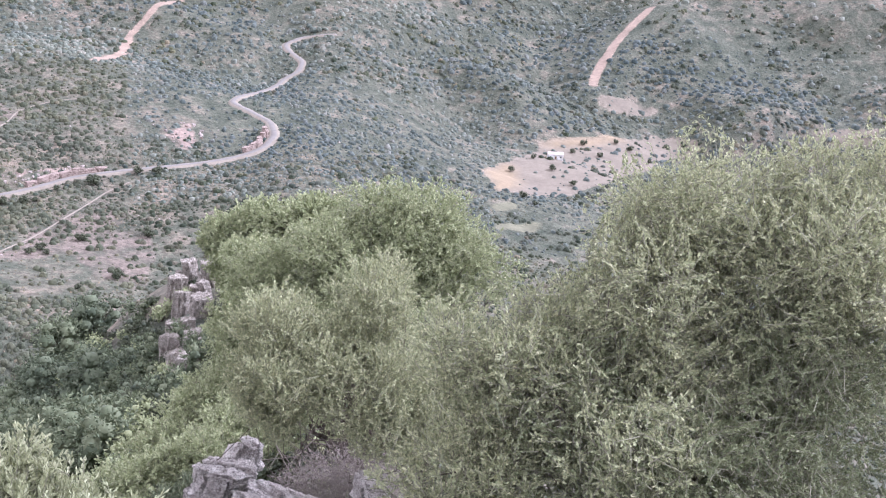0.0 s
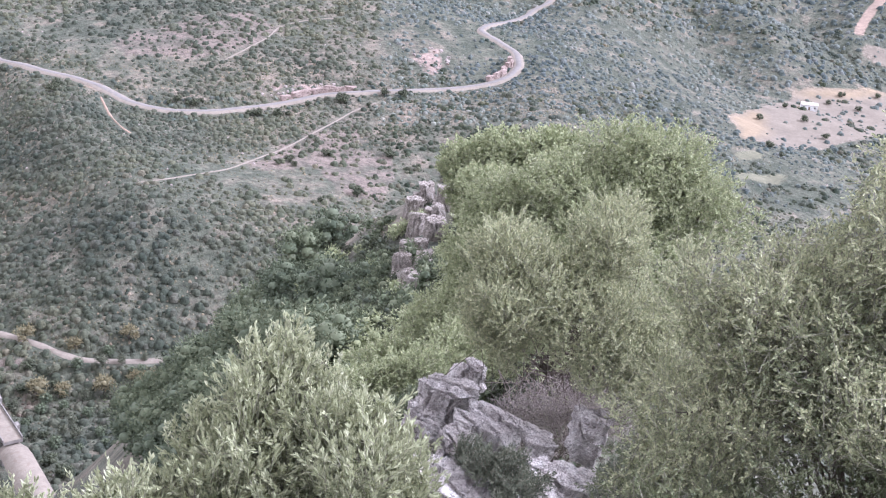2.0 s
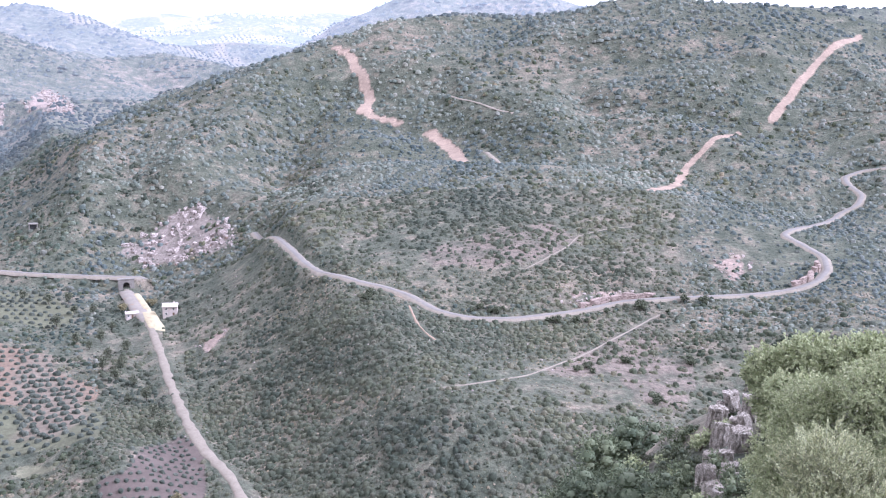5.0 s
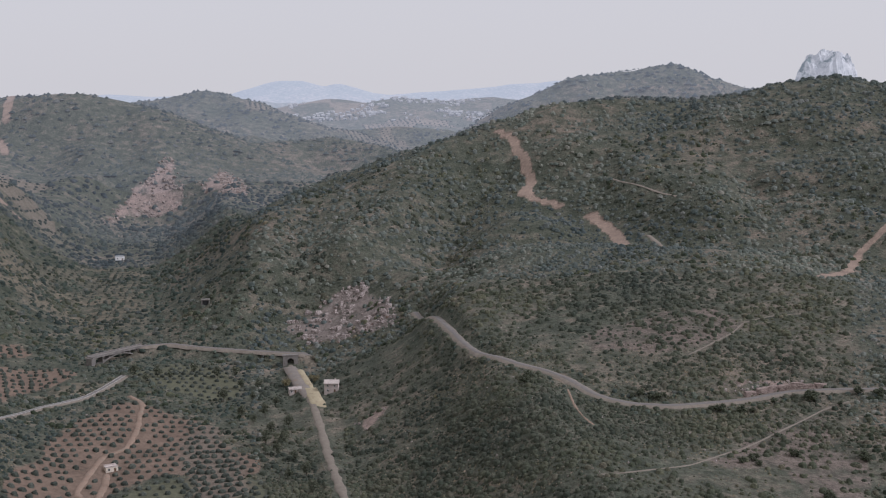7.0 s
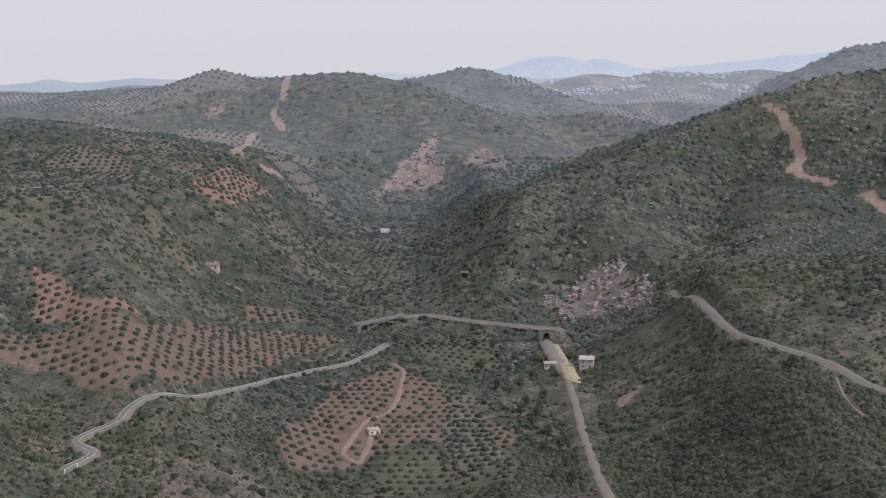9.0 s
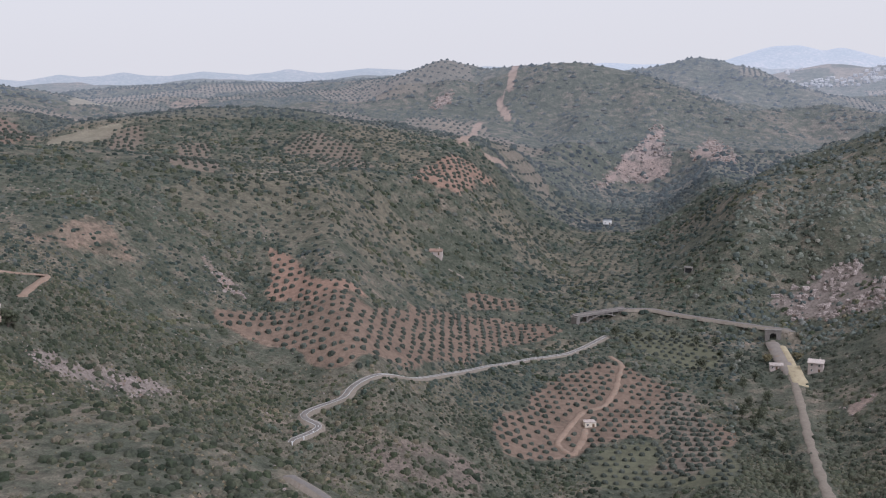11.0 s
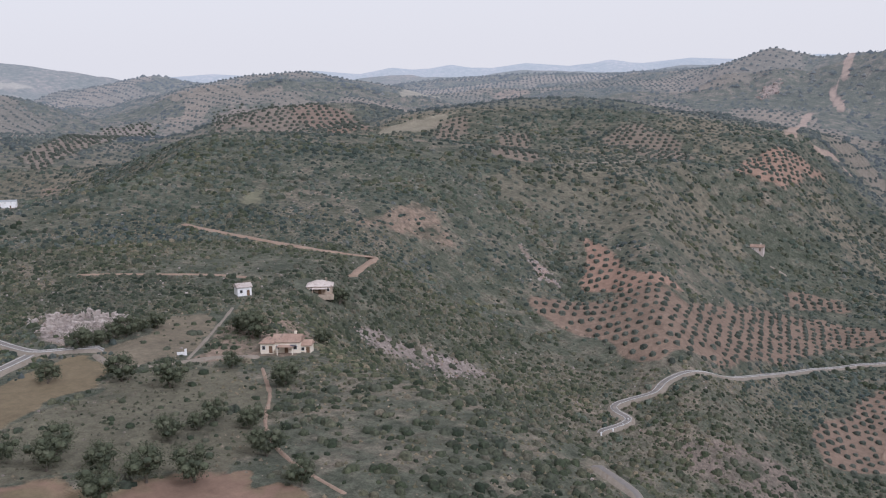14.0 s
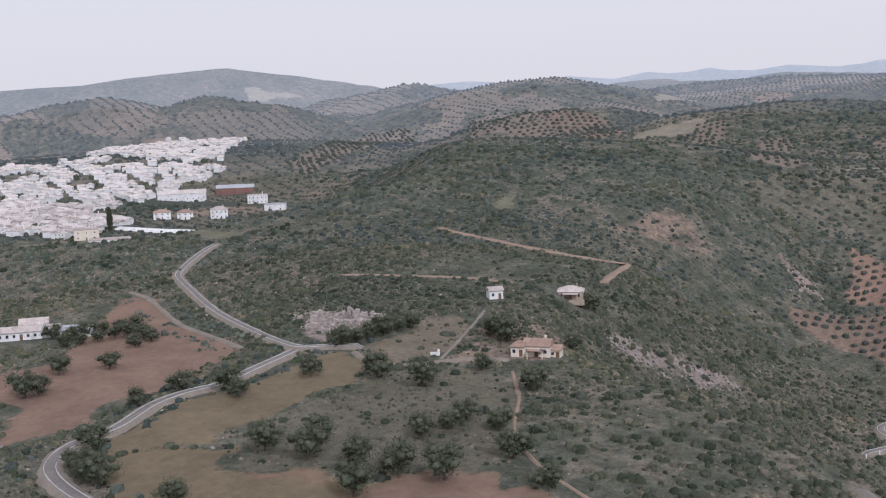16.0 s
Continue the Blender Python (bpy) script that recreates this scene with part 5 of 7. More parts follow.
# Lower lobes of the tall bush, in leaves that carry painted shade
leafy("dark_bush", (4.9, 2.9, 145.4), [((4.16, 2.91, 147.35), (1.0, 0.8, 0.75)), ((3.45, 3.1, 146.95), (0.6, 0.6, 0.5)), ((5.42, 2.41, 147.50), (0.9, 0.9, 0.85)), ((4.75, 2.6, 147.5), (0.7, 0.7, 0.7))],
      7000, 16, 0.025, 0.0112, 0.17, LEAF_LOW, "dense dark green bush with pale crossing twigs, darkened for its own shade", "bush", frng, 4, 0.34, 0.6, 0.1, 0.65, 4, None, 0.75, 0.75)
leafy("wild_olive", (13.6, 17.6, 135.6), [((10.36, 14.15, 142.70), (1.25, 1.2, 1.15)), ((11.61, 13.84, 143.21), (1.05, 1.1, 1.0)), ((9.55, 13.85, 142.30), (0.8, 0.9, 0.85)), ((10.66, 12.93, 142.40), (1.2, 1.1, 1.0)), ((11.88, 12.37, 141.82), (0.8, 0.8, 0.8)), ((11.55, 11.18, 141.89), (0.8, 0.8, 0.7)), ((12.46, 13.38, 141.89), (0.8, 0.8, 0.7))],
      10500, 11, 0.064, 0.024, 0.3, LEAF_BUSH, "pale green wild olive tree beside the rocks", "tree", frng, 5, 0.55, 0.5, 0.0, 0.6, 5, None, 0.6)
leafy("green_tree", (24, 29, 129.6), [((23.49, 26.59, 139.50), (2.5, 2.5, 1.9)), ((21.93, 27.76, 139.15), (2.2, 2.3, 1.7)), ((23.95, 24.56, 139.09), (2.1, 2.1, 1.9)), ((21.06, 29.22, 137.90), (2.1, 2.1, 1.8)), ((21.35, 26.18, 137.56), (2.4, 2.3, 2)), ((22.35, 24.03, 137.84), (2.0, 2.0, 1.8)),
      ((19.95, 29.57, 136.89), (1.9, 2, 1.8)), ((19.96, 26.67, 136.34), (2.2, 2.1, 1.9)), ((19.27, 29.36, 135.48), (1.5, 1.7, 1.6)), ((18.29, 28.33, 134.77), (1.5, 1.7, 1.5)), ((18.58, 26.82, 134.77), (1.8, 1.8, 1.5))],
      16500, 8, 0.11, 0.066, 0.4, LEAF_GREEN, "large fresh green broad-leaved tree on the shoulder", "tree", frng, 6, 0.2, 0.5, 0.0, 0.9, 6)
leafy("green_tree", (47.5, 68, 120.3), [((38.31, 59.86, 129.38), (2.1, 2.2, 1.6)), ((39.26, 57.06, 130.32), (2.4, 2.3, 1.7)), ((39.93, 54.35, 131.26), (2.4, 2.3, 1.7)), ((37.97, 62.08, 128.09), (1.5, 1.6, 1.4)), ((36.70, 55.72, 128.83), (2.3, 2.2, 2.0)), ((37.18, 59.74, 127.08), (1.5, 1.6, 1.4))],
      4200, 7, 0.26, 0.17, 0.7, LEAF_GREEN, "light green broad-leaved tree above the cliff", "tree", frng, 5, 0.2, 0.5, 0.0, 0.9, 5)
leafy("shrub", (19.5, 29, 131.0), [((16.76, 27.87, 134.56), (1.4, 1.4, 1.2)), ((15.06, 27.32, 134.13), (1.3, 1.3, 1.1)), ((14.93, 25.15, 134.71), (1.3, 1.2, 1.1)), ((13.58, 25.61, 134.22), (1.3, 1.2, 1.0)), ((16.37, 25.64, 134.81), (1.2, 1.2, 1.1)), ((12.99, 26.85, 133.68), (1.1, 1.1, 0.9))],
      4200, 8, 0.12, 0.05, 0.4, LEAF_GREEN, "light green shrub on the slope below the rocks", "shrub", frng, 4, 0.45, 0.5, 0.0, 0.75, 4)
leafy("dry_shrub", (15.2, 18.2, 134.6), [((11.77, 14.77, 139.72), (1.0, 0.9, 0.6)), ((12.10, 13.91, 139.94), (0.9, 0.8, 0.6)), ((11.16, 15.05, 139.46), (0.6, 0.6, 0.45))],
      4200, 2, 0.05, 0.018, 0.34, LEAF_BUSH, "bare brown twiggy shrub among the rocks", "shrub", frng, 12, 0.1, 0.95, 0.85, 0.75, 0, RED_TWIG, 0.25, 1.4)
leafy("low_shrub", (12.0, 15.6, 136.2), [((8.56, 11.89, 140.79), (0.62, 0.5, 0.36)), ((8.51, 12.54, 140.67), (0.4, 0.4, 0.34)), ((8.60, 11.40, 140.78), (0.5, 0.4, 0.3))],
      2200, 9, 0.05, 0.02, 0.16, LEAF_GREY, "small dark grey-green shrub growing between the rocks", "shrub", frng, 4, 0.5, 0.6, 0.1, 0.75, 3, None, 0.4)
leafy("low_shrub", (14.2, 15.0, 136.0), [((10.39, 10.87, 141.05), (0.7, 0.6, 0.5)), ((9.64, 10.48, 141.08), (0.6, 0.5, 0.4))],
      2000, 9, 0.05, 0.02, 0.16, LEAF_GREY, "blue-green shrub beside the rocks", "shrub", frng, 4, 0.5, 0.6, 0.1, 0.75, 3, None, 0.4)
leafy("low_shrub", (11.5, 18.0, 135.8), [((8.96, 15.01, 139.30), (0.42, 0.4, 0.6)), ((9.53, 16.54, 139.06), (0.6, 0.6, 0.7)), ((8.29, 14.89, 139.53), (0.6, 0.6, 0.6))],
      2200, 9, 0.055, 0.022, 0.2, LEAF_MID, "dark shrub in the gap beside the rocks", "shrub", frng, 4, 0.5, 0.6, 0.0, 0.75, 3, None, 0.4)


def stone(name, tones, crack, fleck):
    """Bare limestone: pale worn faces, dark joints, pits and streaks of lichen along the beds."""
    m, n, l, b = shader(name, 0.95)
    c = place(n)
    big, small = noise_node(n, l, 0.3, 5, c), noise_node(n, l, 0.045, 6, c, 0.75)
    col = ramp(n, l, maths(n, l, "ADD", maths(n, l, "MULTIPLY", big, 0.5), maths(n, l, "MULTIPLY", small, 0.5)), [(0.4, tones[0]), (0.5, tones[1]), (0.58, tones[2])])
    col = mix(n, l, col, fleck, ramp(n, l, noise_node(n, l, 0.16, 7, c, 0.75), [(0.58, (0, 0, 0)), (0.63, (0.8,) * 3)]))
    squash = n.new("ShaderNodeVectorMath")
    squash.operation = "MULTIPLY"
    squash.inputs[1].default_value = (1, 1, 4)
    l.new(c, squash.inputs[0])
    streak = noise_node(n, l, 0.3, 6, squash.outputs[0], 0.72)
    lines = maths(n, l, "ABSOLUTE", maths(n, l, "SUBTRACT", streak, 0.5))
    gap = ramp(n, l, lines, [(0.0, (0.95,) * 3), (0.016, (0, 0, 0))])
    pit = noise_node(n, l, 0.06, 5, c, 0.8)
    col = mix(n, l, col, crack, ramp(n, l, pit, [(0.3, (0.9,) * 3), (0.38, (0, 0, 0))]))
    col = mix(n, l, col, crack, gap)
    l.new(col, b.inputs["Base Color"])
    bump(n, l, b, maths(n, l, "SUBTRACT", maths(n, l, "ADD", maths(n, l, "ADD", small, big), pit), maths(n, l, "MULTIPLY", gap, 0.8)), 0.9, 0.1)
    return m


ROCK = stone("lichened_limestone", ((0.42, 0.365, 0.335), (0.66, 0.6, 0.555), (0.82, 0.765, 0.72)), (0.07, 0.056, 0.05), (0.27, 0.228, 0.208))
CLIFF_ROCK = stone("ochre_cliff_limestone", ((0.22, 0.185, 0.155), (0.38, 0.335, 0.29), (0.54, 0.485, 0.43)), (0.1, 0.08, 0.065), (0.3, 0.235, 0.17))


def rock(name, spot, size, tilt, seed, label, group, material=None, cuts=25, ledge=1.0):
    """A broken block: split along random planes, with ledges where the beds weather back and open joints across them."""
    r = np.random.default_rng(seed)
    bm = bmesh.new()
    bmesh.ops.create_cube(bm, size=1.0)
    bmesh.ops.subdivide_edges(bm, edges=bm.edges[:], cuts=cuts, use_grid_fill=True)
    off = Vector(r.uniform(-50, 50, 3))
    bed = (0.11 + 0.07 * r.random()) * max(1.0, 1.2 * size[2]) * ledge
    splits = [(Vector(r.normal(0, 1, 3) * (1, 1, 0.45)).normalized(), r.uniform(0.46, 0.6)) for _ in range(9)]
    step = r.uniform(-1, 1, (64, 3))
    rough = min(size) ** 0.5
    for v in bm.verts:
        p = v.co.copy()
        for normal, reach in splits:
            over = p.dot(normal) - reach
            if over > 0:
                p -= normal * over
        q = Vector((p.x * size[0], p.y * size[1], p.z * size[2]))
        warp = 0.035 * noise.noise(q * 1.7 + off)
        layer = step[int(math.floor((q.z + warp) / bed)) % 64]
        out = Vector((p.x, p.y, 0))
        q += Vector((layer[0], layer[1], 0)) * 0.05 * ledge + out * (0.14 * ledge * layer[2])
        across = (q.x * 0.8 + q.y * 0.6 + 0.06 * noise.noise(q * 3 - off)) / (0.34 + 0.1 * layer[2])
        gap = abs(across - round(across))
        push = 0.09 * noise.noise(q * 2.1 + off) + 0.05 * noise.noise(q * 6.3 + off) + 0.03 * noise.noise(q * 17 + off) - (0.14 if gap < 0.08 else 0)
        q += p.normalized() * push * rough
        v.co = q
    me = bpy.data.meshes.new(name)
    bm.to_mesh(me)
    bm.free()
    me.materials.append(material or ROCK)
    ob = new(name, me)
    ob.matrix_basis = pose(*spot, *tilt)
    return tagged(ob, label, "rock", group)


OUTCROP = "rocks of the outcrop"
rock("rock", (9.34, 15.06, 140.16), (0.85, 0.8, 0.95), (4, 8, 10), 1, "grey weathered limestone block on the outcrop", OUTCROP)
rock("rock", (10.04, 15.33, 140.37), (0.55, 0.55, 0.85), (0, 30, -20), 2, "pointed grey limestone block on the outcrop", OUTCROP)
rock("rock", (9.52, 13.81, 140.2), (1.15, 0.55, 0.4), (-6, 20, -30), 3, "long tilted limestone slab with dark bedding cracks", OUTCROP)
rock("rock", (10.19, 13.98, 140.16), (1.6, 0.55, 0.2), (-6, 22, -37), 4, "thin tilted limestone slab", OUTCROP)
rock("rock", (8.65, 13.33, 140.34), (0.7, 0.7, 0.7), (0, 12, -40), 5, "pale limestone block with cracks", OUTCROP)
rock("rock", (7.91, 12.79, 140.29), (1.05, 0.9, 0.5), (0, 14, -30), 6, "pale tilted limestone slab at the bottom of the outcrop", OUTCROP)
rock("rock", (9.66, 11.60, 140.5), (1.25, 0.7, 0.32), (0, 13, -25), 7, "pale tilted limestone slab at the bottom of the outcrop", OUTCROP)
rock("rock", (8.93, 11.53, 140.51), (0.7, 0.7, 0.4), (10, 14, -20), 8, "pale limestone block with cracks", OUTCROP)
rock("rock", (10.67, 12.47, 140.63), (0.5, 0.5, 0.95), (0, 18, -20), 9, "upright brown-grey limestone block under dry twigs", OUTCROP)
rock("rock", (9.83, 12.63, 140.52), (0.45, 0.5, 0.35), (0, 10, 10), 10, "small limestone block between slabs", OUTCROP)
rock("rock", (9.03, 12.82, 140.08), (0.6, 0.6, 0.45), (0, 10, -50), 11, "grey limestone block half hidden by shrubs", OUTCROP)
rock("rock", (8.19, 11.96, 140.38), (1.2, 0.9, 0.4), (0, 12, -40), 12, "pale tilted limestone slab at the bottom of the outcrop", OUTCROP)
rock("rock", (8.74, 14.83, 139.81), (0.6, 0.6, 0.6), (0, 15, 0), 13, "grey limestone block half hidden by shrubs", OUTCROP)
for k in range(5):
    rock("rock", (18.26, 36.85, 129.39), (0.9, 0.8, 0.5), (0, 14, 25 * k), 20 + k, "pale rock on the slope", "rocks on the slope").matrix_basis = pose(21.5 + 0.55 * k, 37.5 - 0.3 * k, 126.1 - 0.35 * k + 0.3 * (k % 2), 6 * k, 14, 31 * k)

# the road cuttings: a pinkish broken face above the road
CUT_ROCK = plain("pink_cut_rock", (0.2, 0.148, 0.128), (0.4, 0.325, 0.285), 0.9, 0.95, 0.12, (0.17, 0.13, 0.11))
road_line = np.array(ROADS["road"][2])
cut_rng = random.Random(41)
for start, end in ((183, 222), (286, 313)):
    line = road_line[(road_line[:, 0] > start) & (road_line[:, 0] < end) & (road_line[:, 1] < 475)][::2]
    for a, b in zip(line[:-1], line[1:]):
        way = math.atan2(b[1] - a[1], b[0] - a[0])
        off = 4.2 + cut_rng.uniform(-0.4, 0.8)
        x, y = a[0] - math.sin(way) * off, a[1] + math.cos(way) * off
        rock("cut_face", (x, y, a[2] + cut_rng.uniform(0.2, 0.9)), (5.6, 2.4, cut_rng.uniform(2.4, 4.4)), (cut_rng.uniform(-6, 6), cut_rng.uniform(-6, 6), math.degrees(way)), cut_rng.randrange(999),
             "pinkish broken rock face of the road cutting", "rock faces above the road", CUT_ROCK, 9)

# the crag above the old railway: pale fractured faces standing out of the scrub
CRAG_ROCK = stone("pale_pinkish_crag", ((0.24, 0.195, 0.175), (0.4, 0.34, 0.31), (0.54, 0.475, 0.44)), (0.12, 0.095, 0.085), (0.3, 0.235, 0.2))
crag_rng = random.Random(17)
crag_outline = [(13, 755), (32, 752), (49, 716), (50, 672), (33, 680), (9, 690), (-16, 717), (-21, 737), (-2, 744), (6, 752)]
laid = 0
while laid < 75:
    x, y = crag_rng.uniform(-21, 50), crag_rng.uniform(672, 755)
    if not inside(np.array([x]), np.array([y]), crag_outline)[0]:
        continue
    laid += 1
    rock("crag", (x, y, float(shaped(np.array([x]), np.array([y]))[0]) + crag_rng.uniform(-0.8, 0.4)), (crag_rng.uniform(2, 5.5), crag_rng.uniform(1.5, 4), crag_rng.uniform(1.6, 4.5)), (crag_rng.uniform(-25, 5), crag_rng.uniform(-14, 14), crag_rng.uniform(-50, 50)), 300 + laid,
         "pale pinkish fractured crag standing out of the scrub", "crags above the railway", CRAG_ROCK, 6)

# the cliff: upright ribs of broken limestone
cliff_rng = random.Random(3)
for k, spot in enumerate(CLIFF):
    rock("cliff_rock", (spot[0] + cliff_rng.uniform(-0.4, 0.4), spot[1] + cliff_rng.uniform(-0.4, 0.4), spot[2] + cliff_rng.uniform(-1.3, -0.5)), (cliff_rng.uniform(0.9, 1.5), cliff_rng.uniform(0.9, 1.5), cliff_rng.uniform(4.2, 6.2)), (cliff_rng.uniform(-8, 8), cliff_rng.uniform(-8, 10), cliff_rng.uniform(0, 90)), 60 + k,
         "weathered grey and ochre rib of the limestone cliff", "ribs of the cliff", CLIFF_ROCK, 17, 0.35)

# ---- the old railway: embankment, viaduct, station yard ----
CONCRETE = plain("weathered_concrete", (0.165, 0.15, 0.135), (0.27, 0.247, 0.225), 0.7, 0.9, 0.02, (0.17, 0.15, 0.14))
WHITEWASH = plain("whitewash", (0.62, 0.605, 0.59), (0.8, 0.79, 0.775), 1.2, 0.85, 0.01, (0.55, 0.53, 0.5), 0.06)
CREAM = plain("cream_plaster", (0.6, 0.53, 0.43), (0.74, 0.66, 0.55), 1.0, 0.85, 0.01)
TAN = plain("tan_plaster", (0.27, 0.215, 0.165), (0.4, 0.325, 0.255), 0.8, 0.9, 0.02, (0.2, 0.16, 0.125), 0.15)
PINK = plain("faded_pink_plaster", (0.44, 0.37, 0.335), (0.56, 0.48, 0.44), 1.0, 0.85, 0.01)
BRICKRED = plain("brick_red_wall", (0.17, 0.095, 0.08), (0.25, 0.14, 0.115), 0.8, 0.9, 0.01)
TILE = plain("clay_roof_tiles", (0.25, 0.165, 0.125), (0.37, 0.27, 0.21), 0.5, 0.9, 0.05, (0.2, 0.15, 0.12), 0.15)
PALE_TILE = plain("bleached_roof_tiles", (0.36, 0.31, 0.28), (0.52, 0.46, 0.42), 0.6, 0.9, 0.05, (0.3, 0.24, 0.21), 0.18)
TOWN_ROOF = plain("sun_bleached_roofs", (0.36, 0.32, 0.29), (0.6, 0.55, 0.51), 1.2, 0.9, 0.05, (0.42, 0.37, 0.34), 0.2)
SHEET = plain("grey_sheet_roof", (0.3, 0.31, 0.32), (0.45, 0.46, 0.47), 1.5, 0.6, 0.02)
# near-black for window panes, and for painted shade inside openings
DARK = plain("dark_glass_and_shade", (0.02, 0.02, 0.022), (0.05, 0.05, 0.05), 0.6, 0.35, 0.0)
PANEL = plain("solar_glass", (0.05, 0.06, 0.09), (0.09, 0.1, 0.14), 0.5, 0.15, 0.0)
WOODEN = plain("brown_wood", (0.1, 0.06, 0.04), (0.2, 0.13, 0.08), 0.2, 0.7, 0.01)


def box(bm, x0, x1, y0, y1, z0, z1):
    m = Matrix.Translation(((x0 + x1) / 2, (y0 + y1) / 2, (z0 + z1) / 2)) @ Matrix.Diagonal((x1 - x0, y1 - y0, z1 - z0, 1))
    return bmesh.ops.create_cube(bm, size=1.0, matrix=m)["verts"]


def boxed(*dims):
    bm = bmesh.new()
    box(bm, *dims)
    if min(dims[1] - dims[0], dims[3] - dims[2]) < 0.16:
        return bm
    bmesh.ops.bevel(bm, geom=bm.edges[:], offset=0.03, segments=1, affect="EDGES")
    return bm


SAND = plain("yellow_sand", (0.34, 0.285, 0.185), (0.44, 0.375, 0.25), 1.5, 0.95, 0.02, (0.3, 0.24, 0.16))
YARD = plain("grey_earth_yard", (0.19, 0.165, 0.145), (0.26, 0.23, 0.2), 1.5, 0.95, 0.02, (0.25, 0.19, 0.14))


def viaduct():
    a, b = Vector((25.0, 342.0, 0)), Vector((35.0, 252.0, 0))
    span = (b - a).length
    turn = math.degrees(math.atan2(b.y - a.y, b.x - a.x))
    thing = empty("viaduct", pose(a.x, a.y, 0.25, 0, 0, turn), "long narrow railway viaduct of pale weathered concrete on piers", "bridge")
    part("deck", boxed(0, span, -2.3, 2.3, -0.7, 0.2), CONCRETE, thing)
    path = bmesh.new()
    box(path, 0, span, -2.1, 2.1, 0.19, 0.25)
    part("path", path, GRAVEL, thing, "pale gravel path along the deck")
    for side in (-1, 1):
        part("parapet", boxed(0, span, side * 2.3 - 0.14, side * 2.3 + 0.14, 0.2, 0.85), CONCRETE, thing)
        for k in range(6):
            x = span * (0.08 + 0.17 * k)
            bay = boxed(x - 1.0, x + 1.0, min(side * 2.4, side * 3.3), max(side * 2.4, side * 3.3), -0.5, 0.95)
            part("refuge", bay, CONCRETE, thing)
    for k in range(9):
        x = span * (k + 0.5) / 9
        bm = bmesh.new()
        box(bm, x - 0.75, x + 0.75, -2.0, 2.0, -11.5, -1.3)
        box(bm, x - 1.1, x + 1.1, -2.35, 2.35, -1.5, -0.68)
        part("pier", bm, CONCRETE, thing)
    for k in range(8):
        x0, x1 = span * (k + 0.5) / 9 + 0.75, span * (k + 1.5) / 9 - 0.75
        bm = bmesh.new()
        n = 12
        for y in (-1.9, 1.9):
            ring = [bm.verts.new((x0, y, -0.69)), *[bm.verts.new((x0 + (x1 - x0) * j / n, y, -4.6 + 3.6 * math.sin(math.pi * j / n))) for j in range(n + 1)], bm.verts.new((x1, y, -0.69))]
            bm.faces.new(ring)
        bm.verts.ensure_lookup_table()
        m = n + 3
        for j in range(1, n + 1):
            bm.faces.new((bm.verts[j], bm.verts[j + 1], bm.verts[m + j + 1], bm.verts[m + j]))
        part("arch", bm, CONCRETE, thing)
    return thing


viaduct()
strip("greenway", graded([(34.7, 254), (36, 233), (39, 205)], 5, 0.15), 3.4, GRAVEL, "pale gravel path on the old railway line", 0.1, 2.0, 0.05)
strip("station_yard", graded([(-17, 656), (-13.5, 635), (-9.5, 610), (-6, 592), (-3.5, 580)], 5, 0.1), 6.0, YARD, "bare grey earth yard of the old station", 0.42, 1.2, 0.06)
strip("sanded_path", graded([(-11.4, 648), (-8.2, 628), (-5.3, 609), (-4, 600)], 5, 0.1), 3.0, SAND, "yellow sanded path along the station yard", 0.56, 0.6, 0.06)
strip("sanded_path", graded([(-4.6, 604), (-3, 588), (-0.6, 571), (0.8, 561)], 5, 0.1), 6.4, SAND, "yellow sanded path along the station yard", 0.52, 0.6, 0.1)


def arch_bridge():
    a, b = Vector((*ARCH_ROAD[0][:2], 0)), Vector((*ARCH_ROAD[2][:2], 0))
    span = (b - a).length + 6
    thing = empty("arch_bridge", pose(a.x, a.y, 5.0, 0, 0, math.degrees(math.atan2(b.y - a.y, b.x - a.x))), "low concrete arch bridge carrying the road over the river", "bridge")
    part("deck", boxed(-3, span, -2.6, 2.6, -0.5, 0.25), CONCRETE, thing)
    for side in (-2.5, 2.5):
        part("parapet", boxed(-3, span, side - 0.12, side + 0.12, 0.25, 1.0), CONCRETE, thing)
    bm = bmesh.new()
    n = 16
    rows = []
    for j in range(n + 1):
        x, z = 1 + (span - 5) * j / n, -6.0 + 5.4 * math.sin(math.pi * j / n)
        rows.append([bm.verts.new((x, y, z - d)) for y, d in ((-2, 0), (2, 0), (2, 0.7), (-2, 0.7))])
    for p, q in zip(rows[:-1], rows[1:]):
        for k in range(4):
            bm.faces.new((p[k], p[(k + 1) % 4], q[(k + 1) % 4], q[k]))
    part("arch", bm, CONCRETE, thing)
    for j in (0.12, 0.26, 0.74, 0.88):
        x = 1 + (span - 5) * j
        part("column", boxed(x - 0.3, x + 0.3, -1.9, 1.9, -6.0 + 5.2 * math.sin(math.pi * j), -0.45), CONCRETE, thing)
    for x in (-2.5, span - 2):
        part("abutment", boxed(x - 1.5, x + 1.5, -2.5, 2.5, -8, -0.45), CONCRETE, thing)


arch_bridge()


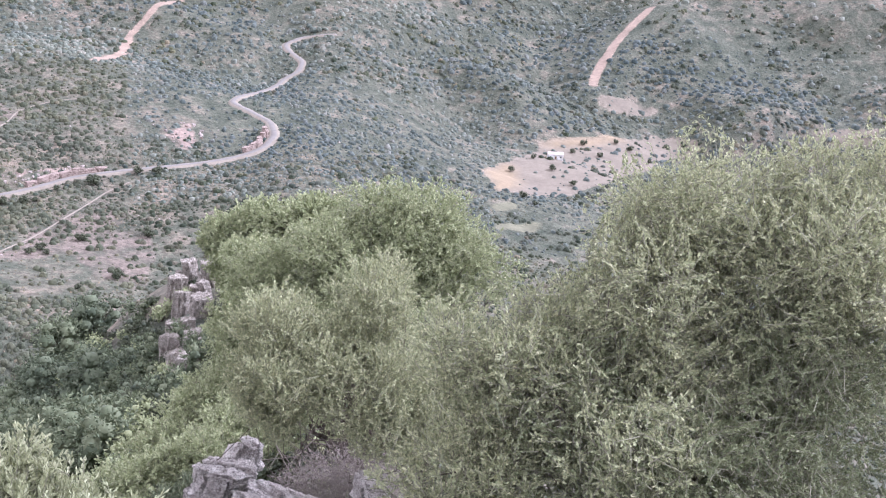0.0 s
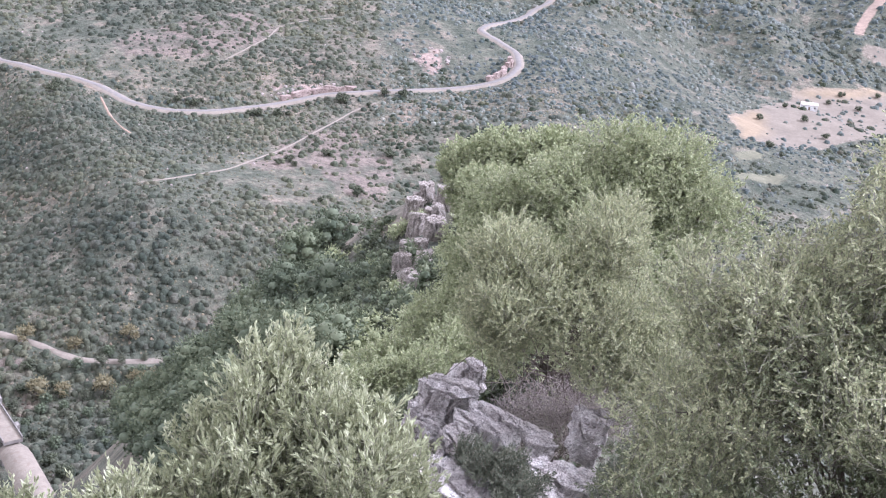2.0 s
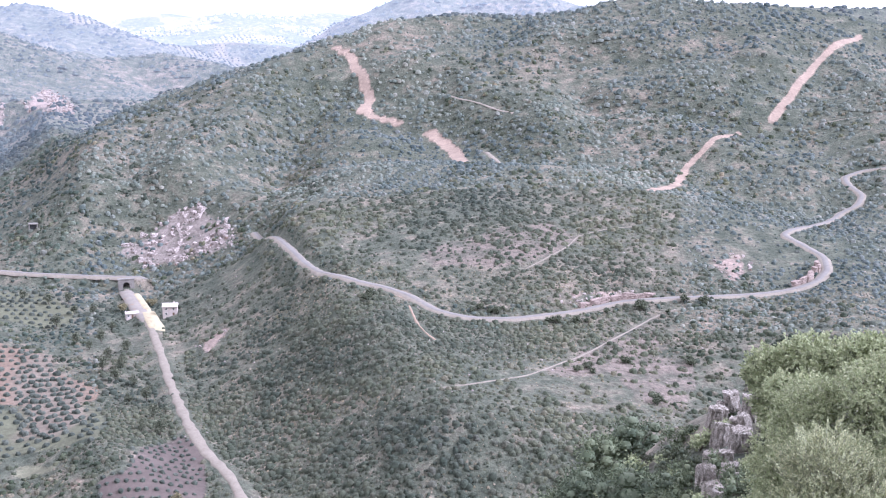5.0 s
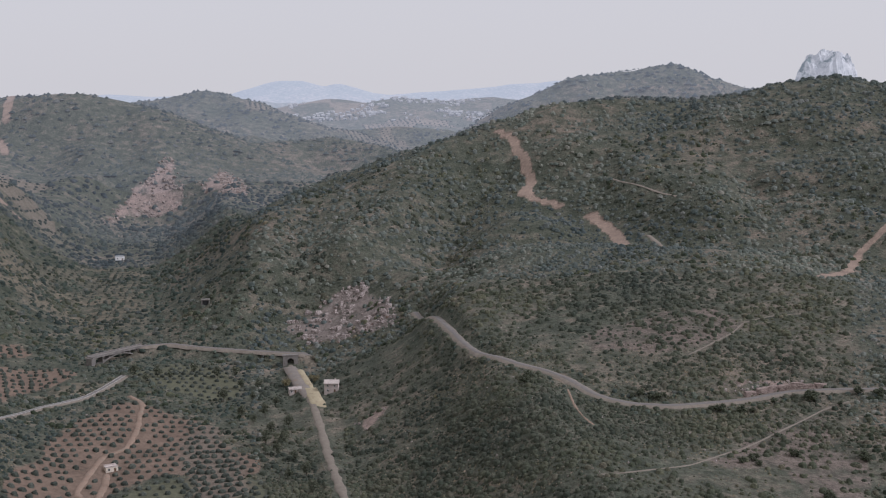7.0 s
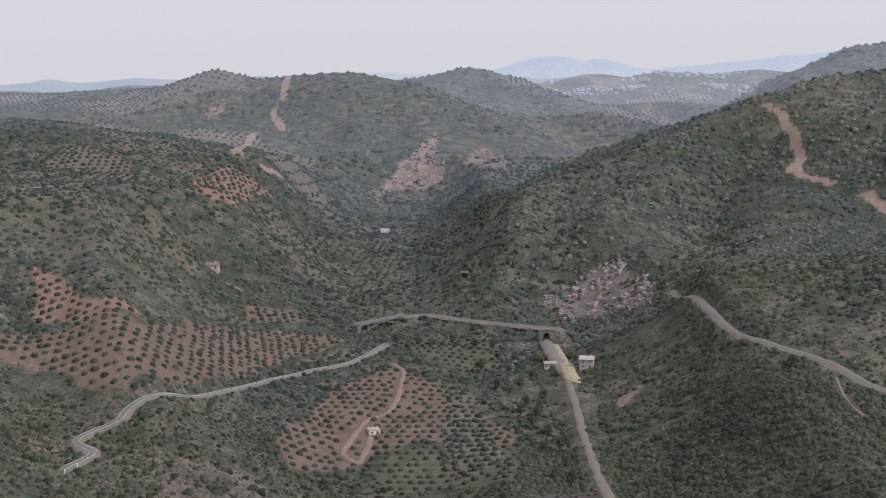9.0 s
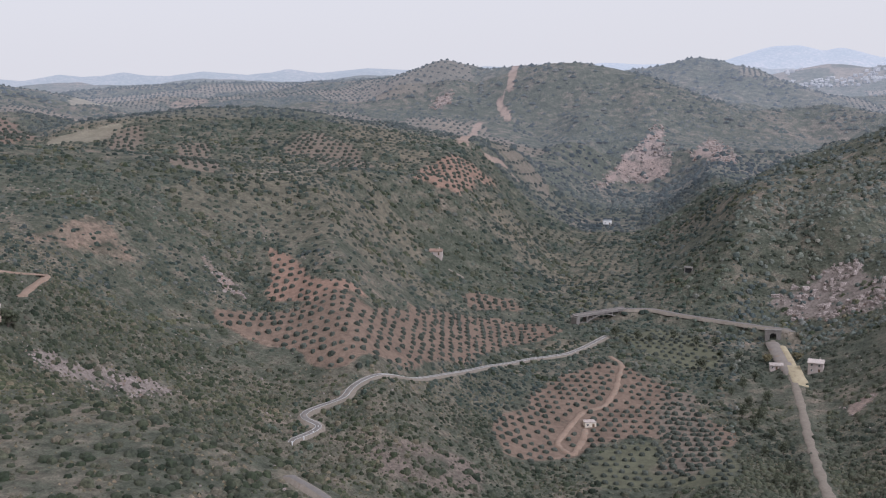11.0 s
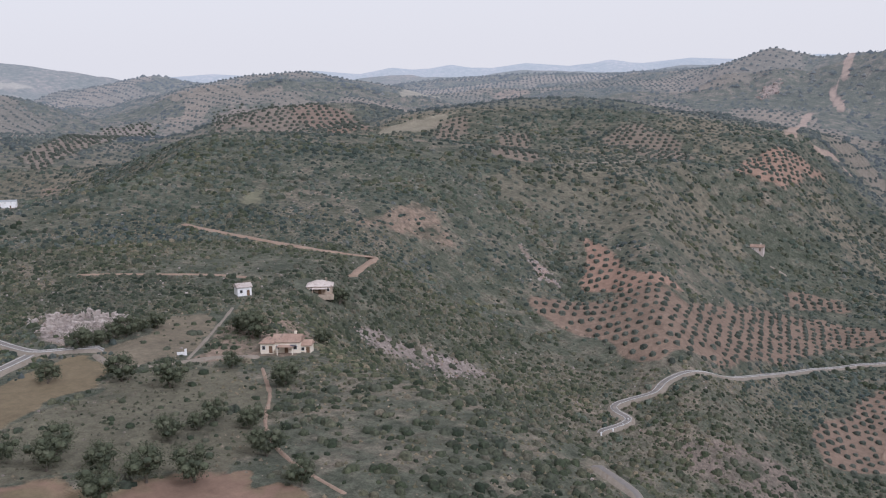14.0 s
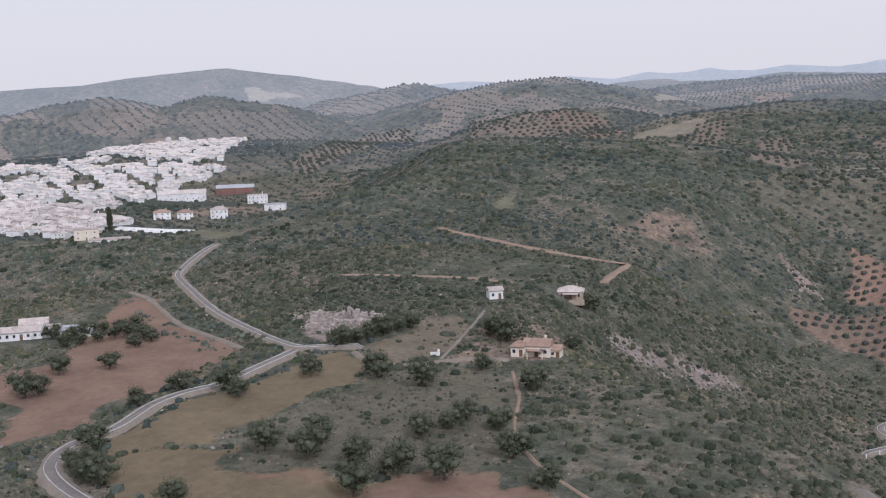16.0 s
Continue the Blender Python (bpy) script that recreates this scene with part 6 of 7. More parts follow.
def portal():
    thing = empty("road_underpass", pose(-16.2, 658.5, 0, 0, 0, 8), "grey concrete underpass with a dark arched opening", "underpass")
    bm = bmesh.new()
    n = 10
    inner = [(-1.9, -1.5), *[(-1.9 * math.cos(math.pi * k / n), 2.2 + 1.9 * math.sin(math.pi * k / n)) for k in range(n + 1)], (1.9, -1.5)]
    outer = [(-4.5, -1.5), (-4.5, 5.2), *[(-4.5 + 9 * k / (n - 2), 5.6) for k in range(n - 1)], (4.5, 5.2), (4.5, -1.5)]
    outer = outer[:len(inner)] if len(outer) >= len(inner) else outer + [outer[-1]] * (len(inner) - len(outer))
    front = [[bm.verts.new((x, y, z)) for x, z in ring] for y in (-1.5, 1.5) for ring in (inner, outer)]
    for k in range(len(inner) - 1):
        for p, q in ((0, 1), (2, 3), (0, 2), (1, 3)):
            bm.faces.new((front[p][k], front[p][k + 1], front[q][k + 1], front[q][k]))
    bmesh.ops.remove_doubles(bm, verts=bm.verts[:], dist=0.001)
    part("wall", bm, CONCRETE, thing)
    # Solid near-black block painted as the shade behind the arch
    part("passage", boxed(-1.9, 1.9, 1.2, 6.0, -1.5, 4.2), DARK, thing, "solid dark block standing in for shade under the road")
    part("coping", boxed(-4.8, 4.8, -1.7, 1.7, 5.6, 6.1), CONCRETE, thing)


portal()


post_bm = boxed(-0.22, 0.22, -0.22, 0.22, -0.5, 1.0)
guard = empty("guard_post", pose(0, 0, -700), "short whitewashed stone post beside the road", "post", "posts beside the road")
part("post", post_bm, WHITEWASH, guard)
bends = dense(ROADS["zig_road"][2][:10], 4.0)
for a, b in zip(bends[:-1], bends[1:]):
    t = (b - a) / np.hypot(*(b - a))
    x, y = a[0] + 2.6 * t[1], a[1] - 2.6 * t[0]
    copy_thing(guard, pose(x, y, float(shaped(np.array([x]), np.array([y]))[0]) + 0.4, 0, 0, math.degrees(math.atan2(t[1], t[0]))))
retire(guard)

# ---- houses ----
def house(name, x, y, turn, w, d, h, wall, roof, label, category="house", kind="gable", openings=3, storeys=1, porch=False, chimney=True, z=None, group=""):
    """A house with thick walls, a roof with eaves, recessed windows and a door."""
    ground_z = float(shaped(np.array([x]), np.array([y]))[0]) if z is None else z
    thing = empty(name, pose(x, y, ground_z - 0.2, 0, 0, turn), label, category, group)
    house_parts(thing, w, d, h, wall, roof, kind, openings, storeys, porch, chimney)
    return thing


def roof_mesh(w, d, h, kind, over=0.35):
    bm = bmesh.new()
    W, D = w / 2 + over, d / 2 + over
    rise = D * 0.42
    if kind == "flat":
        box(bm, -W + over, W - over, -D + over, D - over, h - 0.02, h + 0.12)
        box(bm, -W + over, W - over, -D + over - 0.02, -D + over + 0.2, h + 0.1, h + 0.55)
        box(bm, -W + over, W - over, D - over - 0.2, D - over + 0.02, h + 0.1, h + 0.55)
        return bm
    ends = W if kind == "gable" else max(W - D, 0.2)
    low, top = h - 0.08, h + rise
    pts = [(-W, -D, low), (W, -D, low), (W, D, low), (-W, D, low), (-ends, 0, top), (ends, 0, top)]
    for lift in (0, 0.18):
        v = [bm.verts.new((px, py, pz + lift)) for px, py, pz in pts]
        for f in ((0, 1, 5, 4), (2, 3, 4, 5), (1, 2, 5), (3, 0, 4)):
            if lift or kind != "gable" or len(f) == 4:
                bm.faces.new([v[k] for k in f])
    bm.verts.ensure_lookup_table()
    for a, b in ((0, 1), (1, 2), (2, 3), (3, 0)):
        bm.faces.new((bm.verts[a], bm.verts[b], bm.verts[6 + b], bm.verts[6 + a]))
    return bm


def house_parts(thing, w, d, h, wall, roof, kind, openings, storeys, porch, chimney):
    bm = bmesh.new()
    box(bm, -w / 2, w / 2, -d / 2, d / 2, -3.5, h)
    if kind == "gable":
        rise = (d / 2) * 0.42
        for s in (-1, 1):
            v = [bm.verts.new((s * w / 2, yy, zz)) for yy, zz in ((-d / 2, h), (d / 2, h), (0, h + rise))]
            bm.faces.new(v if s > 0 else v[::-1])
    part("wall", bm, wall, thing)
    part("roof", roof_mesh(w, d, h, kind), roof, thing)
    level = h / storeys
    for s in range(storeys):
        for k in range(openings):
            cx = -w / 2 + w * (k + 0.5) / openings
            z0 = s * level + level * 0.35
            door = s == 0 and k == openings // 2
            if door:
                part("door", boxed(cx - 0.5, cx + 0.5, -d / 2 - 0.04, -d / 2 + 0.1, 0.1, min(2.1, level * 0.8)), WOODEN, thing, "brown wooden door")
            else:
                frame_ = part("window", boxed(cx - 0.52, cx + 0.52, -d / 2 - 0.05, -d / 2 + 0.1, z0, z0 + min(1.2, level * 0.45)), WHITEWASH, thing)
                part("pane", boxed(cx - 0.42, cx + 0.42, -d / 2 - 0.07, -d / 2 - 0.04, z0 + 0.1, z0 + min(1.1, level * 0.4)), DARK, frame_, "dark glass")
    if chimney:
        part("chimney", boxed(w * 0.22, w * 0.22 + 0.6, 0.1, 0.7, h, h + d * 0.21 + 1.0), wall, thing)
    if porch:
        part("porch_roof", boxed(-w * 0.3, w * 0.3, -d / 2 - 2.4, -d / 2, 2.2, 2.4), roof, thing)
        for s in (-1, 1):
            part("post", boxed(s * w * 0.28 - 0.12, s * w * 0.28 + 0.12, -d / 2 - 2.3, -d / 2 - 2.05, -0.8, 2.2), wall, thing)


house("station_house", 7.4, 591, -6, 7.5, 6.0, 5.2, PINK, PALE_TILE, "two-storey pale pink station house with a tiled roof", openings=2, storeys=2)
house("station_shed", -12.5, 598, 10, 6.5, 4.0, 2.4, PINK, PALE_TILE, "low pale pink shed beside the station yard", "shed", openings=3, chimney=False)
villa = house("villa", -204.5, 220.5, 30, 7.4, 6.2, 3.2, CREAM, TILE, "cream single-storey villa with clay tile roofs", porch=True, openings=3)
wing = house("villa_wing", -208.55, 217.12, 30, 3.8, 5.2, 2.8, CREAM, TILE, "low cream wing of the villa with a tiled hip roof", kind="hip", openings=2, chimney=False)
part("solar_panel", boxed(1.2, 2.8, -4.7, -3.3, 2.42, 2.5), PANEL, villa, "dark solar panels")
house("villa_annex", -200.56, 223.47, 30, 2.8, 4.2, 2.3, CREAM, TILE, "small cream annex with a clay tile roof", openings=2, chimney=False)
hill_villa = house("hill_villa", -259, 297, 38, 9.0, 7.0, 2.8, TAN, PALE_TILE, "tan villa with a pale hip roof and dark porch", kind="hip", porch=True, openings=3, z=73.9)
part("terrace", boxed(-5.0, 5.0, -5.9, 3.8, -1.6, -0.03), TAN, hill_villa, "weathered stone terrace")
house("white_cottage", -266, 265.5, 60, 4.8, 4.4, 3.0, WHITEWASH, PALE_TILE, "white cottage with a pale tiled roof among oaks", openings=2, chimney=False)
house("field_hut", -88.8, 476, 25, 5.2, 3.6, 2.2, CREAM, PALE_TILE, "small cream hut among olive trees", "hut", kind="flat", openings=2, chimney=False)
house("red_house", -241, 715, 10, 8.5, 6.0, 2.7, PINK, TILE, "small pinkish house with a clay tile roof on the wooded hillside", openings=2)
house("white_hut", -195.8, 1135, 15, 9.0, 6.0, 4.0, WHITEWASH, SHEET, "small white building in the valley", "hut", kind="flat", openings=2, chimney=False)
house("farmhouse", -361.7, 139.6, 62, 24, 6.0, 2.8, WHITEWASH, PALE_TILE, "long white farmhouse with pale tiled roof", openings=11)
house("farm_hall", -365.7, 145.6, 62, 9, 6.5, 3.8, WHITEWASH, PALE_TILE, "white gabled hall of the farm", openings=3, chimney=False)
house("farm_shed", -351.0, 153.4, 48, 12, 5.0, 2.4, WHITEWASH, SHEET, "long farm shed with a grey sheet roof", "shed", openings=5, chimney=False)
house("ruin", 492, 428, -40, 9.0, 5.0, 3.0, WHITEWASH, PALE_TILE, "small white farm building in a dry field", openings=3, chimney=False)
house("factory_hall", -883, 494, 62, 42, 13, 8.0, WHITEWASH, TOWN_ROOF, "long white factory hall with a row of small windows", "hall", openings=9, chimney=False)
house("red_shed", -884, 550, 55, 34, 12, 5.0, BRICKRED, SHEET, "long brick-red industrial shed with a grey roof", "shed", openings=3, chimney=False)
house("town_house", -775, 415.5, 62, 13, 9, 5.6, WHITEWASH, TILE, "white house with a clay tile hip roof", kind="hip", storeys=2)
house("town_house", -760, 427, 60, 12, 9, 5.6, WHITEWASH, TILE, "white house with a clay tile hip roof", kind="hip", storeys=2)
house("town_villa", -742, 446, 58, 13, 10, 7.0, WHITEWASH, PALE_TILE, "white two-storey villa with rows of windows", kind="hip", storeys=2, openings=4)
house("town_villa", -806, 523, 56, 17, 9, 7.0, WHITEWASH, PALE_TILE, "white two-storey villa with rows of windows", kind="flat", storeys=2, openings=5)
house("white_block", -747, 501, 50, 17, 9, 5.0, WHITEWASH, SHEET, "plain white block beside the wood", kind="flat", openings=2, chimney=False)
house("tan_house", -706, 322, 64, 16, 10, 7.0, CREAM, PALE_TILE, "tan house at the edge of the town", kind="flat", openings=3, storeys=2)
house("low_hall", -664, 318, 62, 26, 12, 4.0, WHITEWASH, PALE_TILE, "low white hall with a flat pale roof", "hall", kind="flat", openings=5, chimney=False)

# boundary walls of the town's edge
for name, line, height in (("garden_wall", [(-745, 362), (-700, 372), (-640, 395)], 2.4), ("garden_wall", [(-655, 405), (-628, 420), (-600, 440)], 2.4), ("hedge", [(-905, 470), (-850, 480), (-800, 500)], 3.2)):
    fence_line = strip(name, graded(line, 6), 1.0, WHITEWASH if name == "garden_wall" else OLIVE_FAR, "low wall beside the town road", height, height + 1, 0.05)
    if name == "hedge":
        tagged(fence_line, "long dark hedge below the factory hall", "hedge", kind="structure")
    else:
        tagged(fence_line, "low whitewashed wall beside the town road", "wall", kind="structure")

# ---- the white town ----
town_rng = random.Random(17)
TOWN = [(-1040, 335), (-797, 253), (-754, 306), (-695, 316), (-774, 387), (-863, 394), (-908, 457), (-928, 508), (-927, 543), (-954, 582), (-1021, 621), (-1322, 859), (-1385, 798), (-1429, 726), (-1087, 489), (-1114, 425)]
MODELS = []
for k in range(7):
    model = empty("white_house", pose(0, 0, -700), "whitewashed town house with a tiled roof", "house", "houses of the white town")
    house_parts(model, 5.8 + 0.8 * k, 6.6, 3.4 + 0.45 * (k % 4), WHITEWASH, (TOWN_ROOF, PALE_TILE, TOWN_ROOF, TOWN_ROOF, TOWN_ROOF, PALE_TILE, TOWN_ROOF)[k], ("gable", "gable", "flat", "gable", "gable", "flat", "gable")[k], 3, 2, False, k % 2 == 0)
    MODELS.append(model)
spots = []
tx, ty = [p[0] for p in TOWN], [p[1] for p in TOWN]
for i in range(int((max(tx) - min(tx)) / 7.8)):
    for j in range(int((max(ty) - min(ty)) / 8.6)):
        u, v = min(tx) + i * 7.8, min(ty) + j * 8.6
        x, y = u + 0.35 * (v - 500) * 0.3 + town_rng.uniform(-1.5, 1.5), v + town_rng.uniform(-1.5, 1.5)
        if inside(np.array([x]), np.array([y]), TOWN)[0] and town_rng.random() > 0.12 and (j % 4 or town_rng.random() > 0.7):
            spots.append((x, y))
spots.sort(key=lambda p: math.hypot(*p))
heights = shaped(np.array([p[0] for p in spots]), np.array([p[1] for p in spots]))
for (x, y), z in list(zip(spots, heights))[:290]:
    lie = 25 + 30 * float(vnoise(np.array([x / 140]), np.array([y / 140]), 4)[0])
    copy_thing(town_rng.choice(MODELS), pose(x, y, float(z) - 0.3, 0, 0, lie + town_rng.choice((0, 90, 180)) + town_rng.uniform(-6, 6)))
walls_v, walls_f, roofs_v, roofs_f = [], [], [], []
for (x, y), z in list(zip(spots, heights))[290:2600]:
    if town_rng.random() < (0.05 if math.hypot(x, y) < 1150 else 0.3) or float(vnoise(np.array([x / 45]), np.array([y / 45]), 14)[0]) < -0.55:
        continue
    lie = radians(25 + 40 * float(vnoise(np.array([x / 90]), np.array([y / 90]), 4)[0]) + town_rng.choice((0, 90)))
    w, d, h = town_rng.uniform(2.6, 5.4), town_rng.uniform(2.6, 3.9), town_rng.uniform(2.2, 4.6)
    c, s = math.cos(lie), math.sin(lie)
    at = lambda pts: [(x + a * c - b * s, y + a * s + b * c, z + e) for a, b, e in pts]
    k = len(walls_v)
    walls_v += at(((-w, -d, -2), (w, -d, -2), (w, d, -2), (-w, d, -2), (-w, -d, h), (w, -d, h), (w, d, h), (-w, d, h)))
    walls_f += [tuple(k + m for m in f) for f in ((0, 1, 5, 4), (1, 2, 6, 5), (2, 3, 7, 6), (3, 0, 4, 7))]
    k, e = len(roofs_v), 0.3
    roofs_v += at(((-w - e, -d - e, h - 0.1), (w + e, -d - e, h - 0.1), (w + e, d + e, h - 0.1), (-w - e, d + e, h - 0.1), (-w - e, 0, h + 1.5), (w + e, 0, h + 1.5)))
    roofs_f += [tuple(k + m for m in f) for f in ((0, 1, 5, 4), (2, 3, 4, 5), (1, 2, 5), (3, 0, 4))]
for name, vv, ff, mat in (("far_town", walls_v, walls_f, WHITEWASH), ("far_roofs", roofs_v, roofs_f, TOWN_ROOF)):
    me = bpy.data.meshes.new(name)
    me.from_pydata(vv, [], ff)
    me.materials.append(mat)
    tagged(new(name, me), "far white houses of the upper town", "town", kind="stuff")
grass = np.array([(town_rng.uniform(min(tx), max(tx)), town_rng.uniform(min(ty), max(ty))) for _ in range(2500)])
grass = grass[inside(grass[:, 0], grass[:, 1], TOWN)][:520]
bushes("town_trees", grass, 2.4, 1.3, LEAF_DARK, rng, 7, 3, "dark garden trees between the white houses", "trees")
verge = []
for line in (ROADS["west_road"][2], ROADS["town_road"][2], ROADS["zig_road"][2], ROADS["farm_track"][2], ROADS["road"][2]):
    for a, b in zip(line[:-1:2], line[1::2]):
        for side in (-1, 1):
            if town_rng.random() < 0.7:
                g = town_rng.uniform(4.4, 9.5) * side
                t = math.hypot(b[0] - a[0], b[1] - a[1]) + 1e-6
                verge.append((a[0] - (b[1] - a[1]) / t * g, a[1] + (b[0] - a[0]) / t * g))
bushes("roadside_scrub", np.array(verge), 1.8, 0.95, SCRUB, rng, 5, 2, "dark bushes along the verges of the road", "scrub", 0.34, 3)
retire(*MODELS)

# ---- cypress by the town road ----
def cypress(x, y, tall):
    thing = empty("cypress", pose(x, y, float(shaped(np.array([x]), np.array([y]))[0])), "tall dark narrow cypress tree", "tree")
    r = np.random.default_rng(9)
    n = 2600
    t = r.random(n) ** 0.8
    a = r.uniform(0, 6.283, n)
    rad = tall * 0.11 * np.sin(np.pi * np.clip(t * 0.93 + 0.07, 0, 1)) ** 0.7 * r.uniform(0.6, 1.1, n)
    p = np.column_stack([rad * np.cos(a), rad * np.sin(a), tall * t])
    way = unit(np.column_stack([np.cos(a) * 0.4, np.sin(a) * 0.4, np.ones(n)]) + r.normal(0, 0.2, (n, 3)))
    v, f = blades(p, way, unit(np.column_stack([np.cos(a), np.sin(a), 0 * a])), r.uniform(0.6, 1.2, n), r.uniform(0.3, 0.6, n))
    raw_part("crown", v, f, LEAF_DARK, thing, False)
    v, f = tubes([[(0, 0, -0.3), (0, 0, tall * 0.5), (0, 0, tall * 0.9)]], [(0.35, 0.08)], 6)
    raw_part("trunk", v, f, BARK, thing)


cypress(-735, 353, 17)

# ---- broken rock on the bare faces ----
STONE = plain("pale_broken_rock", (0.15, 0.125, 0.113), (0.4, 0.345, 0.315), 1.2, 0.95, 0.15, (0.2, 0.14, 0.11))
for kind, outline in PATCHES:
    if kind.startswith("rock"):
        p = np.array(outline, float)
        far = np.hypot(*p.mean(0))
        lo, hi = p.min(0), p.max(0)
        n = int(np.clip((hi - lo).prod() / (far * 0.0031) ** 2, 40, 2200))
        s = np.column_stack([rng.uniform(lo[0], hi[0], n), rng.uniform(lo[1], hi[1], n)])
        s = s[inside(s[:, 0], s[:, 1], outline)]
        if len(s) > 3:
            s = s[rng.random(len(s)) < np.clip(0.42 + 0.5 * fbm(s[:, 0], s[:, 1], far * 0.03, 2, 61), 0.1, 0.9)]
            ob = bushes("broken_rock", s, far * 0.0015, 0.85, STONE, rng, 5, 2, "pale broken rock breaking through the scrub", "rock", 0.45)
            ob.data.polygons.foreach_set("use_smooth", np.zeros(len(ob.data.polygons), bool))


# ---- the far village on the hazy hill ----
def far_village():
    """White houses scattered over the far hill, too small to tell apart."""
    # Greyed base colour plus emission make the whitewash look hazy
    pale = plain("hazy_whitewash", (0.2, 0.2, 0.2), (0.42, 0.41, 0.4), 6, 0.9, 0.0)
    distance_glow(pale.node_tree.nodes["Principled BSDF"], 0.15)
    r = np.random.default_rng(12)
    spots_ = np.column_stack([r.uniform(-70, 460, 900), r.uniform(2760, 3110, 900)])
    spots_ = spots_[fbm(spots_[:, 0], spots_[:, 1], 90, 3, 71) > 0.0][:260]
    z = shaped(spots_[:, 0], spots_[:, 1])
    verts, faces = [], []
    for (x, y), h in zip(spots_, z):
        a, w, d, t = r.uniform(-0.5, 0.5), r.uniform(2, 5.5), r.uniform(2, 3.5), r.uniform(2, 4.5)
        c, q = math.cos(a), math.sin(a)
        k = len(verts)
        verts += [(x + u * w * c - v * d * q, y + u * w * q + v * d * c, h + e) for e in (-1, t) for u, v in ((-1, -1), (1, -1), (1, 1), (-1, 1))]
        verts += [(x - w * c, y - w * q, h + t + 1.4), (x + w * c, y + w * q, h + t + 1.4)]
        faces += [tuple(k + m for m in f) for f in ((0, 1, 5, 4), (1, 2, 6, 5), (2, 3, 7, 6), (3, 0, 4, 7), (4, 5, 9, 8), (6, 7, 8, 9), (5, 6, 9), (7, 4, 8))]
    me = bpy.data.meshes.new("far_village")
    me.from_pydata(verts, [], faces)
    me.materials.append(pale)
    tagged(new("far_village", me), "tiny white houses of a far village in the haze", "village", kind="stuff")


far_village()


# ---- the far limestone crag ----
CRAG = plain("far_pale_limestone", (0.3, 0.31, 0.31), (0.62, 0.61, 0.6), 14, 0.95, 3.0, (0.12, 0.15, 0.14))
# Emission imitates the hazy air in front of the pale rock
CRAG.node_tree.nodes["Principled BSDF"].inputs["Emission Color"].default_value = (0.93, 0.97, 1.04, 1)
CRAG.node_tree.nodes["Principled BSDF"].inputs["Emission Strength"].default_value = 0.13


def crag(x, y, wide, deep, base, top, turn):
    """A steep broken limestone summit standing on the far hills."""
    n = 64
    verts, faces = [], []
    for i in range(n + 1):
        for j in range(n + 1):
            u, w = 2 * i / n - 1, 2 * j / n - 1
            rr = math.sqrt(u * u + w * w)
            p = Vector((u * 2.1, w * 2.1, 3.7))
            shape = 1 / (1 + math.exp((rr - 0.62 + 0.14 * noise.noise(p * 1.2)) * 11))
            h = base + (top - base) * shape * (0.84 + 0.2 * noise.fractal(p * 1.6, 0.8, 2.1, 4) + 0.12 * u)
            verts.append((u * wide + 8 * noise.noise(p * 5), w * deep + 8 * noise.noise(p * 5 + Vector((9, 0, 0))), h))
    for i in range(n):
        for j in range(n):
            a = i * (n + 1) + j
            faces.append((a, a + n + 1, a + n + 2, a + 1))
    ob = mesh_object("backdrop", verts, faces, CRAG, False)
    ob.matrix_basis = pose(x, y, 0, 0, 0, turn)
    return tagged(ob, "far pale limestone crag above the hills", "mountain", kind="structure")


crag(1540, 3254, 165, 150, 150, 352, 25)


# ---- loose stones and ruined walls ----
loose = sown(rng, -70, 76, 160, 620, 4.6, 0.008)
loose = clear_of_fields(loose, rng)
loose = loose[(rng.random(len(loose)) < 0.35) & (fbm(loose[:, 0], loose[:, 1], 45, 3, 33) > 0.02)]
ob = bushes("pale_stones", loose, 0.42, 0.8, STONE, rng, 5, 2, "pale stones lying between the bushes", "stones", 0.4)
ob.data.polygons.foreach_set("use_smooth", np.zeros(len(ob.data.polygons), bool))

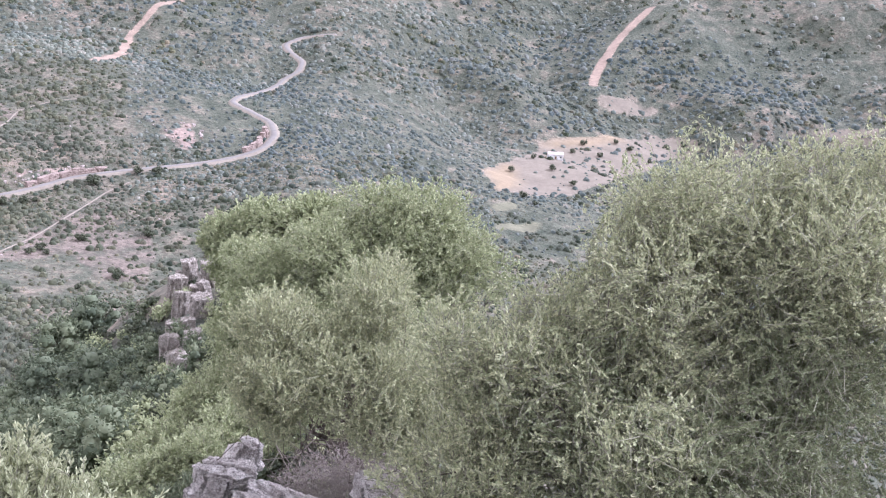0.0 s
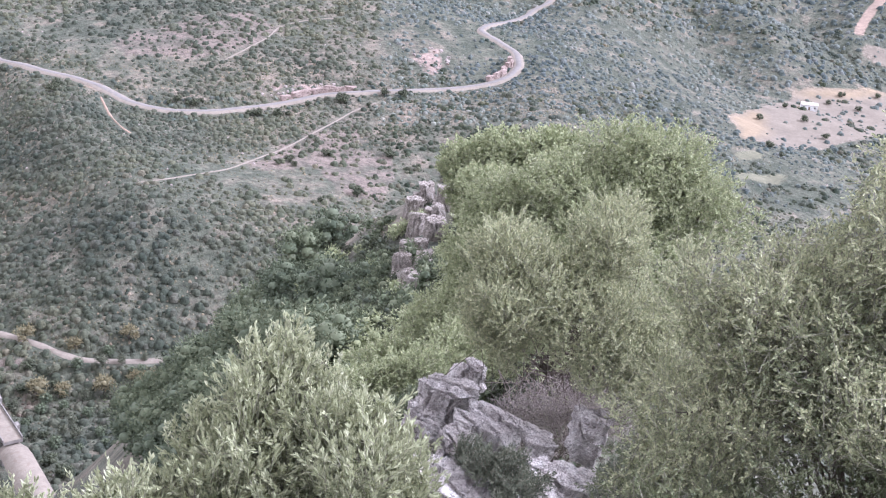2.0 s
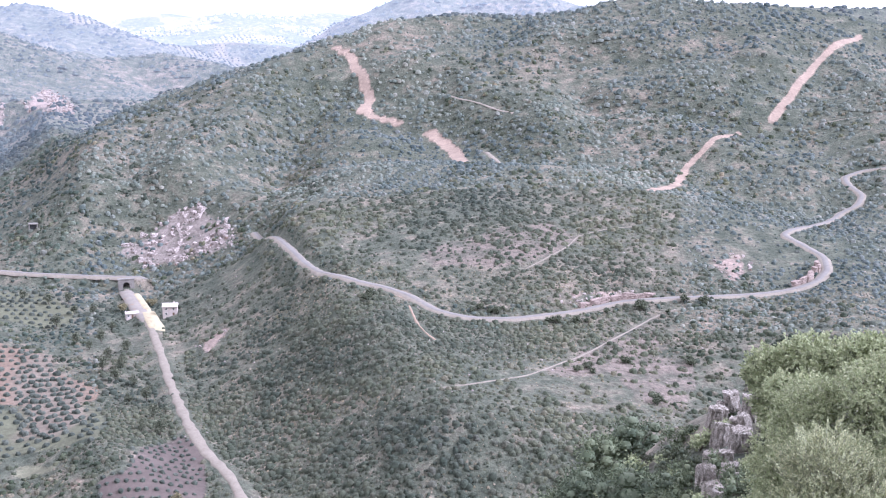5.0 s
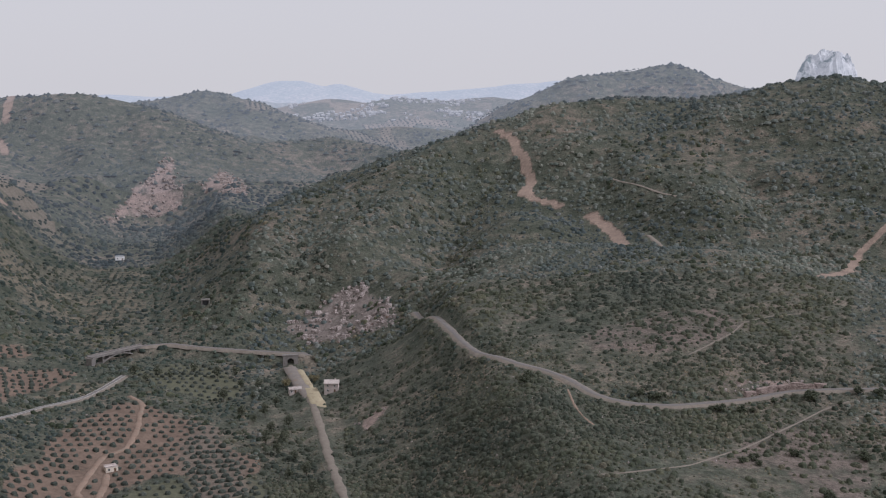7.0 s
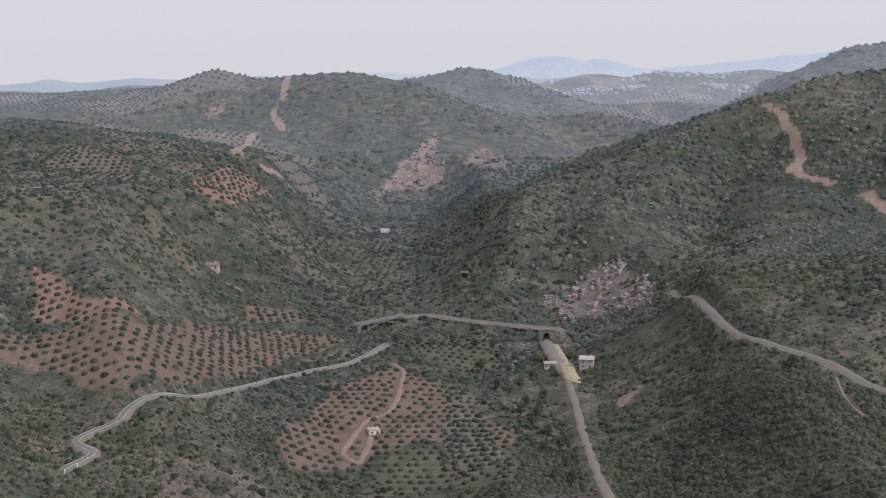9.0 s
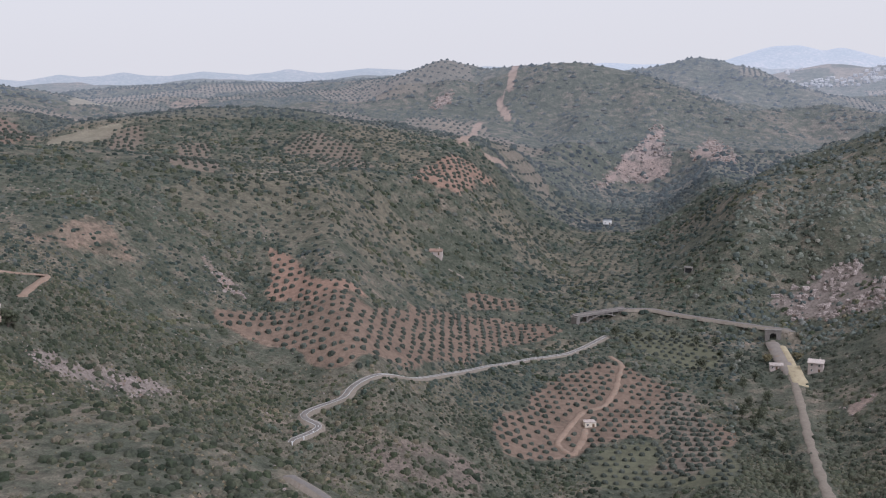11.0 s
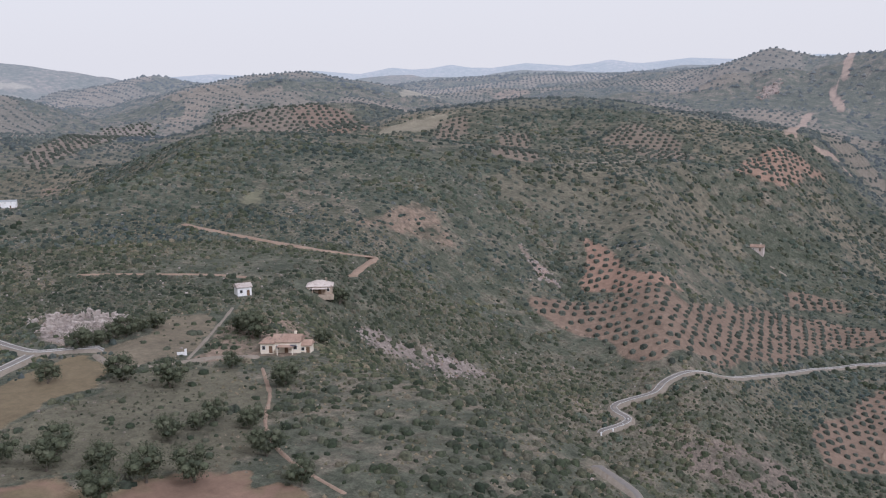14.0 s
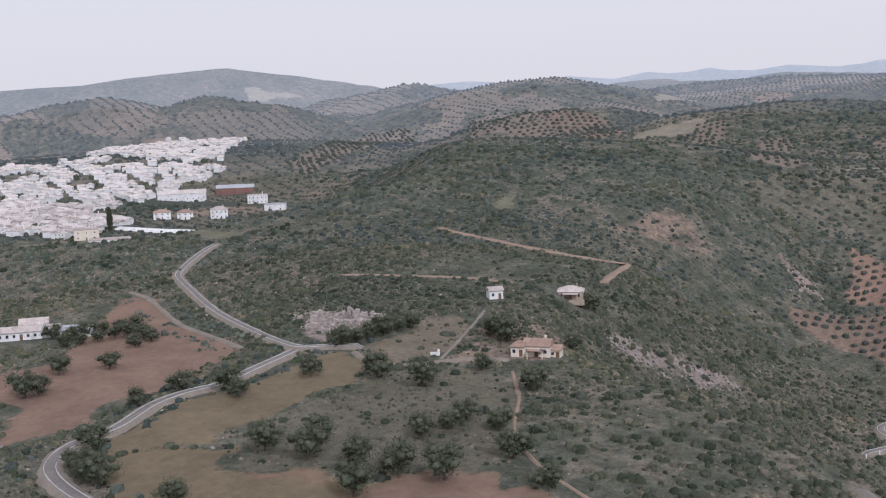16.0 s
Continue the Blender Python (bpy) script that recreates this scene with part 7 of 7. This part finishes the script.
RUBBLE = plain("pale_rubble", (0.27, 0.23, 0.205), (0.48, 0.43, 0.39), 0.5, 0.95, 0.08, (0.26, 0.2, 0.17))
ruin_rng = random.Random(8)
walls = empty("ruined_walls", pose(-277, 205, 0), "broken pale stone walls and heaps of rubble", "ruin")
for k in range(60):
    x, y = ruin_rng.uniform(-17, 10), ruin_rng.uniform(-9, 17)
    z = float(shaped(np.array([x - 277]), np.array([y + 205]))[0])
    bm = bmesh.new()
    w, d, h = ruin_rng.uniform(1.2, 4.2), ruin_rng.uniform(0.4, 0.9), ruin_rng.uniform(0.5, 1.7)
    box(bm, -w / 2, w / 2, -d / 2, d / 2, -0.6, h)
    bmesh.ops.subdivide_edges(bm, edges=bm.edges[:], cuts=2, use_grid_fill=True)
    for v in bm.verts:
        v.co += Vector((ruin_rng.gauss(0, 0.09), ruin_rng.gauss(0, 0.09), ruin_rng.gauss(0, 0.22) if v.co.z > 0.2 else 0))
    me_ = part("wall_stub", bm, RUBBLE, walls)
    me_.matrix_basis = pose(x, y, z, 0, 0, ruin_rng.choice((20, 110)) + ruin_rng.uniform(-15, 15))


def tunnel_mouth():
    thing = empty("tunnel_mouth", pose(-75.8, 766, 17.5, 0, 0, 6), "dark railway tunnel mouth framed in stone", "tunnel")
    bm = bmesh.new()
    box(bm, -2.9, -2.2, -1.0, 3, -3, 4.4)
    box(bm, 2.2, 2.9, -1.0, 3, -3, 4.4)
    box(bm, -2.9, 2.9, -1.0, 3, 4.38, 5.0)
    part("surround", bm, CONCRETE, thing)
    # Dark solid fill in place of the tunnel's shaded depth
    part("bore", boxed(-2.25, 2.25, -0.2, 3, -3, 4.45), DARK, thing, "solid dark block standing in for shade in the tunnel")


tunnel_mouth()

gate = empty("gate_wall", pose(-226, 202, float(shaped(np.array([-226.0]), np.array([202.0]))[0]), 0, 0, 40), "low white gate wall on the villa track", "wall")
part("wall", boxed(-1.8, 0.2, -0.2, 0.2, -0.8, 0.9), WHITEWASH, gate)
part("pillar", boxed(0.2, 0.8, -0.3, 0.3, -0.8, 1.7), WHITEWASH, gate)
